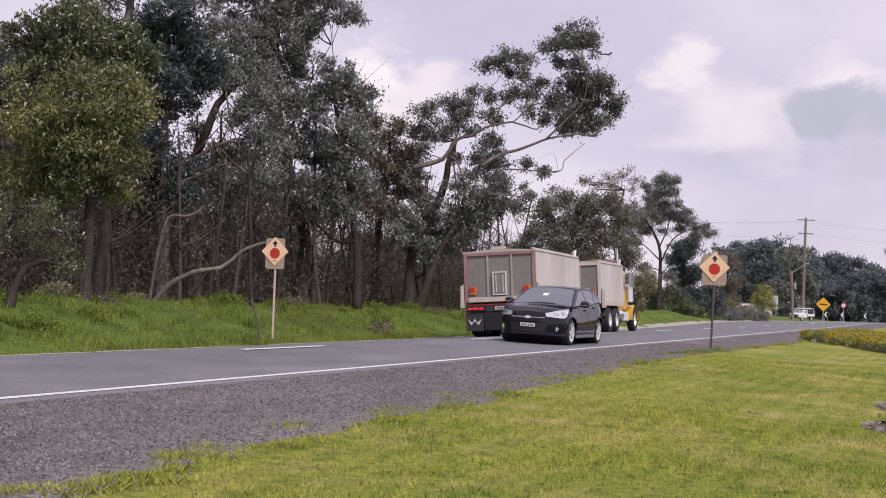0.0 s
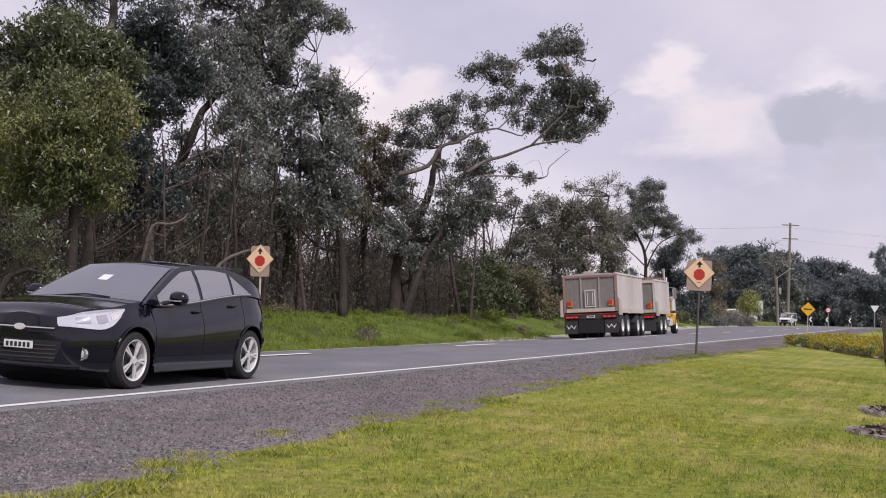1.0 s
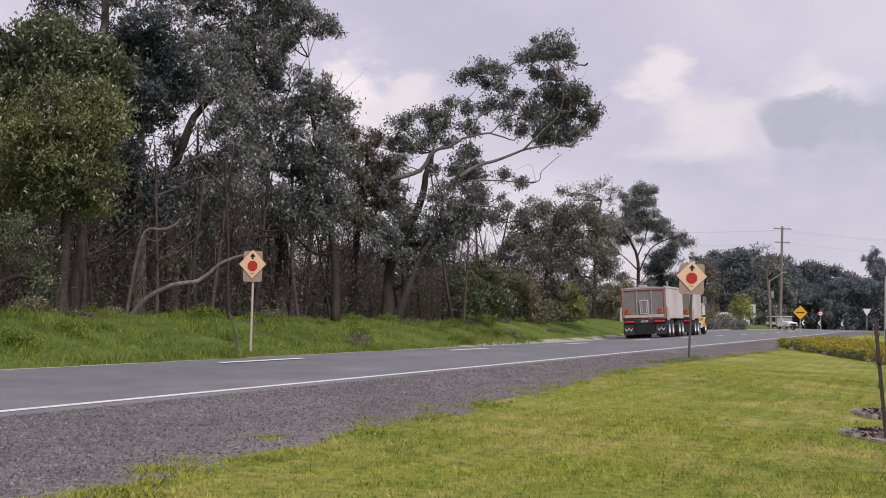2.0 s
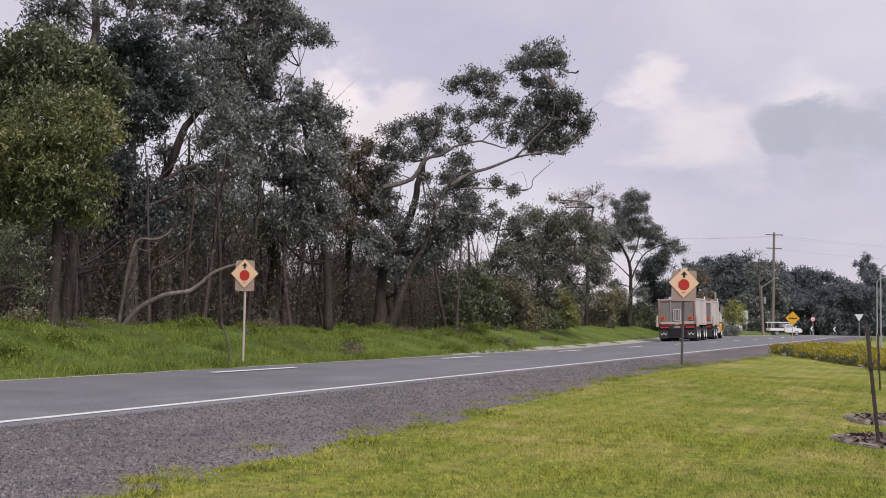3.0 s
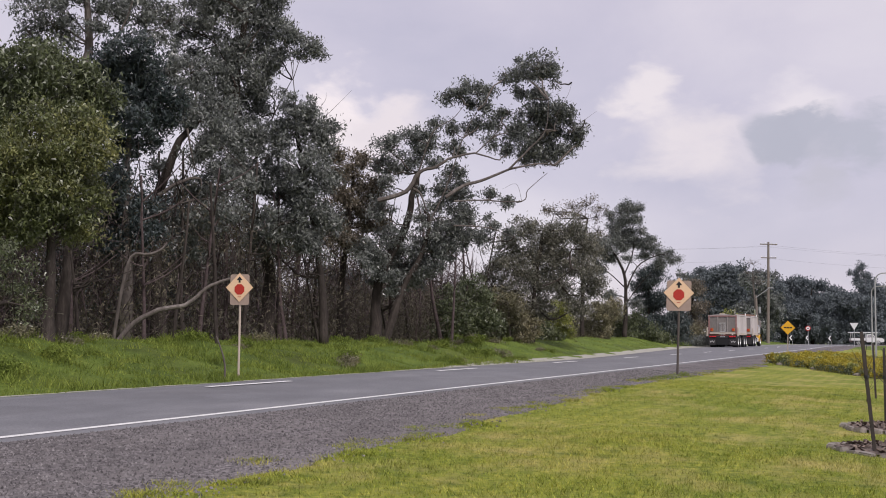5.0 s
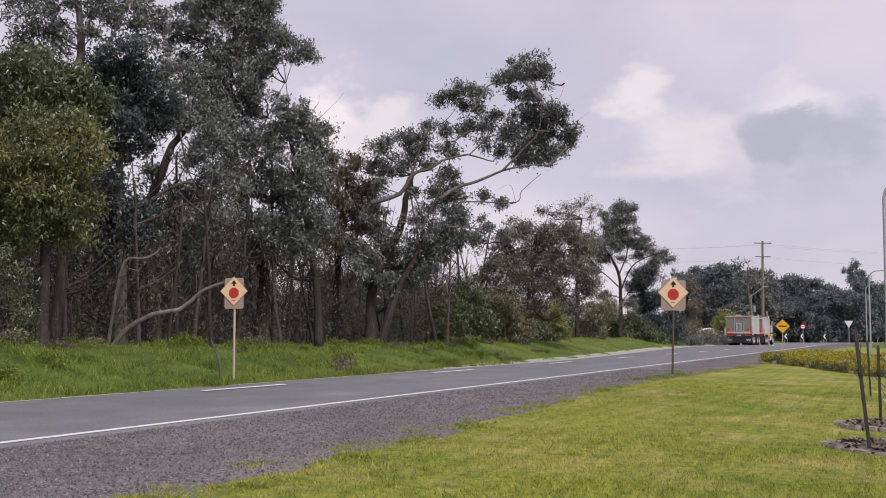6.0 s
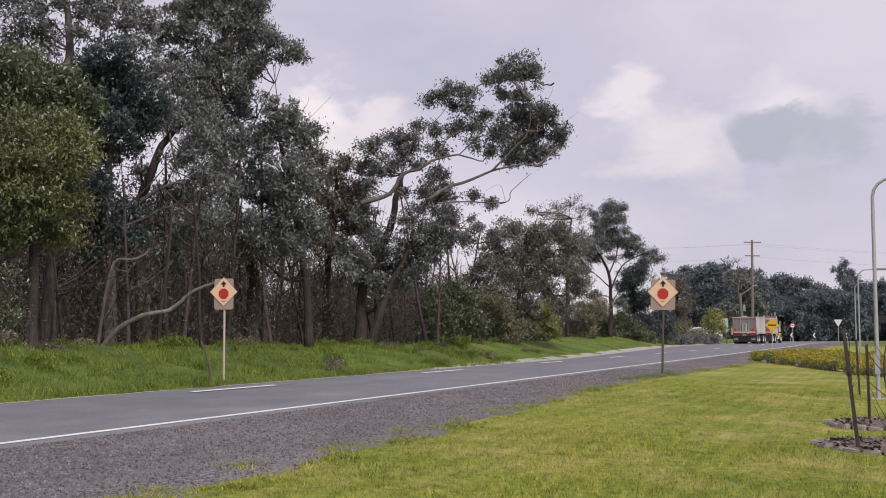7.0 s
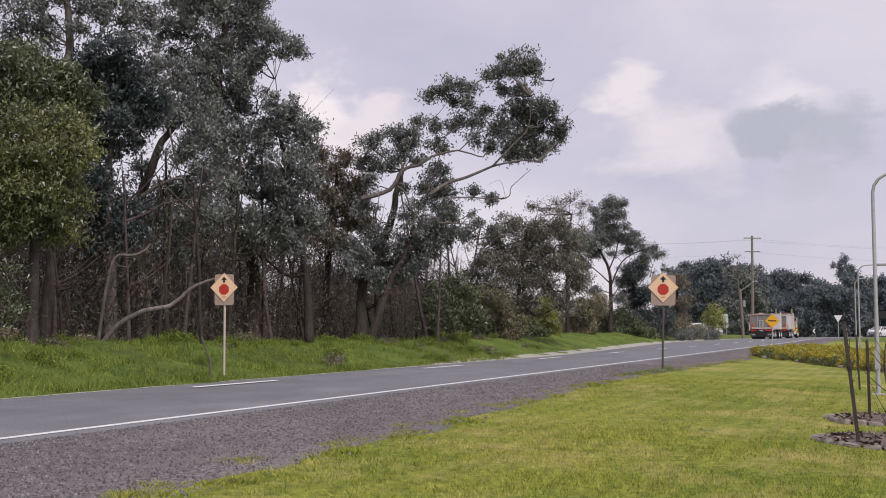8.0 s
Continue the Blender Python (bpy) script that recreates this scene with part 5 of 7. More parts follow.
def mulch_ring(x, y, r, seed):
    rng = random.Random(seed)
    ring = thing("mulch_ring", pose(x, y, gz(x, y)), "round mulch bed with a low pale stone edge", "garden bed", "mulch rings")
    rows = []
    for i in range(7):
        q = r * i / 6
        rows.append([(q * math.cos(a), q * math.sin(a), 0.05 * (1 - (i / 6) ** 2) + 0.012 + 0.02 * rng.random() - 0.0328 * q * math.cos(a)) for a in [2 * math.pi * k / 28 for k in range(29)]])
    part("mulch", Build().grid(rows), MULCH, ring, smooth=True)
    for k in range(26):
        a = 2 * math.pi * k / 26
        q = r * rng.uniform(0.99, 1.05)
        part("edging_stone", Build().box(-0.09, 0.09, -0.05, 0.05, -0.04, rng.uniform(0.03, 0.05)), STONE, ring, bevel=0.015, at=pose(q * math.cos(a), q * math.sin(a), -0.0328 * q * math.cos(a), rng.uniform(-6, 6), rng.uniform(-6, 6), math.degrees(a) + 90))
    b = Build()
    for k in range(420):
        a, q = rng.uniform(0, 6.283), r * rng.random() ** 0.5 * 0.97
        m = pose(q * math.cos(a), q * math.sin(a), 0.05 * (1 - (q / r) ** 2) + 0.03 - 0.0328 * q * math.cos(a), rng.uniform(-40, 40), rng.uniform(-40, 40), rng.uniform(0, 360))
        l, w = rng.uniform(0.03, 0.08), rng.uniform(0.01, 0.022)
        b.face(*[m @ Vector(p) for p in ((-l, -w, 0), (l, -w, 0.004), (l, w, 0), (-l, w, -0.004))])
    tagged(part("bark_litter", b, CHIP, ring), kind="stuff")


def bare_shrub(x, y, tall, seed):
    rng = random.Random(seed)
    limbs = []
    for k in range(12):
        z = tall * rng.uniform(0.15, 0.8)
        a = rng.uniform(0, 6.283)
        d = Vector((math.cos(a), math.sin(a), rng.uniform(0.5, 1.4))).normalized() * rng.uniform(0.2, 0.55)
        limbs.append(([(0, 0, z), tuple(Vector((0, 0, z)) + d * 0.5), tuple(Vector((0, 0, z)) + d + Vector((0, 0, 0.06)))], 0.006))
    grow_tree("young_street_tree", TWIG, None, (x, y, 0), 0.014, [(0, 0, -0.05), (0.02, 0, tall * 0.4), (-0.02, 0, tall * 0.75), (0.01, 0, tall)], [], "leafless young tree with thin twigs between stakes", limbs=limbs, seed=seed, category="sapling", group="young trees")


mulch_ring(0.12, 15.0, 0.92, 1)
mulch_ring(0.15, 18.6, 0.98, 2)
stake(-0.35, 14.43, 1.33, -5.5, 1)
stake(-0.30, 18.9, 1.12, -1, 2)
stake(0.55, 15.3, 1.2, 2, -2)
stake(-0.62, 27.5, 1.15, -2, 0)
bare_shrub(-0.05, 14.9, 1.15, 31)
bare_shrub(0.05, 18.6, 1.1, 32)
bare_shrub(-0.75, 26.0, 1.1, 33)


def footpath():
    path = tagged(new("footpath"), "pale concrete footpath beside the garden", "footpath", kind="structure")
    for k in range(24):
        y = 21 + 1.9 * k
        slab = Build().box(0.10 + 0.004, 1.5, 0.004, 1.892, -0.06, 0.03)
        part("slab", slab, CONCRETE, path, bevel=0.008, at=pose(0, y, gz(0.5, y) + 0.02, 0.32, 1.9, 0))


footpath()


def golden_bed():
    """Rows of low golden shrubs behind a low stone edge."""
    rng = random.Random(3)
    kinds = []
    for k in range(4):
        r = np.random.default_rng(90 + k)
        t = thing("golden_shrub", pose(0, 60 + k, 0), "low golden-yellow shrub in the roadside bed", "shrub", "golden shrubs")
        c, sp = masses(r, [(0, 0, 0.26, 0.42, 0.24), (0.15, 0.1, 0.34, 0.25, 0.16)], 9.0, 0.10)
        v = leaf_blades(r, c, sp, 24, 0.095, droop=-0.5, slim=0.5)
        v[:, 2] = np.maximum(v[:, 2], 0.0)
        bulk("foliage", v, np.arange(len(v)).reshape(-1, 3), (LEAF_GOLD, LEAF_GOLD, LEAF_LIME, LEAF_GOLD)[k], t)
        b = Build()
        for j in range(7):
            a = rng.uniform(0, 6.283)
            b.tube([(0, 0, -0.05), (0.16 * math.cos(a), 0.16 * math.sin(a), 0.2), (0.3 * math.cos(a), 0.3 * math.sin(a), 0.36)], [0.012, 0.008, 0.004], 4)
        part("stems", b, BLADE, t)
        kinds.append(t)
    spots = []
    for i in range(46):
        for j in range(20):
            u = j / 19
            x = -5.25 + 5.4 * u + rng.uniform(-0.25, 0.25)
            front = 54.5 + (x + 5.4) * -2.95
            y = front + 0.5 + i * 0.72 * (1.1 if i > 8 else 0.9) + rng.uniform(-0.25, 0.25)
            if y < 92 - 3 * max(0, -4.6 - x) and x < 0.0 and len(spots) < 285 and (i < 9 or rng.random() < 0.3):
                spots.append((x, y))
    for n, (x, y) in enumerate(spots):
        t = kinds[n] if n < 4 else copy_thing(kinds[(n * 7 + n // 5) % 4], pose(0, 0, 0))
        t.matrix_basis = pose(x, y, gz(x, y), 0, 0, rng.uniform(0, 360)) @ Matrix.Scale(rng.uniform(0.45, 0.8), 4)
    # dark low plants and stones along the front edge
    for n in range(16):
        x = -5.2 + 5.0 * n / 15
        y = 54.5 + (x + 5.4) * -2.95 - 0.1 + rng.uniform(-0.25, 0.25)
        if n % 5 == 1:
            part_ob = part("garden_stone", Build().spin([(-0.02, 0.0), (-0.02, 0.12), (0.05, 0.13), (0.09, 0.07), (0.10, 0.0)], 9, "z"), STONE, bevel=0.0)
            part_ob.matrix_basis = pose(x, y, gz(x, y), rng.uniform(-9, 9), rng.uniform(-9, 9), rng.uniform(0, 360))
            tagged(part_ob, "pale round garden stone at the bed's edge", "stone", "edging stones")
        else:
            r = np.random.default_rng(120 + n)
            t = thing("low_plant", pose(x, y, gz(x, y)), "dark green low plant at the bed's edge", "plant", "low edging plants")
            c, sp = masses(r, [(0, 0, 0.14, 0.26, 0.14)], 12.0, 0.07)
            v = leaf_blades(r, c, sp, 14, 0.07, droop=-0.6, slim=0.35)
            bulk("foliage", v, np.arange(len(v)).reshape(-1, 3), LEAF_GREEN, t)


golden_bed()


# ---- fallen limbs on the bank ----
def fallen_limb(x, y, turn, line, w, label, bark=None):
    rng = np.random.default_rng(int(abs(x * 10)))
    ob = part("fallen_branch", Build().tube(smoothed(line, rng, w * 0.25), stretched([w * (1 - 0.6 * i / len(line)) for i in range(len(line))]), 8), bark or BARK_PALE, smooth=True)
    ob.matrix_basis = pose(x, y, gz(x, y), 0, 0, turn)
    tagged(ob, label, "branch")


fallen_limb(-21.42, 31.39, 34.3, [(-0.3, 0, -0.12), (0.01, 0, 0.35), (0.48, 0, 0.76), (1.07, 0, 1.01), (1.69, 0, 1.14), (2.14, 0, 1.5), (2.42, 0, 1.72), (3.0, 0.2, 1.95)], 0.085, "leaning dead pale branch propped among the trunks")
fallen_limb(-22.44, 33.11, 34.1, [(-0.5, 0.3, -0.1), (-0.3, 0.1, 1.5), (-0.02, 0, 2.65), (0.52, 0, 2.74), (0.87, 0, 2.9), (1.07, 0, 3.12)], 0.06, "dead pale branch caught between the trees")
fallen_limb(-21.28, 33.87, 32.1, [(-0.08, 0, -0.15), (0, 0, 1.16), (0.11, 0, 2.03), (0.23, 0, 3.09), (0.31, 0, 4.4)], 0.06, "dead upright stem with dark weathered bark", BARK_DARK)
fallen_limb(-20.80, 35.33, 30.5, [(0.12, 0, -0.15), (0.02, 0, 1.2), (-0.01, 0, 2.47), (-0.06, 0, 3.2), (-0.2, 0, 5.2)], 0.07, "dead upright stem with dark weathered bark", BARK_DARK)
fallen_limb(-16.35, 28.3, 29.5, [(0.01, 0, -0.1), (0.03, 0, 0.4), (-0.07, 0, 0.8), (-0.2, 0, 1.15)], 0.028, "short dead forked stick in the grass")


def verge_shrubs():
    """Low weedy shrubs on the far verge, one by one."""
    rng = random.Random(44)
    for k, (x, y, s) in enumerate([(-17.6, 118.0, 1.0), (-18.2, 123.0, 1.3), (-16.9, 126.0, 0.8), (-18.9, 127.5, 1.2), (-17.9, 114.0, 0.8), (-17.2, 131.0, 0.9), (-18.4, 135.5, 1.1), (-19.6, 120.0, 1.5)]):
        r = np.random.default_rng(700 + k)
        t = thing("verge_shrub", pose(x, y, gz(x, y)), "straggly grey-green shrub on the far verge", "shrub", "verge shrubs")
        c, sp = masses(r, [(0, 0, 0.5 * s, 1.1 * s, 0.5 * s), (0.5 * s, 0, 0.8 * s, 0.6 * s, 0.45 * s)], 2.0, 0.2)
        v = leaf_blades(r, c, sp, 40, 0.16, droop=-0.3)
        bulk("foliage", v, np.arange(len(v)).reshape(-1, 3), LEAF_OLIVE if k % 2 else LEAF_GUM, t)


verge_shrubs()


def bank_weeds():
    """Leafy weeds that break up the top of the bank."""
    rng = random.Random(52)
    kinds = []
    for k in range(4):
        r = np.random.default_rng(760 + k)
        t = thing("leafy_weed", pose(0, 0, 0), "low leafy green weed on the grass bank", "weed", "weeds on the bank")
        c, sp = masses(r, [(0, 0, 0.16, 0.42, 0.17), (0.3, 0.1, 0.24, 0.25, 0.2), (-0.25, -0.1, 0.14, 0.3, 0.15)], 7.0, 0.10)
        v = leaf_blades(r, c, sp, 20, 0.08, droop=-0.6, slim=0.4)
        bulk("foliage", v, np.arange(len(v)).reshape(-1, 3), (BLADE, BLADE, LEAF_OLIVE, BLADE)[k], t)
        kinds.append(t)
    for n in range(64):
        t = kinds[n] if n < 4 else copy_thing(kinds[n % 4 if n % 7 else 2], pose(0, 0, 0))
        y = 15 + 55 * rng.random() ** 1.2
        x = far_edge(y) - rng.choice([rng.uniform(3.4, 6.2), rng.uniform(0.8, 6.0)])
        t.matrix_basis = pose(x, y, rough_ground(x, y) - 0.02, 0, 0, rng.uniform(0, 360)) @ Matrix.Scale(rng.uniform(0.5, 1.15), 4)


bank_weeds()


# ---- grass and loose stones ----
def blades(name, spots, tall, wide, mat, label, seed, lean=0.35):
    """Single blades of grass at x, y, z spots."""
    rng = np.random.default_rng(seed)
    n = len(spots)
    a = rng.uniform(0, 2 * np.pi, n)
    lumps = np.array([noise.noise((p[0] * 0.9, p[1] * 0.55, 17)) + 0.6 * noise.noise((p[0] * 2.9, p[1] * 2.1, 19)) for p in spots])
    h = tall * rng.uniform(0.5, 1.3, n) * np.clip(0.95 + (1.1 if tall > 0.09 else 0.45) * lumps, 0.35, 1.9)
    w = wide * rng.uniform(0.7, 1.3, n)
    side = np.stack([np.cos(a), np.sin(a), np.zeros(n)], 1) * w[:, None] * 0.5
    tip = np.stack([rng.normal(size=n) * lean, rng.normal(size=n) * lean, np.ones(n)], 1) * h[:, None]
    v = np.stack([spots - side, spots + side, spots + tip], 1).reshape(-1, 3)
    ob = bulk(name, v, np.arange(len(v)).reshape(-1, 3), mat)
    return tagged(ob, label, "grass", kind="stuff")


def sown(rng, n, x0, x1, y0, y1, keep=None, lift=-0.01):
    x, y = rng.uniform(x0, x1, n), rng.uniform(y0, y1, n)
    if keep:
        ok = np.array([keep(a, b) for a, b in zip(x, y)])
        x, y = x[ok], y[ok]
    return np.stack([x, y, np.array([rough_ground(a, b) for a, b in zip(x, y)]) + lift], 1)


def tufty(a, b):
    return noise.noise((a * 0.8, b * 0.8, 11)) + 0.5 * noise.noise((a * 2.6, b * 2.6, 5)) > -0.12


def meadow():
    rng = np.random.default_rng(5)
    spots = np.concatenate([sown(rng, 70000, -22.8, -14.2, 11, 46, lambda a, b: a < far_edge(b) + 0.06 * math.sin(b * 5) - 0.05 and tufty(a, b)), sown(rng, 26000, -23.5, -16.6, 46, 125, lambda a, b: a < far_edge(b) - 0.3 - 1.0 * ease((b - 38) / 20) and tufty(a, b))])
    blades("bank_grass", spots, 0.085, 0.022, BLADE, "long bright green grass on the roadside bank", 6)
    clumps = sown(rng, 520, -22.5, -15.6, 13, 60, lambda a, b: a < far_edge(b) - 0.3)
    c = np.repeat(clumps, 60, axis=0) + rng.normal(size=(len(clumps) * 60, 3)) * np.array([0.20, 0.20, 0.0])
    blades("grass_tufts", c, 0.17, 0.024, BLADE, "taller uneven tufts in the bank grass", 7, 0.5)
    near = np.concatenate([sown(rng, 95000, -6.2, 1.2, 5.5, 15, lambda a, b: a > -0.62 * b - 0.4), sown(rng, 60000, -6.2, 1.0, 15, 32)])
    edge = np.array([verge(s) for s in near[:, 1]])
    near = near[near[:, 0] > edge + 0.12 * np.sin(near[:, 1] * 3.1) + 0.1 * np.sin(near[:, 1] * 7.7)]
    near = near[(np.hypot(near[:, 0] - 0.12, near[:, 1] - 15.0) > 0.9) & (np.hypot(near[:, 0] - 0.15, near[:, 1] - 18.6) > 0.95)]
    blades("lawn_grass", near, 0.038, 0.010, SHORT_BLADE, "short mown lawn grass with paler patches", 8, 0.6)
    y = 5.5 + 50 * rng.uniform(0, 1, 1500) ** 1.5
    x = np.array([verge(s) for s in y]) + 0.16 * np.sin(y * 3.1) + 0.1 * np.sin(y * 7.7) + np.abs(rng.normal(size=1500)) * 0.12 - 0.2 * rng.uniform(0, 1, 1500) ** 6
    ok = np.array([noise.noise((a * 1.3, b * 0.6, 2)) > -0.15 for a, b in zip(x, y)])
    c = np.repeat(np.stack([x, y], 1)[ok], 26, axis=0)
    c = c + rng.normal(size=c.shape) * np.array([0.05, 0.07])
    s = np.stack([c[:, 0], c[:, 1], np.array([gz(a, b) for a, b in c]) + 0.005], 1)
    blades("edge_grass", s, 0.042, 0.011, SHORT_BLADE, "uneven grass tufts creeping over the gravel edge", 9, 0.8)
    s = sown(rng, 5000, -6.9, -5.4, 27, 37, lambda a, b: (a + 6.2) ** 2 / 0.35 + (b - 33.2) ** 2 / 14 < 1, 0.0)
    blades("sign_weeds", s, 0.08, 0.018, BLADE, "longer weeds round the foot of the sign", 10, 0.6)


def loose_stones():
    rng = np.random.default_rng(15)
    n = 70000
    y = 4.5 + 34 * rng.uniform(0, 1, n) ** 1.8
    x = rng.uniform(EDGE + 0.35, -4.3, n)
    edge = np.array([verge(s) for s in y])
    ok = x < edge + 0.22 * rng.normal(size=n)
    x, y = x[ok], y[ok]
    n = len(x)
    c = np.stack([x, y, np.array([gz(a, b) for a, b in zip(x, y)]) + 0.026], 1)
    r = (0.005 + 0.012 * rng.uniform(0, 1, n) ** 2) * (1 + 0.012 * y)
    six = np.array([(1, 0, -0.3), (-1, 0, -0.3), (0, 1, -0.3), (0, -1, -0.3), (0, 0, 0.8)], float)
    v = (c[:, None] + six[None] * r[:, None, None] * rng.uniform(0.6, 1.3, (n, 5, 1))).reshape(-1, 3)
    q = np.array([(0, 2, 4), (2, 1, 4), (1, 3, 4), (3, 0, 4)])
    tagged(bulk("loose_gravel", v, (q[None] + 5 * np.arange(n)[:, None, None]).reshape(-1, 3), PEBBLE), "loose grey stones strewn on the shoulder", "gravel", kind="stuff")


PEBBLE = material("pebble", [(0.075, 0.069, 0.070), (0.135, 0.126, 0.127), (0.215, 0.201, 0.20)], 3, 20, 0.9, island=0.6, spec=0.2)
meadow()
loose_stones()


# ---- vehicles ----
PAINT_BLACK = paint("car_paint_dark", (0.005, 0.006, 0.012), 0.07, coat=0.0, vary=0.05)
PAINT_WHITE = paint("car_paint_white", (0.72, 0.72, 0.71), 0.35, coat=0.6, vary=0.03)
PAINT_YELLOW = paint("cab_yellow", (0.62, 0.36, 0.03), 0.4, coat=0.5, dirt=(0.50, 0.30, 0.05))
TYRE = paint("tyre_rubber", (0.022, 0.022, 0.023), 0.85)
ALLOY = paint("alloy", (0.70, 0.70, 0.69), 0.4, metal=0.25, vary=0.06)
CHROME = paint("chrome", (0.75, 0.75, 0.76), 0.12, metal=1.0, vary=0.03)
TRIM = paint("black_trim", (0.012, 0.012, 0.013), 0.55)
GLASS = clear_glass("tinted_glass", (0.06, 0.064, 0.07), 3.2)
# Windscreen: the sky's reflection is painted in as a blue-grey base colour.
SCREEN = clear_glass("sky_toned_glass", (0.13, 0.145, 0.18), 1.7)
LAMP_CLEAR = paint("headlamp", (0.74, 0.75, 0.78), 0.12, coat=1.0, metal=0.5)
LAMP_INNER = paint("lamp_inner", (0.58, 0.58, 0.61), 0.25, metal=0.8)
RED_LENS = glowing("brake_lens", (0.60, 0.03, 0.04), 0.3)
RED_DULL = paint("tail_lens", (0.45, 0.03, 0.03), 0.2, coat=1.0)
AMBER = paint("amber_panel", (0.62, 0.20, 0.03), 0.4)
PLATE = paint("plate_white", (0.70, 0.70, 0.70), 0.4)
# Sunlit side and shaded rear put into two aluminium tones; the rear adds dirt.
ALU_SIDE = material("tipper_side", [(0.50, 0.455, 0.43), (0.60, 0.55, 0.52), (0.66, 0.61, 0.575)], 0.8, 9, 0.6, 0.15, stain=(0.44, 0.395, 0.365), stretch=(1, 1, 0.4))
ALU_SHADE_DIRT = material("tipper_shade_dirt", [(0.17, 0.155, 0.145), (0.225, 0.205, 0.19), (0.28, 0.255, 0.235)], 0.9, 10, 0.65, 0.1, stain=(0.16, 0.145, 0.13), stretch=(1, 1, 0.4))
MAROON = paint("frame_maroon", (0.30, 0.16, 0.15), 0.6, dirt=(0.42, 0.33, 0.30))
CREAM = paint("guard_cream", (0.52, 0.46, 0.39), 0.55, dirt=(0.40, 0.34, 0.28))
CHASSIS = paint("chassis_dark", (0.035, 0.033, 0.034), 0.7, dirt=(0.075, 0.065, 0.06))
ALU_RIB = material("gate_rib", [(0.26, 0.235, 0.22), (0.34, 0.31, 0.29), (0.42, 0.385, 0.36)], 0.9, 10, 0.65, 0.1, stretch=(1, 1, 0.4))
RUST_CLOTH = material("load_cover", [(0.10, 0.05, 0.035), (0.20, 0.11, 0.08), (0.34, 0.24, 0.19)], 3, 20, 0.9, bump=0.5, island=0.4)
TARP = paint("tarp", (0.42, 0.40, 0.39), 0.8)


def wheel(parent, x, y, r, width, side, style):
    """A wheel whose axle lies along x; side is the outer side."""
    w = new("wheel")
    w.parent = parent
    w.matrix_basis = pose(x, y, r)
    h = width / 2
    rim = r * (0.735 if style == "alloy" else 0.56)
    part("tyre", Build().spin([(-h, rim), (-h, r * 0.93), (-h * 0.75, r), (h * 0.75, r), (h, r * 0.93), (h, rim)], 32, "x"), TYRE, w, smooth=True)
    o = side * h
    if style == "alloy":
        b = Build().spin([(o * 0.98, rim), (o * 1.0, rim * 0.97), (o * 0.86, rim * 0.90), (-o * 0.2, rim * 0.88)], 32, "x")
        for k in range(5):
            a = 2 * math.pi * k / 5
            for d in (-0.10, 0.10):
                inner, outer = [], []
                for q, spread in ((0.10, 0.10), (0.93, 0.5)):
                    for e in (-0.075, 0.075):
                        t = a + d * spread * 2 + e * (1.6 if q < 0.5 else 0.75) / (1 if q > 0.5 else 0.6)
                        inner.append((rim * q * math.cos(t), rim * q * math.sin(t)))
                b.prism([inner[0], inner[1], inner[3], inner[2]], o * 0.72, o * 0.92, "x")
        b.spin([(o * 0.70, 0.0), (o * 0.95, 0.0), (o * 0.95, rim * 0.17), (o * 0.7, rim * 0.2)], 16, "x")
        part("rim", b, ALLOY, w, "silver five-spoke alloy rim", smooth=30)
        part("brake_disc", Build().spin([(o * 0.2, 0.02), (o * 0.3, 0.02), (o * 0.3, rim * 0.62), (o * 0.2, rim * 0.62)], 24, "x"), CHASSIS, w)
    else:
        b = Build().spin([(o * 0.99, rim), (o * 1.0, rim * 0.95), (o * 0.55, rim * 0.86), (o * 0.5, rim * 0.5), (o * 0.8, rim * 0.42), (o * 0.85, rim * 0.05), (o * 0.85, 0.0)], 24, "x")
        part("rim", b, ALLOY, w, "bright dished truck rim", smooth=30)
        nuts = Build()
        for k in range(10):
            a = 2 * math.pi * k / 10
            nuts.spin([(o * 0.5, 0.0), (o * 0.62, 0.0), (o * 0.62, 0.018), (o * 0.5, 0.018)], 6, "x", (0, rim * 0.62 * math.cos(a), rim * 0.62 * math.sin(a)))
        part("hub_nuts", nuts, CHASSIS, w)
    return w


AXLE_F, NOSE, TAIL, WHEEL_R = 2.65, 3.53, -0.77, 0.325


def piece(y, *stops):
    """Smooth blend through (y, value) stops."""
    for (a, p), (b, q) in zip(stops, stops[1:]):
        if y <= b:
            return p + (q - p) * ease((y - a) / (b - a))
    return stops[-1][1]


def car_width(y):
    """Half the width in plan: full along the doors, rounded at nose and tail."""
    if y > 2.5:
        return 0.905 * (1 - ((y - 2.5) / 1.045) ** 3.5) ** (1 / 2.5)
    if y < 0.1:
        return 0.905 * (1 - ((0.1 - y) / 0.90) ** 3.2) ** (1 / 2.6)
    return 0.905


def nose_y(x):
    return 2.5 + 1.045 * (1 - (abs(x) / 0.875) ** 2.5) ** (1 / 3.5)


def car_top(y):
    return piece(y, (TAIL, 0.98), (-0.62, 1.06), (0.0, 1.105), (2.1, 0.945), (2.5, 0.985), (3.25, 0.895), (NOSE, 0.790))


def car_bottom(y):
    z = piece(y, (TAIL, 0.34), (-0.6, 0.24), (0.5, 0.20), (2.2, 0.20), (3.0, 0.20), (NOSE, 0.24))
    for c in (0.0, AXLE_F):
        d = abs(y - c)
        if d < 0.385:
            z = max(z, WHEEL_R + math.sqrt(0.385 ** 2 - d * d))
    return z


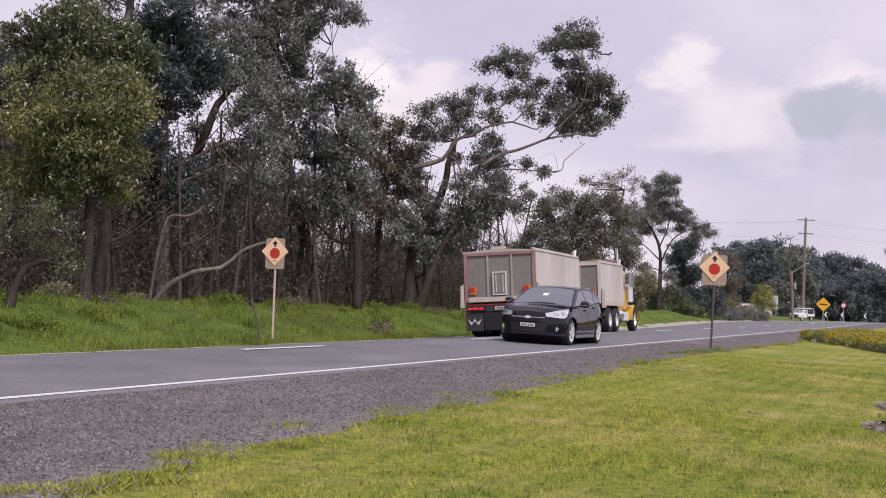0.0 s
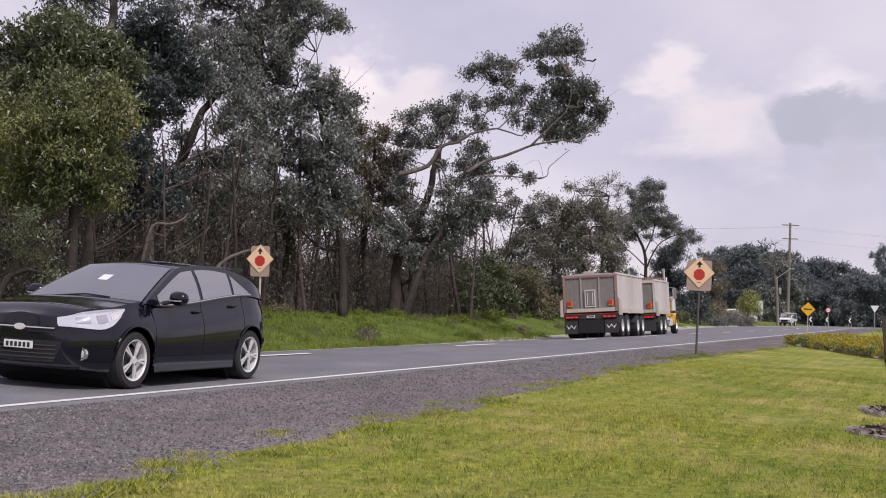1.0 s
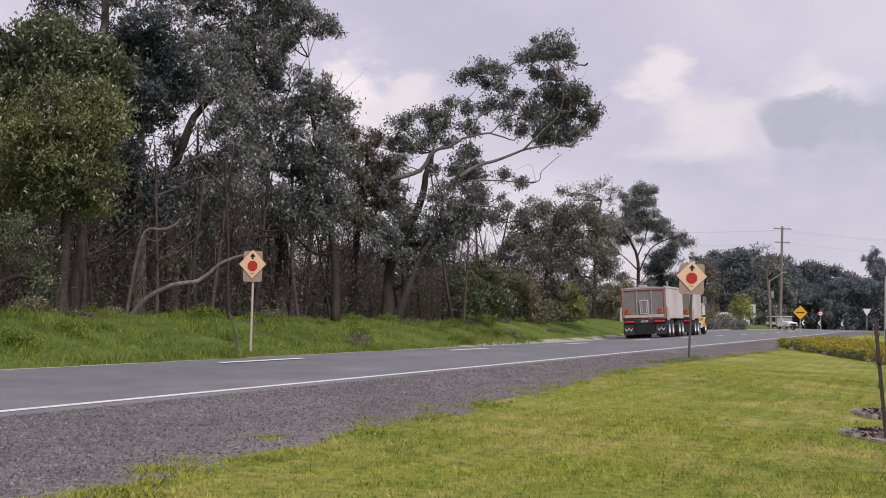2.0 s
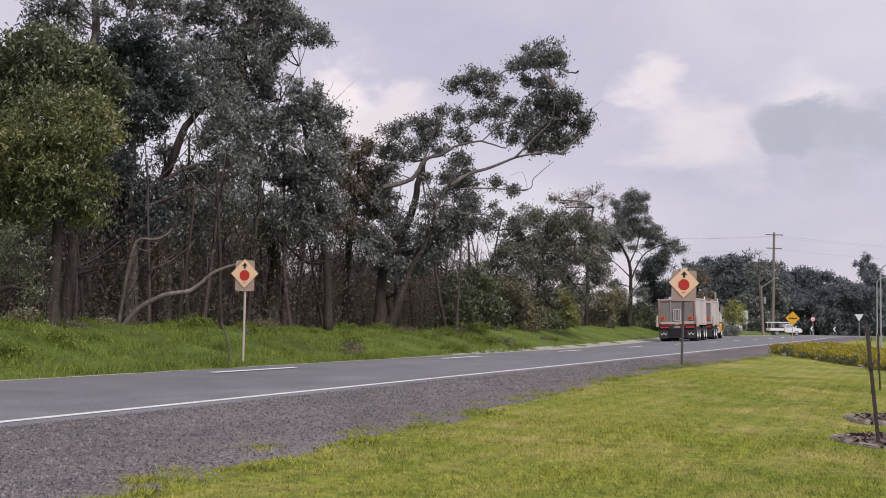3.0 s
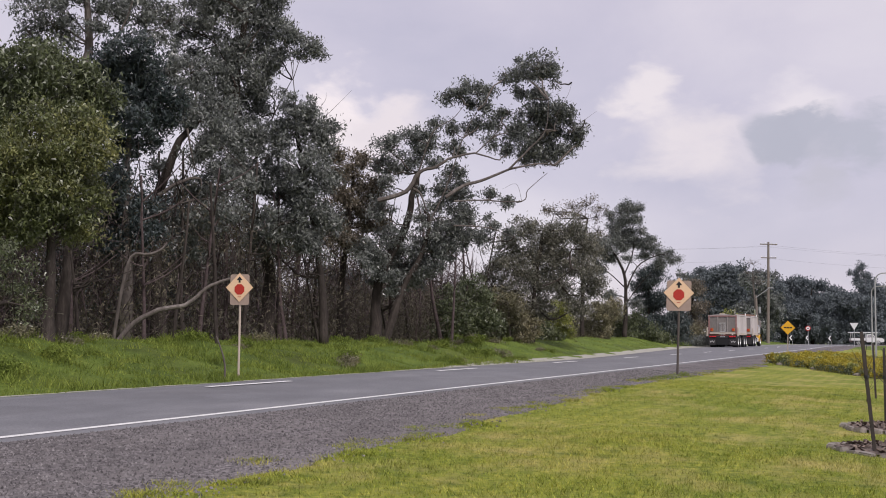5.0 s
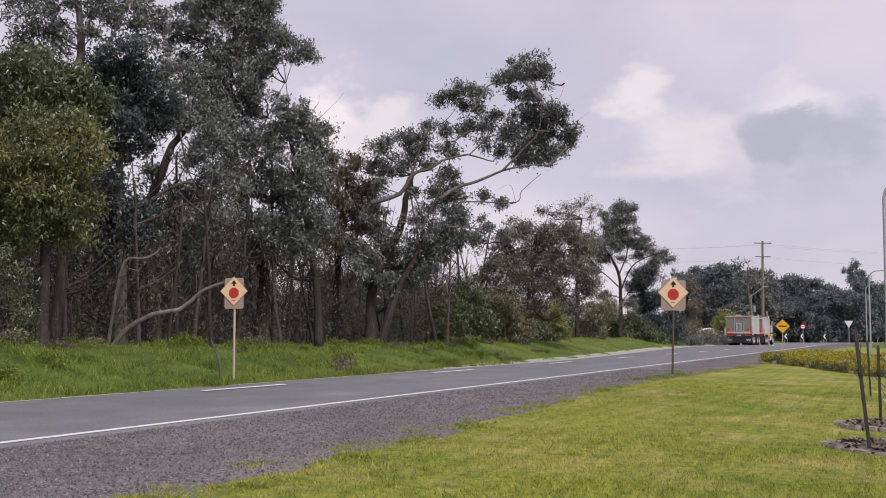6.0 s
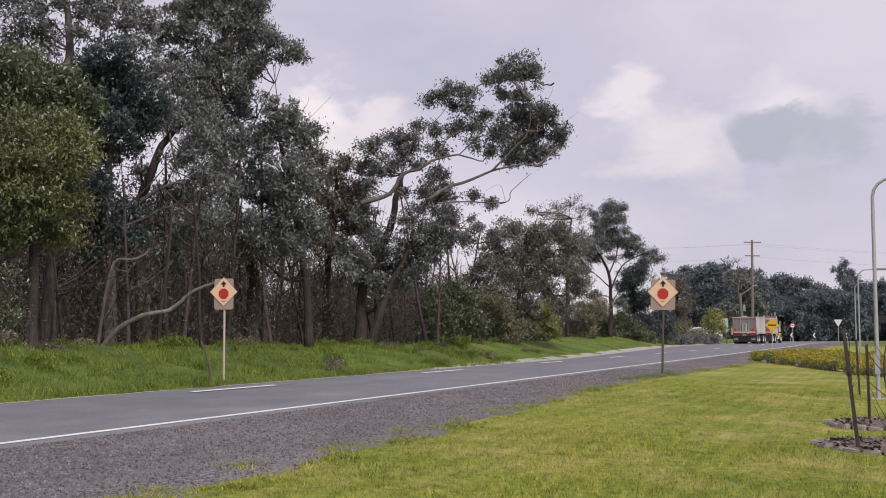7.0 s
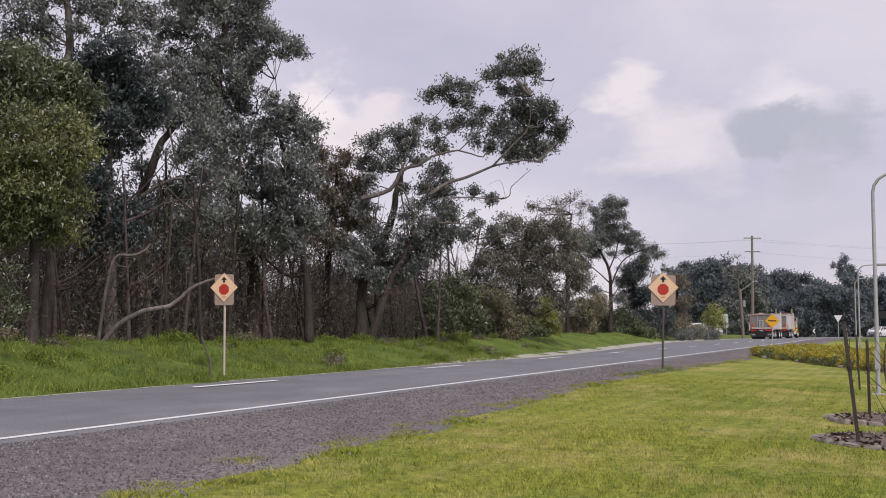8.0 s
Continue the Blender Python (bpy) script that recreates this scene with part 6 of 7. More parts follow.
def car_side(y, q):
    """A point of the flank: q runs from the sill to the shoulder."""
    w, b, t = car_width(y), car_bottom(y), car_top(y)
    z = b + (t - b) * q
    u = (z - 0.2) / (t - 0.2)
    x = w * (0.945 + 0.055 * math.sin(math.pi * min(1, u * 1.15)) - 0.05 * max(0, u - 0.72) / 0.28)
    if 0.80 < u < 0.86:
        x += 0.006
    return x, y, z


def car_roof(y):
    """The roof line: screen, roof and hatch in one sweep."""
    if y > 1.50:
        u = (y - 1.50) / 0.98
        return 1.430 + (0.975 - 1.430) * (0.82 * u + 0.18 * u * u)
    if y < 0.0:
        u = -y / 0.62
        return 1.372 - 0.34 * (0.60 * u + 0.40 * u * u)
    u = y / 1.50
    return 1.372 + 0.058 * u + 0.32 * u * (1 - u)


def glass_x(y, z):
    b = car_top(y)
    f = (z - b) / 0.5
    return car_width(y) * 0.925 - 0.25 * f + 0.03 * math.sin(math.pi * min(max(f, 0), 1))


def hatchback(label, coat, lit, detail=True):
    """A five-door hatchback; forward is +y, the origin lies on the ground under the rear axle."""
    car = thing("hatchback_car", pose(0, 0, 0), label, "car")
    ys = lines((TAIL, -0.45, 10), (-0.45, 0.45, 36), (0.45, 2.2, 22), (2.2, 3.1, 36), (3.1, 3.4, 8), (3.4, NOSE, 10))
    b = Build()
    for side in (1, -1):
        b.grid([[(side * p[0], p[1], p[2]) for p in (car_side(y, q / 9) for q in range(10))] for y in ys])
        rows = []
        for y in ys:
            x, _, z = car_side(y, 1.0)
            rows.append([(side * x * (1 - k / 6), y, z + 0.035 * math.sin(math.pi / 2 * k / 6) * (1 if y > 2.0 else 0.3)) for k in range(7)])
        b.grid(rows)
    for end, bulge in ((NOSE, 0.012), (TAIL, -0.03)):
        rows = []
        for q in range(10):
            x, y, z = car_side(end, q / 9)
            rows.append([(x * k / 8, y + bulge * (1 - (k / 8) ** 2) * math.sin(math.pi * (0.15 + 0.7 * q / 9)), z + (0.035 if end > 0 else 0.01) * (q == 9) * math.cos(math.pi / 2 * abs(k / 8))) for k in range(-8, 9)])
        b.grid(rows)
    b.box(-0.60, 0.60, -0.75, 3.35, 0.22, 0.30)
    part("body", b, coat, car, smooth=50)
    for c in (0.0, AXLE_F):
        part("wheel_well", Build().spin([(-0.70, 0.0), (-0.70, 0.40), (0.70, 0.40), (0.70, 0.0)], 20, "x", (0, c, WHEEL_R + 0.03)), TRIM, car)
    # cabin
    ys = lines((-0.64, 0.0, 12), (0.0, 1.50, 20), (1.50, 2.50, 18))
    b = Build()
    for side in (1, -1):
        rows = []
        for y in ys:
            t, r = car_top(y) - 0.01, max(car_roof(y), car_top(y) - 0.005)
            row = [(side * glass_x(y, t + (r - 0.02 - t) * k / 5), y, t + (r - 0.02 - t) * k / 5) for k in range(6)]
            xt = row[-1][0]
            row += [(xt * (1 - k / 5), y, r - 0.02 + 0.035 * math.sin(math.pi / 2 * k / 5)) for k in range(1, 6)]
            rows.append(row)
        b.grid(rows)
    part("cabin", b, coat, car, smooth=50)

    def screen(name, y0, y1, mat, inset, lab=""):
        rows = []
        for k in range(11):
            y = y0 + (y1 - y0) * k / 10
            r = car_roof(y)
            xt = glass_x(y, r - 0.02) - inset
            up = 0.010
            rows.append([(xt * j / 6, y + (0.006 if y0 > 0 else -0.008), r - 0.02 + 0.035 * math.sin(math.pi / 2 * (1 - abs(j / 6) * xt / (xt + inset))) + up) for j in range(-6, 7)])
        return part(name, Build().grid(rows), mat, car, lab, smooth=True)
    screen("windscreen", 1.56, 2.44, SCREEN, 0.06)
    screen("rear_window", -0.56, -0.12, GLASS, 0.12)
    for side in (1, -1):
        for y0, y1 in ((1.24, 2.16), (0.47, 1.17), (0.0, 0.41)):
            rows = []
            for k in range(17):
                y = y0 + (y1 - y0) * k / 16
                lo, hi = car_top(y) + 0.025, car_roof(y) - 0.075
                hi = max(hi if y > 0.44 else lo + (hi - lo) * (y / 0.44) ** 0.8, lo + 0.004)
                rows.append([(side * (glass_x(y, lo + (hi - lo) * j / 4) + 0.006), y, lo + (hi - lo) * j / 4) for j in range(5)])
            part("side_window", Build().grid(rows), GLASS, car, smooth=True)
        line = [(side * (glass_x(y, car_top(y) + 0.01) + 0.012), y, car_top(y) + 0.012) for y in lines((2.16, 0.0, 18))]
        part("window_strip", Build().tube(line, [0.011] * len(line), 6), CHROME, car, "bright strip below the windows", smooth=True)
        shell = Build().spin([(-0.115, 0.0), (-0.112, 0.035), (-0.09, 0.065), (-0.04, 0.082), (0.04, 0.085), (0.09, 0.07), (0.115, 0.04), (0.12, 0.0)], 18, "x")
        mirror = part("mirror", shell, coat, car, smooth=60, at=pose(side * 1.02, 2.02, 1.045, -12, 0, side * 6))
        part("mirror_lamp", Build().tube([(-0.085, 0.066, -0.012), (0.0, 0.088, -0.012), (0.085, 0.074, -0.012)], [0.009] * 3, 5), LAMP_CLEAR, mirror)
        part("mirror_arm", Build().tube([(side * 0.80, 2.08, 0.97), (side * 0.96, 2.03, 1.01)], [0.03, 0.025], 6), TRIM, car)
        for y in (1.32, 0.46):
            x, _, z = car_side(y, 0.86)
            part("door_handle", Build().tube([(side * (x + 0.01), y - 0.09, z), (side * (x + 0.032), y - 0.05, z), (side * (x + 0.032), y + 0.06, z), (side * (x + 0.01), y + 0.10, z)], [0.012, 0.016, 0.016, 0.012], 6), coat, car, smooth=True)
        for y in (2.20, 1.20, 0.20):
            seam = [car_side(y + (0.12 * q / 9 if y > 1.5 else (-0.22 * (1 - q / 9) ** 2 * 0 if y > 0 else -0.0)), q / 9) for q in range(1 if y > 0 else 4, 10)]
            part("door_gap", Build().tube([(side * (p[0] + 0.0005), p[1], p[2]) for p in seam], [0.004] * len(seam), 4), TRIM, car)
        skirt = Build().grid([[(side * (car_side(y, 0)[0] + d), y, z) for d, z in ((0.0, 0.27), (0.022, 0.24), (0.024, 0.17), (-0.08, 0.16))] for y in lines((0.42, 2.24, 10))])
        part("side_skirt", skirt, coat, car, smooth=40)
        for c in (0.0, AXLE_F):
            lip = [(side * (car_side(c + 0.39 * math.cos(a), 0)[0] + 0.008), c + 0.39 * math.cos(a), WHEEL_R + 0.39 * math.sin(a)) for a in lines((0.1, math.pi - 0.1, 18))]
            part("arch_lip", Build().tube(lip, [0.013] * len(lip), 5), coat, car, smooth=True)
        # head and tail lamps follow the flank
        def lamp_patch(u0, u1, f0, f1, out, count):
            rows = []
            for k in range(count + 1):
                u = u0 + (u1 - u0) * k / count
                y = 2.82 + 0.665 * u
                low, high = 0.885 - 0.215 * math.sin(math.pi / 2 * min(1, u / 0.6)) + 0.02 * ease((u - 0.62) / 0.38), 0.905 - 0.02 * u - 0.075 * u ** 3
                row = []
                for j in range(5):
                    z = low + (high - low) * (f0 + (f1 - f0) * j / 4)
                    z = min(z, car_top(y) - 0.012)
                    q = (z - car_bottom(y)) / (car_top(y) - car_bottom(y))
                    row.append((side * (car_side(y, q)[0] + out), y + out, z + 0.003))
                rows.append(row)
            return Build().grid(rows)
        lamp = part("headlamp", lamp_patch(0, 1, 0, 1, 0.012, 14), LAMP_CLEAR, car, "clear swept-back headlamp", smooth=True)
        for u0, u1 in ((0.42, 0.60), (0.70, 0.86)):
            part("lamp_reflector", lamp_patch(u0, u1, 0.30, 0.72, 0.016, 4), LAMP_INNER, lamp, smooth=True)
        part("lamp_rim", lamp_patch(0.05, 0.98, 0.88, 1.0, 0.015, 12), CHROME, lamp, smooth=True)
        part("indicator_lens", lamp_patch(0.10, 0.34, 0.25, 0.75, 0.015, 4), ALLOY, lamp, smooth=True)
        rows = []
        for k in range(9):
            y = TAIL + 0.03 + 0.40 * k / 8
            lo = 0.66 + 0.22 * k / 8
            rows.append([(side * (car_side(y, q)[0] + 0.010), y - 0.010, car_side(y, q)[2]) for q in (lo + (0.97 - lo) * j / 4 for j in range(5))])
        part("tail_lamp", Build().grid(rows), RED_LENS if lit else RED_DULL, car, "red tail lamp wrapping round the corner", smooth=True)
        fog = part("fog_lamp", Build().spin([(-0.03, 0.0), (0.04, 0.0), (0.035, 0.05), (-0.03, 0.055)], 16, "y", (side * 0.66, nose_y(0.66) - 0.035, 0.40)), LAMP_CLEAR, car)
        part("fog_ring", Build().spin([(0.0, 0.058), (0.036, 0.058), (0.036, 0.074), (0.0, 0.078)], 16, "y", (side * 0.66, nose_y(0.66) - 0.035, 0.40)), CHROME, fog)

    def front(outline, lift, mat, name, lab="", back=0.05):
        """A plate that follows the bowed nose; outline of (x, z)."""
        b = Build()
        ring = [(x, nose_y(x) + 0.012 + lift, z) for x, z in outline]
        n = len(ring)
        b.v += ring + [(x, y - back, z) for x, y, z in ring]
        b.f += [tuple(range(n))] + [(i, (i + 1) % n, n + (i + 1) % n, n + i) for i in range(n)]
        return part(name, b, mat, car, lab)

    def bow(x0, x1, z, n=8):
        return [(x0 + (x1 - x0) * k / n, z) for k in range(n + 1)]
    front(bow(-0.50, 0.50, 0.615) + bow(0.55, -0.55, 0.69), -0.002, TRIM, "upper_grille")
    part("grille_bar", Build().tube([(x, nose_y(x) + 0.018, 0.665) for x in lines((-0.42, 0.42, 12))], [0.012] * 13, 6), CHROME, car, "thin bright grille bar", smooth=True)
    part("badge", Build().prism([(0.075 * math.cos(a), 0.665 + 0.036 * math.sin(a)) for a in lines((0, 6.0, 20))], NOSE + 0.030, NOSE + 0.050), ALLOY, car, bevel=0.004)
    low = front(bow(-0.42, 0.42, 0.30) + bow(0.50, -0.50, 0.53), 0.000, TRIM, "lower_grille")
    for z in (0.34, 0.385, 0.43, 0.475):
        part("grille_slat", Build().tube([(x, nose_y(x) + 0.016, z) for x in lines((-0.44, 0.44, 8))], [0.008] * 9, 5), CHASSIS, low)
    part("front_splitter", Build().tube([(x, nose_y(x) - 0.01, 0.265) for x in lines((-0.66, 0.66, 12))], [0.022] * 13, 6), coat, car, smooth=True)
    plate = part("number_plate", Build().box(-0.19, 0.19, NOSE + 0.034, NOSE + 0.052, 0.43, 0.515), PLATE, car, bevel=0.004)
    for k in range(6):
        x = -0.14 + 0.056 * k
        part("plate_bar", Build().box(x - 0.017, x + 0.017, NOSE + 0.0525, NOSE + 0.055, 0.447, 0.497), BLACK, plate)
    part("rear_plate", Build().box(-0.19, 0.19, TAIL - 0.055, TAIL - 0.034, 0.62, 0.70), PLATE, car)
    part("roof_spoiler", Build().prism([(0.12, 1.425), (-0.16, 1.475), (-0.27, 1.470), (-0.26, 1.43), (-0.10, 1.38), (0.10, 1.385)], -0.57, 0.57, "x"), coat, car, bevel=0.012, smooth=40)
    part("rear_bumper", Build().tube([(x, TAIL + 0.02 + 0.20 * (abs(x) / 0.75) ** 3, 0.50) for x in lines((-0.72, 0.72, 12))], [0.07] * 13, 8), coat, car, smooth=True)
    part("wiper", Build().tube([(0.45, 2.47, 1.005), (0.0, 2.43, 1.045), (-0.35, 2.45, 1.025)], [0.01] * 3, 4), TRIM, car)
    if detail:
        card = [[(x, y, car_roof(y) + 0.030) for x in (-0.02, 0.05, 0.12)] for y in (1.92, 1.99, 2.06)]
        part("windscreen_card", Build().grid(card), PLATE, car, "white card on the windscreen")
        seat = Build()
        for x in (-0.38, 0.38):
            seat.box(x - 0.22, x + 0.22, 0.75, 0.90, 0.75, 1.22)
        part("seats", seat, TRIM, car, bevel=0.04)
    wheels = [wheel(car, sx * 0.775, y, WHEEL_R, 0.225, sx, "alloy") for y in (0.0, AXLE_F) for sx in (-1, 1)]
    return car, wheels


def tipper(body_len, holder, post, roll, ribs=2, z0=1.18, z1=2.80, w=1.25):
    """The load body of a tipper, with its gate at y = 0."""
    side = Build().box(w - 0.05, w, 0.05, body_len, z0, z1).box(-w, -w + 0.05, 0.05, body_len, z0, z1).box(-w + 0.06, w - 0.06, body_len - 0.05, body_len, z0, z1)
    body = part("load_body", side, ALU_SIDE, holder, "dusty plain aluminium tipper sides")
    part("floor_pan", Build().box(-w + 0.06, w - 0.06, 0.06, body_len - 0.06, z0, z0 + 0.08), ALU_SHADE_DIRT, body)
    for sx in (-1, 1):
        part("top_rail", Build().box(sx * w - 0.05, sx * w + 0.03, 0.0, body_len, z1 + 0.002, z1 + 0.07), ALU_SIDE, body, bevel=0.01)
        part("bottom_rail", Build().box(min(sx * (w - 0.02), sx * (w + 0.035)), max(sx * (w - 0.02), sx * (w + 0.035)), 0.05, body_len, z0 - 0.10, z0 + 0.10), CREAM, body, bevel=0.012)
        part("corner_post", Build().box(sx * w - 0.06, sx * w + 0.025, body_len - 0.09, body_len + 0.02, z0, z1), ALU_SIDE, body, bevel=0.008)
    gate = part("tailgate", Build().box(-w + 0.03, w - 0.03, 0.0, 0.045, z0 + 0.06, z1 - 0.02), ALU_SHADE_DIRT, holder, "dull grey ribbed tailgate")
    for x in [-w + 0.06, w - 0.06] + [(-0.42, 0.42)[k] for k in range(ribs)]:
        outer = abs(x) > 0.8
        part("gate_post", Build().box(x - (0.06 if outer else 0.035), x + (0.06 if outer else 0.035), -0.05, -0.002, z0 - 0.02, z1 + 0.02), post if outer else ALU_RIB, gate, bevel=0.008)
    part("gate_top_bar", Build().box(-w + 0.13, w - 0.13, -0.055, -0.002, z1 - 0.09, z1 + 0.02), post, gate, "dusty top bar of the tailgate", bevel=0.01)
    part("gate_sill", Build().box(-w + 0.13, w - 0.13, -0.055, -0.002, z0 - 0.02, z0 + 0.15), CREAM, gate, bevel=0.01)
    rows = [[(x, y, z1 + 0.05 + 0.09 * (1 - abs(x) / w) + 0.012 * math.sin(y * 5.0) + 0.02 * math.sin(y * 2.3 + x * 3)) for x in (-w, -w * 0.5, 0, w * 0.5, w)] for y in lines((0.02, body_len, 12))]
    part("tarp", Build().grid(rows), TARP, holder, "grey load tarp rolled over the top", smooth=60)
    for y in (0.015, body_len - 0.02):
        part("tarp_end", Build().prism([(-w, z1), (w, z1), (w, z1 + 0.05), (w * 0.5, z1 + 0.095), (0, z1 + 0.138), (-w * 0.5, z1 + 0.095), (-w, z1 + 0.05)], y - 0.01, y), TARP, holder)
    part("tarp_roll", Build().tube([(w * 0.92, 0.0, z1 + 0.09), (w * 0.92, body_len, z1 + 0.09)], [0.035, 0.035], 8), TARP, holder)
    if roll:
        heap = Build()
        rng = np.random.default_rng(6)
        for k in range(9):
            y = body_len - 1.9 + 0.21 * k
            heap.tube(bent((-w * 0.8, y, z1 + 0.10), (w * 0.85, y + 0.1, z1 + 0.12 + 0.10 * rng.random()), rng, 0.06), [0.045 + 0.04 * rng.random()] * 6, 6)
        part("tarp_folds", heap, RUST_CLOTH, holder, "bunched red-brown load cover", smooth=True)
    part("tarp_box", Build().box(-0.28, 0.18, 0.0, 0.25, z1 + 0.08, z1 + 0.21), CREAM, holder, bevel=0.02)
    part("tarp_stay", Build().tube([(w - 0.05, body_len - 0.25, z1 + 0.05), (w - 0.05, body_len - 0.2, z1 + 0.3)], [0.03, 0.05], 6), SIGN_WHITE, holder)
    return gate


def rear_dress(holder, gate, mud, z0=1.18):
    """Grain door, amber panels, lamps and flaps."""
    door = part("grain_door", Build().box(-0.195, 0.195, -0.075, -0.002, z0 + 0.25, z0 + 0.93), ALU_SHADE_DIRT, gate, bevel=0.006)
    frame_b = Build()
    for x0, x1, za, zb in ((-0.24, -0.2, 0.2, 0.98), (0.2, 0.24, 0.2, 0.98), (-0.199, 0.199, 0.2, 0.24), (-0.199, 0.199, 0.94, 0.98)):
        frame_b.box(x0, x1, -0.085, -0.002, z0 + za, z0 + zb)
    part("door_frame", frame_b, ALLOY, door, "bright door frame")
    for x in (-0.12, 0.12):
        part("door_rod", Build().tube([(x, -0.085, z0 + 0.3), (x, -0.085, z0 + 0.86)], [0.016, 0.016], 6), ALLOY, door)
    for sx in (-1, 1):
        part("amber_panel", Build().box(sx * 0.94 - 0.12, sx * 0.94 + 0.13, -0.075, -0.048, z0 + 0.24, z0 + 0.50), AMBER, gate, "orange marker panel", bevel=0.006)
        part("warning_plate", Build().box(sx * 0.94 - 0.11, sx * 0.94 + 0.06, -0.082, -0.0755, z0 + 0.30, z0 + 0.48), SIGN_RED, gate)
        part("corner_guard", Build().prism([(sx * 1.27, 0.98), (sx * 1.42, 0.98), (sx * 1.40, z0 + 0.52), (sx * 1.29, z0 + 0.62)], -0.04, 0.12), CREAM, holder, bevel=0.01)
        lamp = part("tail_lamp", Build().box(sx * 0.86 - 0.33, sx * 0.86 + 0.33, -0.10, -0.04, 0.87, 1.02), TRIM, holder, bevel=0.01)
        for dx in (-0.2, 0.0, 0.2):
            part("brake_light", Build().box(sx * 0.86 + dx - 0.085, sx * 0.86 + dx + 0.085, -0.112, -0.1005, 0.905, 0.985), RED_LENS, lamp, bevel=0.01)
        flap = part("mud_flap", Build().box(sx * 0.92 - 0.31, sx * 0.92 + 0.31, -0.03, -0.015, 0.20, 0.82), CHASSIS, holder, "black mud flap", bevel=0.004)
        if mud:
            c = sx * 0.92
            zig = [(-0.24, 0.60), (-0.13, 0.40), (0.0, 0.54), (0.13, 0.40), (0.24, 0.60)]
            part("flap_emblem", Build().prism([(c + x, z) for x, z in zig] + [(c + x * 0.72, z + 0.075) for x, z in reversed(zig[1:-1])], -0.036, -0.0305), ALLOY, flap, "bright zigzag emblem")
    part("rear_beam", Build().box(-1.2, 1.2, -0.035, 0.1, 0.84, 1.06), CHASSIS, holder, bevel=0.01)
    part("valance", Build().box(-0.58, 0.58, -0.03, -0.012, 0.22, 0.82), TRIM, holder, "black rubber valance")
    plate = part("number_plate", Build().box(-0.19, 0.19, -0.05, -0.04, 0.90, 1.0), PLATE, holder)
    for k in range(6):
        part("plate_bar", Build().box(-0.14 + 0.05 * k, -0.105 + 0.05 * k, -0.056, -0.051, 0.925, 0.98), BLACK, plate)
    part("reflector_strip", Build().box(-1.2, 1.2, -0.045, -0.036, 1.062, 1.085), SIGN_RED, holder)


def running_gear(holder, y0, y1, axles, steer=()):
    wheels = []
    for x in (-0.43, 0.43):
        part("chassis_rail", Build().box(x - 0.06, x + 0.06, y0, y1, 0.78, 1.06), CHASSIS, holder, bevel=0.008)
    for y in axles:
        part("axle", Build().tube([(-1.05, y, 0.5), (1.05, y, 0.5)], [0.075, 0.075], 10), CHASSIS, holder, smooth=True)
        for sx in (-1, 1):
            single = y in steer
            wheels.append(wheel(holder, sx * (1.06 if single else 0.98), y, 0.505, 0.30 if single else 0.54, sx, "truck"))
            part("spring", Build().box(sx * 0.55 - 0.05, sx * 0.55 + 0.05, y - 0.5, y + 0.5, 0.55, 0.66), CHASSIS, holder)
            if not single:
                arc = Build().grid([[(sx * x, y + 0.58 * math.cos(a), 0.505 + 0.585 * math.sin(a)) for x in (0.70, 1.24)] for a in lines((0.25, math.pi - 0.25, 12))])
                part("mudguard", arc, CHASSIS, holder, smooth=True)
    return wheels


def dog_trailer():
    t = thing("dog_trailer", pose(0, 0, 0), "grey tipping dog trailer with a maroon-framed tailgate", "trailer")
    gate = tipper(5.95, t, MAROON, False)
    rear_dress(t, gate, True)
    wheels = running_gear(t, 0.1, 5.8, (0.90, 2.15, 4.60, 5.85))
    part("drawbar", Build().tube([(-0.4, 5.8, 0.8), (0, 8.9, 0.72)], [0.07, 0.06], 8).tube([(0.4, 5.8, 0.8), (0, 8.9, 0.72)], [0.07, 0.06], 8), CHASSIS, t)
    part("turntable", Build().spin([(0.98, 0.0), (0.98, 0.55), (1.06, 0.55), (1.06, 0.0)], 20, "z", (0, 5.2, 0)), CHASSIS, t)
    for sx in (-1, 1):
        part("side_marker", Build().box(sx * 1.285 - 0.008, sx * 1.285 + 0.008, 2.9, 3.02, 1.11, 1.16), AMBER, t)
    return t, wheels


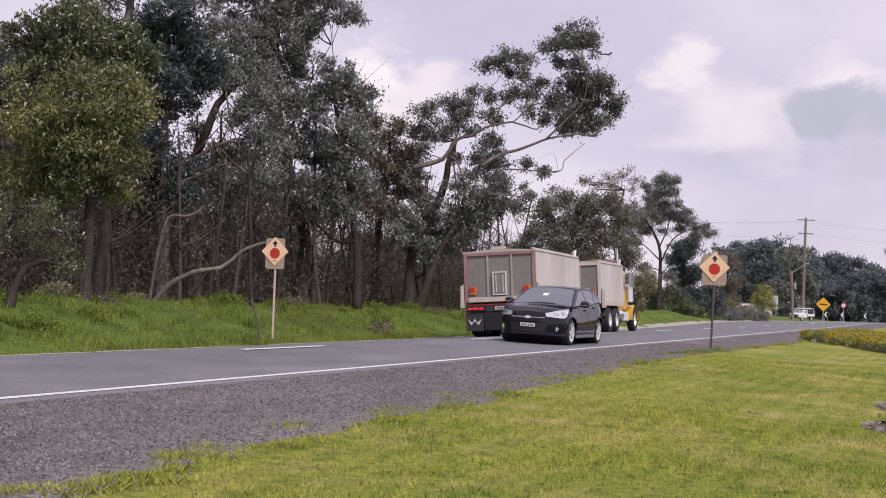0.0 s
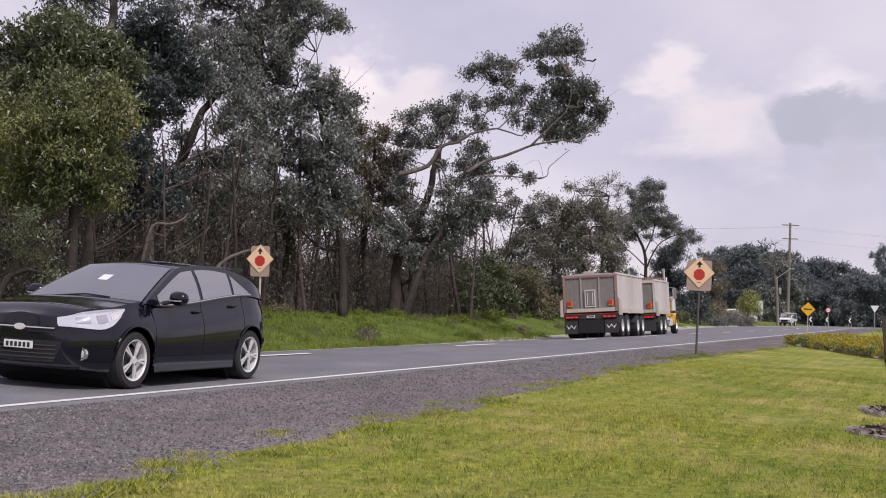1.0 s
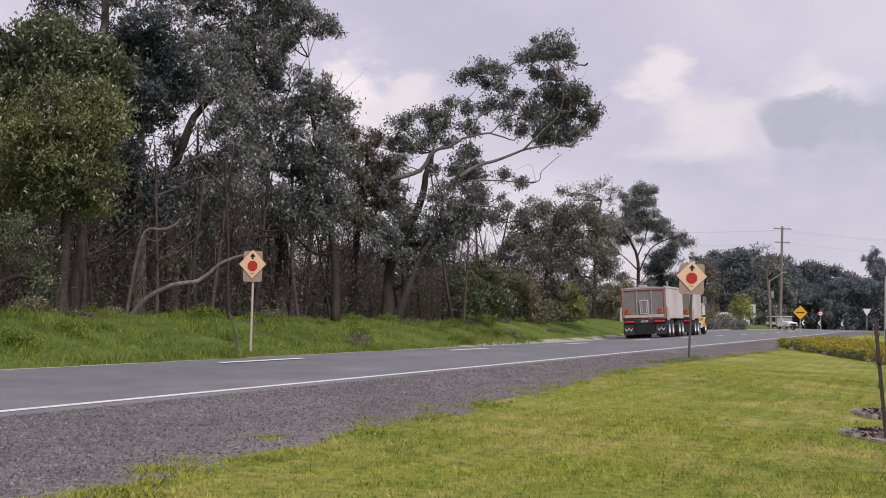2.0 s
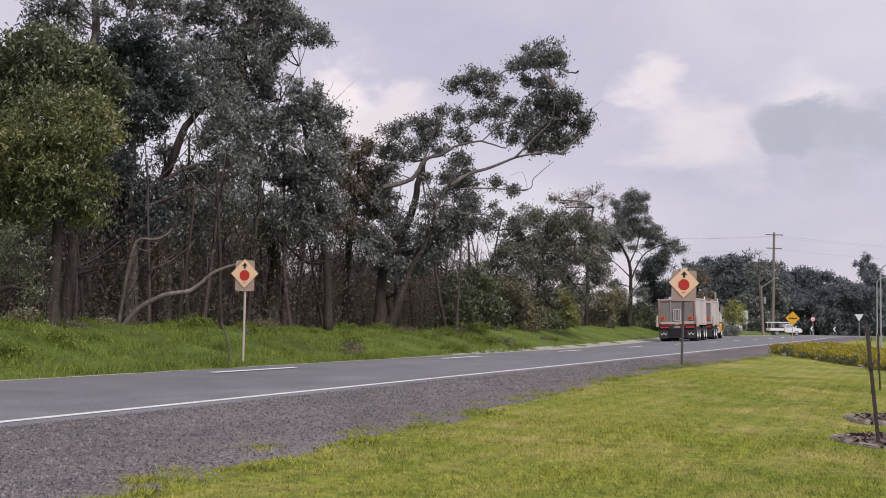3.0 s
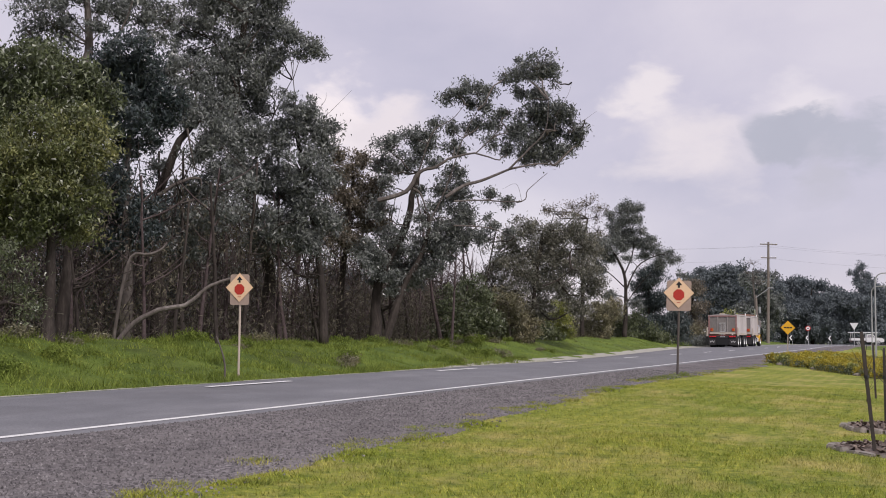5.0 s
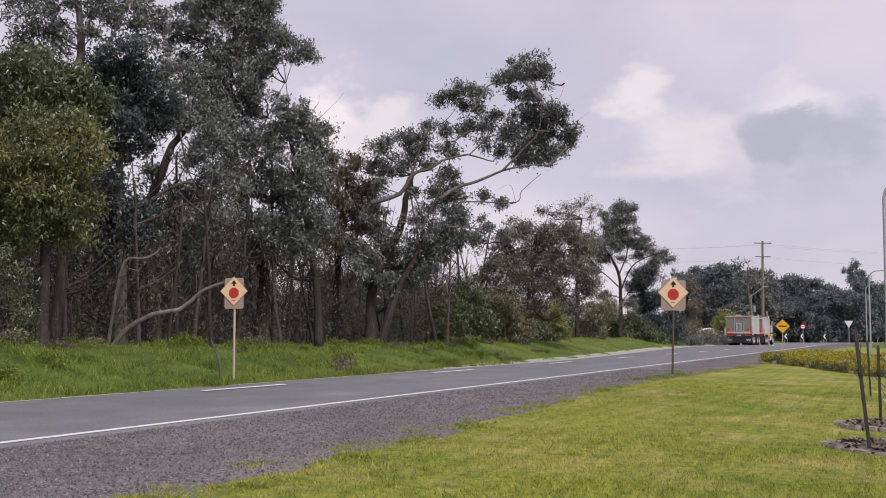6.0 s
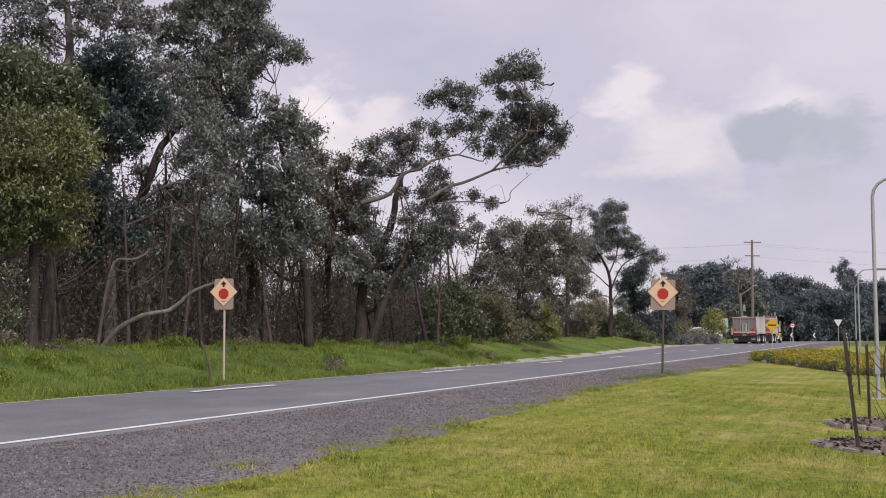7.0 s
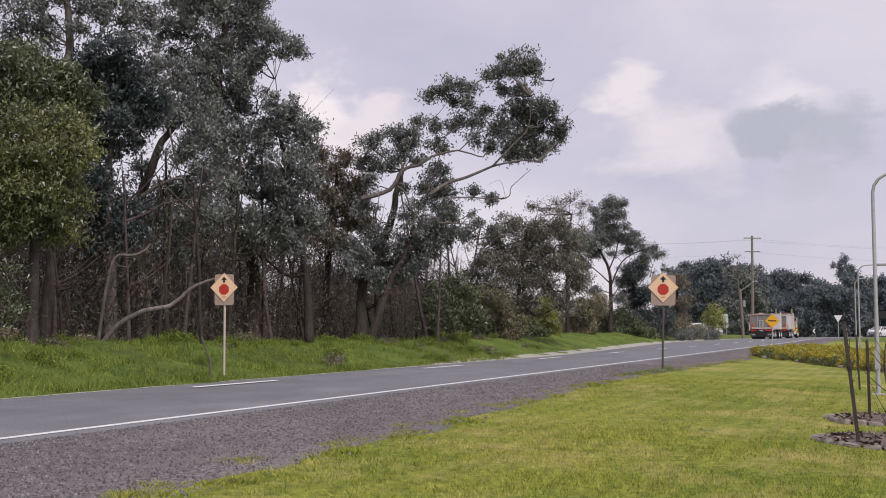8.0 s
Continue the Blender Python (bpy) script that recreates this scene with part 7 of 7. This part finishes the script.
def tipper_truck():
    t = thing("tipper_truck", pose(0, 0, 0), "yellow bonneted tipper truck with a grey load body", "truck")
    gate = tipper(4.2, t, ALU_SIDE, True)
    rear_dress(t, gate, False)
    wheels = running_gear(t, 0.1, 7.5, (1.50, 2.80, 6.75), (6.75,))
    cab = Build().prism([(4.55, 0.95), (4.55, 2.55), (4.75, 2.72), (5.75, 2.72), (6.05, 2.0), (6.15, 1.75), (6.15, 0.95)], -1.0, 1.0, "x")
    part("cab", cab, PAINT_YELLOW, t, "bright yellow cab", bevel=0.05, smooth=40)
    part("windscreen", Build().grid([[(x, 5.79 + 0.27 * k, 2.66 - 0.66 * k) for x in (-0.86, 0, 0.86)] for k in (0, 0.5, 1)]), SCREEN, t)
    for sx in (-1, 1):
        part("side_window", Build().prism([(4.95, 1.85), (4.95, 2.50), (5.62, 2.50), (5.86, 1.85)], sx * 1.004, sx * 1.012, "x"), GLASS, t)
        part("cab_door", Build().prism([(4.85, 1.0), (4.85, 1.78), (5.95, 1.78), (5.95, 1.0)], sx * 1.003, sx * 1.010, "x"), PAINT_YELLOW, t, bevel=0.003)
        stack = part("exhaust_stack", Build().tube([(sx * 0.98, 4.38, 1.1), (sx * 0.98, 4.38, 3.3), (sx * 0.98, 4.34, 3.62)], [0.085, 0.085, 0.085], 14), CHROME, t, "chrome exhaust stack", smooth=True)
        part("heat_shield", Build().spin([(1.9, 0.10), (2.7, 0.10), (2.7, 0.115), (1.9, 0.115)], 14, "z", (sx * 0.98, 4.38, 0)), ALLOY, stack)
        part("fuel_tank", Build().spin([(3.35, 0.0), (3.35, 0.30), (4.45, 0.30), (4.45, 0.0)], 18, "y", (sx * 0.92, 0, 0.72)), CHROME, t, "polished fuel tank", smooth=40)
        part("cab_step", Build().box(sx * 1.0 - 0.16, sx * 1.0 + 0.16, 4.6, 5.7, 0.45, 0.85), ALLOY, t, bevel=0.03)
        arc = Build().grid([[(sx * x, 6.75 + 0.66 * math.cos(a), 0.505 + 0.66 * math.sin(a)) for x in (0.80, 1.05, 1.24)] for a in lines((0.0, math.pi, 16))])
        part("front_fender", arc, PAINT_YELLOW, t, smooth=True)
        mirror = part("mirror", Build().box(sx * 1.34 - 0.11, sx * 1.34 + 0.11, 5.62, 5.70, 1.95, 2.55), CHROME, t, bevel=0.02)
        part("mirror_arm", Build().tube([(sx * 1.0, 5.7, 2.6), (sx * 1.34, 5.68, 2.58), (sx * 1.34, 5.68, 1.9), (sx * 1.0, 5.75, 1.8)], [0.018] * 4, 6), CHROME, mirror)
        part("headlamp", Build().spin([(7.50, 0.0), (7.62, 0.0), (7.62, 0.10), (7.50, 0.12)], 14, "y", (sx * 0.78, 0, 1.05)), LAMP_CLEAR, t)
    hood = Build().grid([[(x * (0.86 - 0.10 * (y - 6.1) / 1.4), y, (1.80 - 0.22 * (y - 6.1) / 1.4) - 0.12 * abs(x) ** 3) for x in (-1, -0.8, -0.4, 0, 0.4, 0.8, 1)] for y in lines((6.1, 7.55, 8))])
    for sx in (-1, 1):
        hood.grid([[(sx * (0.86 - 0.10 * (y - 6.1) / 1.4), y, z * ((1.68 - 0.22 * (y - 6.1) / 1.4) - 1.0) + 1.0) for z in (0, 0.5, 1)] for y in lines((6.1, 7.55, 8))])
    part("bonnet", hood, PAINT_YELLOW, t, smooth=40)
    part("grille", Build().box(-0.66, 0.66, 7.5, 7.58, 0.85, 1.42), CHROME, t, "chrome radiator grille", bevel=0.02)
    part("bumper", Build().box(-1.2, 1.2, 7.62, 7.80, 0.45, 0.80), CHROME, t, bevel=0.04)
    rack = Build()
    for x in (-0.8, -0.3, 0.3, 0.8):
        rack.box(x - 0.06, x + 0.06, 5.3, 5.5, 2.722, 2.82)
    part("roof_lights", rack, AMBER, t)
    part("air_cleaner", Build().spin([(1.3, 0.0), (1.3, 0.2), (2.0, 0.2), (2.1, 0.1), (2.1, 0.0)], 14, "z", (1.08, 6.2, 0)), CHROME, t, smooth=40)
    return t, wheels


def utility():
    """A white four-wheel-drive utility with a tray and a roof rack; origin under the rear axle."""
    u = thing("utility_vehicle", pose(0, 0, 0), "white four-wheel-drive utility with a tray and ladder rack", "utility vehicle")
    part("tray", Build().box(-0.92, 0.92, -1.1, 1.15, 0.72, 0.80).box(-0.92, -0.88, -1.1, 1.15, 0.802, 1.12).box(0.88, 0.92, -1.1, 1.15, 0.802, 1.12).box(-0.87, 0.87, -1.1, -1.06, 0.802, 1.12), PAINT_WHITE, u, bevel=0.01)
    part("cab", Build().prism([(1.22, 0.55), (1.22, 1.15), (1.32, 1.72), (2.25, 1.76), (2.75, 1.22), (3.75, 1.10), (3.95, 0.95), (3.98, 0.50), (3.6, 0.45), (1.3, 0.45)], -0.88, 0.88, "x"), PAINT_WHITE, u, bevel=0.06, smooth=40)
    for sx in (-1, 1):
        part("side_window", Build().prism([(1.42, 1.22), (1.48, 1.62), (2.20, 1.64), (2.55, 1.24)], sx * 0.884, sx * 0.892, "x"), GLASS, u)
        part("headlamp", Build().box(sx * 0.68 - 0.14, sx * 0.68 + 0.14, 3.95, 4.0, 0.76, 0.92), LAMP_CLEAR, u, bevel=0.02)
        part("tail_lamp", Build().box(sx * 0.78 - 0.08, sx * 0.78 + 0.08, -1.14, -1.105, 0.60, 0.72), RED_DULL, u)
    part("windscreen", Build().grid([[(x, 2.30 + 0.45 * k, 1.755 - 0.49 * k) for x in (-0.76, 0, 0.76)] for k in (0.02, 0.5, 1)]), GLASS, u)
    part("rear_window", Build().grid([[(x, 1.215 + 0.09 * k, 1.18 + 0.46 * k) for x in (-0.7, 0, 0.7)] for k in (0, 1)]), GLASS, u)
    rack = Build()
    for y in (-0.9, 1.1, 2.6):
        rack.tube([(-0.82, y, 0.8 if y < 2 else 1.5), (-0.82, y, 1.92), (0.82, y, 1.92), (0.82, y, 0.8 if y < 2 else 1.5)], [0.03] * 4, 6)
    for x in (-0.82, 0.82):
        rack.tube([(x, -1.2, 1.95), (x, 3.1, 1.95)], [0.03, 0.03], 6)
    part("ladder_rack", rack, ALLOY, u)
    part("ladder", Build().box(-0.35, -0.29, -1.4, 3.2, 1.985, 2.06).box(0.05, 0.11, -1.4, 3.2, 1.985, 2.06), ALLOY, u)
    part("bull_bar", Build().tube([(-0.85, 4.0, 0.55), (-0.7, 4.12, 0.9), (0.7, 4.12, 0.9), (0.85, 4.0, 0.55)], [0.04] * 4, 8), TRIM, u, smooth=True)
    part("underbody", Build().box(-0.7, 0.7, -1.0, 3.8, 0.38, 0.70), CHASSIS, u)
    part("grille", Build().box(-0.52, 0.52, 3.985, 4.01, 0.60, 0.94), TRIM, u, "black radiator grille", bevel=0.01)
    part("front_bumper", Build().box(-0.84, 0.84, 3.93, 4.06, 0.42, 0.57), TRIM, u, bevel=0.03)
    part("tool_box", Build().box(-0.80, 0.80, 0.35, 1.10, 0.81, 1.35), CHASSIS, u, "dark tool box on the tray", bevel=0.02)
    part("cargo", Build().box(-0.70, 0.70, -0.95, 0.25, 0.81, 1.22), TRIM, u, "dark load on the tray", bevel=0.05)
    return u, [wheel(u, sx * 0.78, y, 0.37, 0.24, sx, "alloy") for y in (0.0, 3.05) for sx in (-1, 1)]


black_car, black_wheels = hatchback("shiny black five-door hatchback driving along the road", PAINT_BLACK, False)
trailer, trailer_wheels = dog_trailer()
truck, truck_wheels = tipper_truck()
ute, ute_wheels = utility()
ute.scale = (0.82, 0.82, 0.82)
white_car, white_wheels = hatchback("white hatchback coming round the distant bend", PAINT_WHITE, False, False)
parked, _ = hatchback("white hatchback parked behind the verge shrubs", PAINT_WHITE, False, False)
parked.matrix_basis = pose(-20.4, 138.0, gz(-20.4, 138.0), 0, 0, -62)


# ---- what moves ----
def resting(x, y):
    return gz(x, y) + 0.014 + 0.03 * (y > 120)


def on_road(x0, y0, x1, y1):
    """A pose with the origin at the first point and forward towards the second, on the ground."""
    z0, z1 = resting(x0, y0), resting(x1, y1)
    d = math.hypot(x1 - x0, y1 - y0)
    yaw = math.degrees(math.atan2(-(x1 - x0), y1 - y0))
    tilt = (gz(x0 + 0.8 * math.cos(radians(yaw)), y0 + 0.8 * math.sin(radians(yaw))) - gz(x0 - 0.8 * math.cos(radians(yaw)), y0 - 0.8 * math.sin(radians(yaw)))) / 1.6
    return pose(x0, y0, z0, 0, 0, yaw) @ pose(0, 0, 0, math.degrees(math.atan2(z1 - z0, d)), -math.degrees(math.atan(tilt)), 0)


def lane(s):
    return way(s, float(np.interp(s, (40, 48, 56, 64, 86, 100, 108, 127, 140, 148, 170), (-2.45, -2.7, -2.9, -3.1, -3.6, -4.1, -4.2, -3.8, -3.6, -3.3, -2.6))))


def rolling(wheels, step, turn):
    for w in wheels:
        at = w.matrix_basis.copy()
        walk(w, [(min(k * step, 8.0), at @ pose(0, 0, 0, -turn * k, 0, 0)) for k in range(int(8.0 / step) + 1)])


def motions():
    quarter = [k * 0.25 for k in range(33)]
    rows = []
    for t in (0.0, 0.25, 0.5, 0.65, 0.8, 0.9, 1.0, 1.2, 1.5, 2.0, 3.0, 4.0, 5.0, 6.0, 7.0, 8.0):
        y = float(np.interp(t, (0, 0.5, 0.8, 1.0, 1.2, 8.0), (33.4, 24.55, 18.95, 14.8, 10.85, -126.0)))
        x = -9.62 + 0.30 * ease((t - 0.3) / 0.9)
        x1 = -9.62 + 0.30 * ease((t - 0.3 + 0.136) / 0.9)
        rows.append((t, on_road(x, y, x1, y - 2.65)))
    walk(black_car, rows)
    rolling(black_wheels, 1 / 30, 85)
    far = [(t, 39.8 + 16.0 * t - 0.24 * t * t - 1.0 * max(0.0, t - 6.0) ** 1.5) for t in quarter]
    walk(trailer, [(t, on_road(*lane(s), *lane(s + 5.9))) for t, s in far])
    walk(truck, [(t, on_road(*lane(s + 9.6), *lane(s + 16.3))) for t, s in far])
    rolling(trailer_wheels + truck_wheels, 1 / 15, 85)
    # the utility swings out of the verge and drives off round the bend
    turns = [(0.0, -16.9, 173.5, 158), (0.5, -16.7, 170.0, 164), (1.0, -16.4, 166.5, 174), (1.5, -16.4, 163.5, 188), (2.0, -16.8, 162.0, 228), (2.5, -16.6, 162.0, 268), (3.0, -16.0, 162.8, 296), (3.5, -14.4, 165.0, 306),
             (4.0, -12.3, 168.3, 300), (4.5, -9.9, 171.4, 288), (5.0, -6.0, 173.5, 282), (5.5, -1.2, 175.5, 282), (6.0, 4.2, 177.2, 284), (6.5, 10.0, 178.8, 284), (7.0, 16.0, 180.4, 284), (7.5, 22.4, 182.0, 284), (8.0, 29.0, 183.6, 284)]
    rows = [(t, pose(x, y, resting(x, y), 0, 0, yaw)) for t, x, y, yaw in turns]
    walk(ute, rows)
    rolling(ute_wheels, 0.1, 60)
    rows = []
    for t in quarter:
        s = 197.0 + 11.0 * (8.0 - t)
        rows.append((t, on_road(*way(s, 1.7), *way(s - 2.65, 1.7))))
    walk(white_car, rows)
    rolling(white_wheels, 1 / 15, 85)


motions()
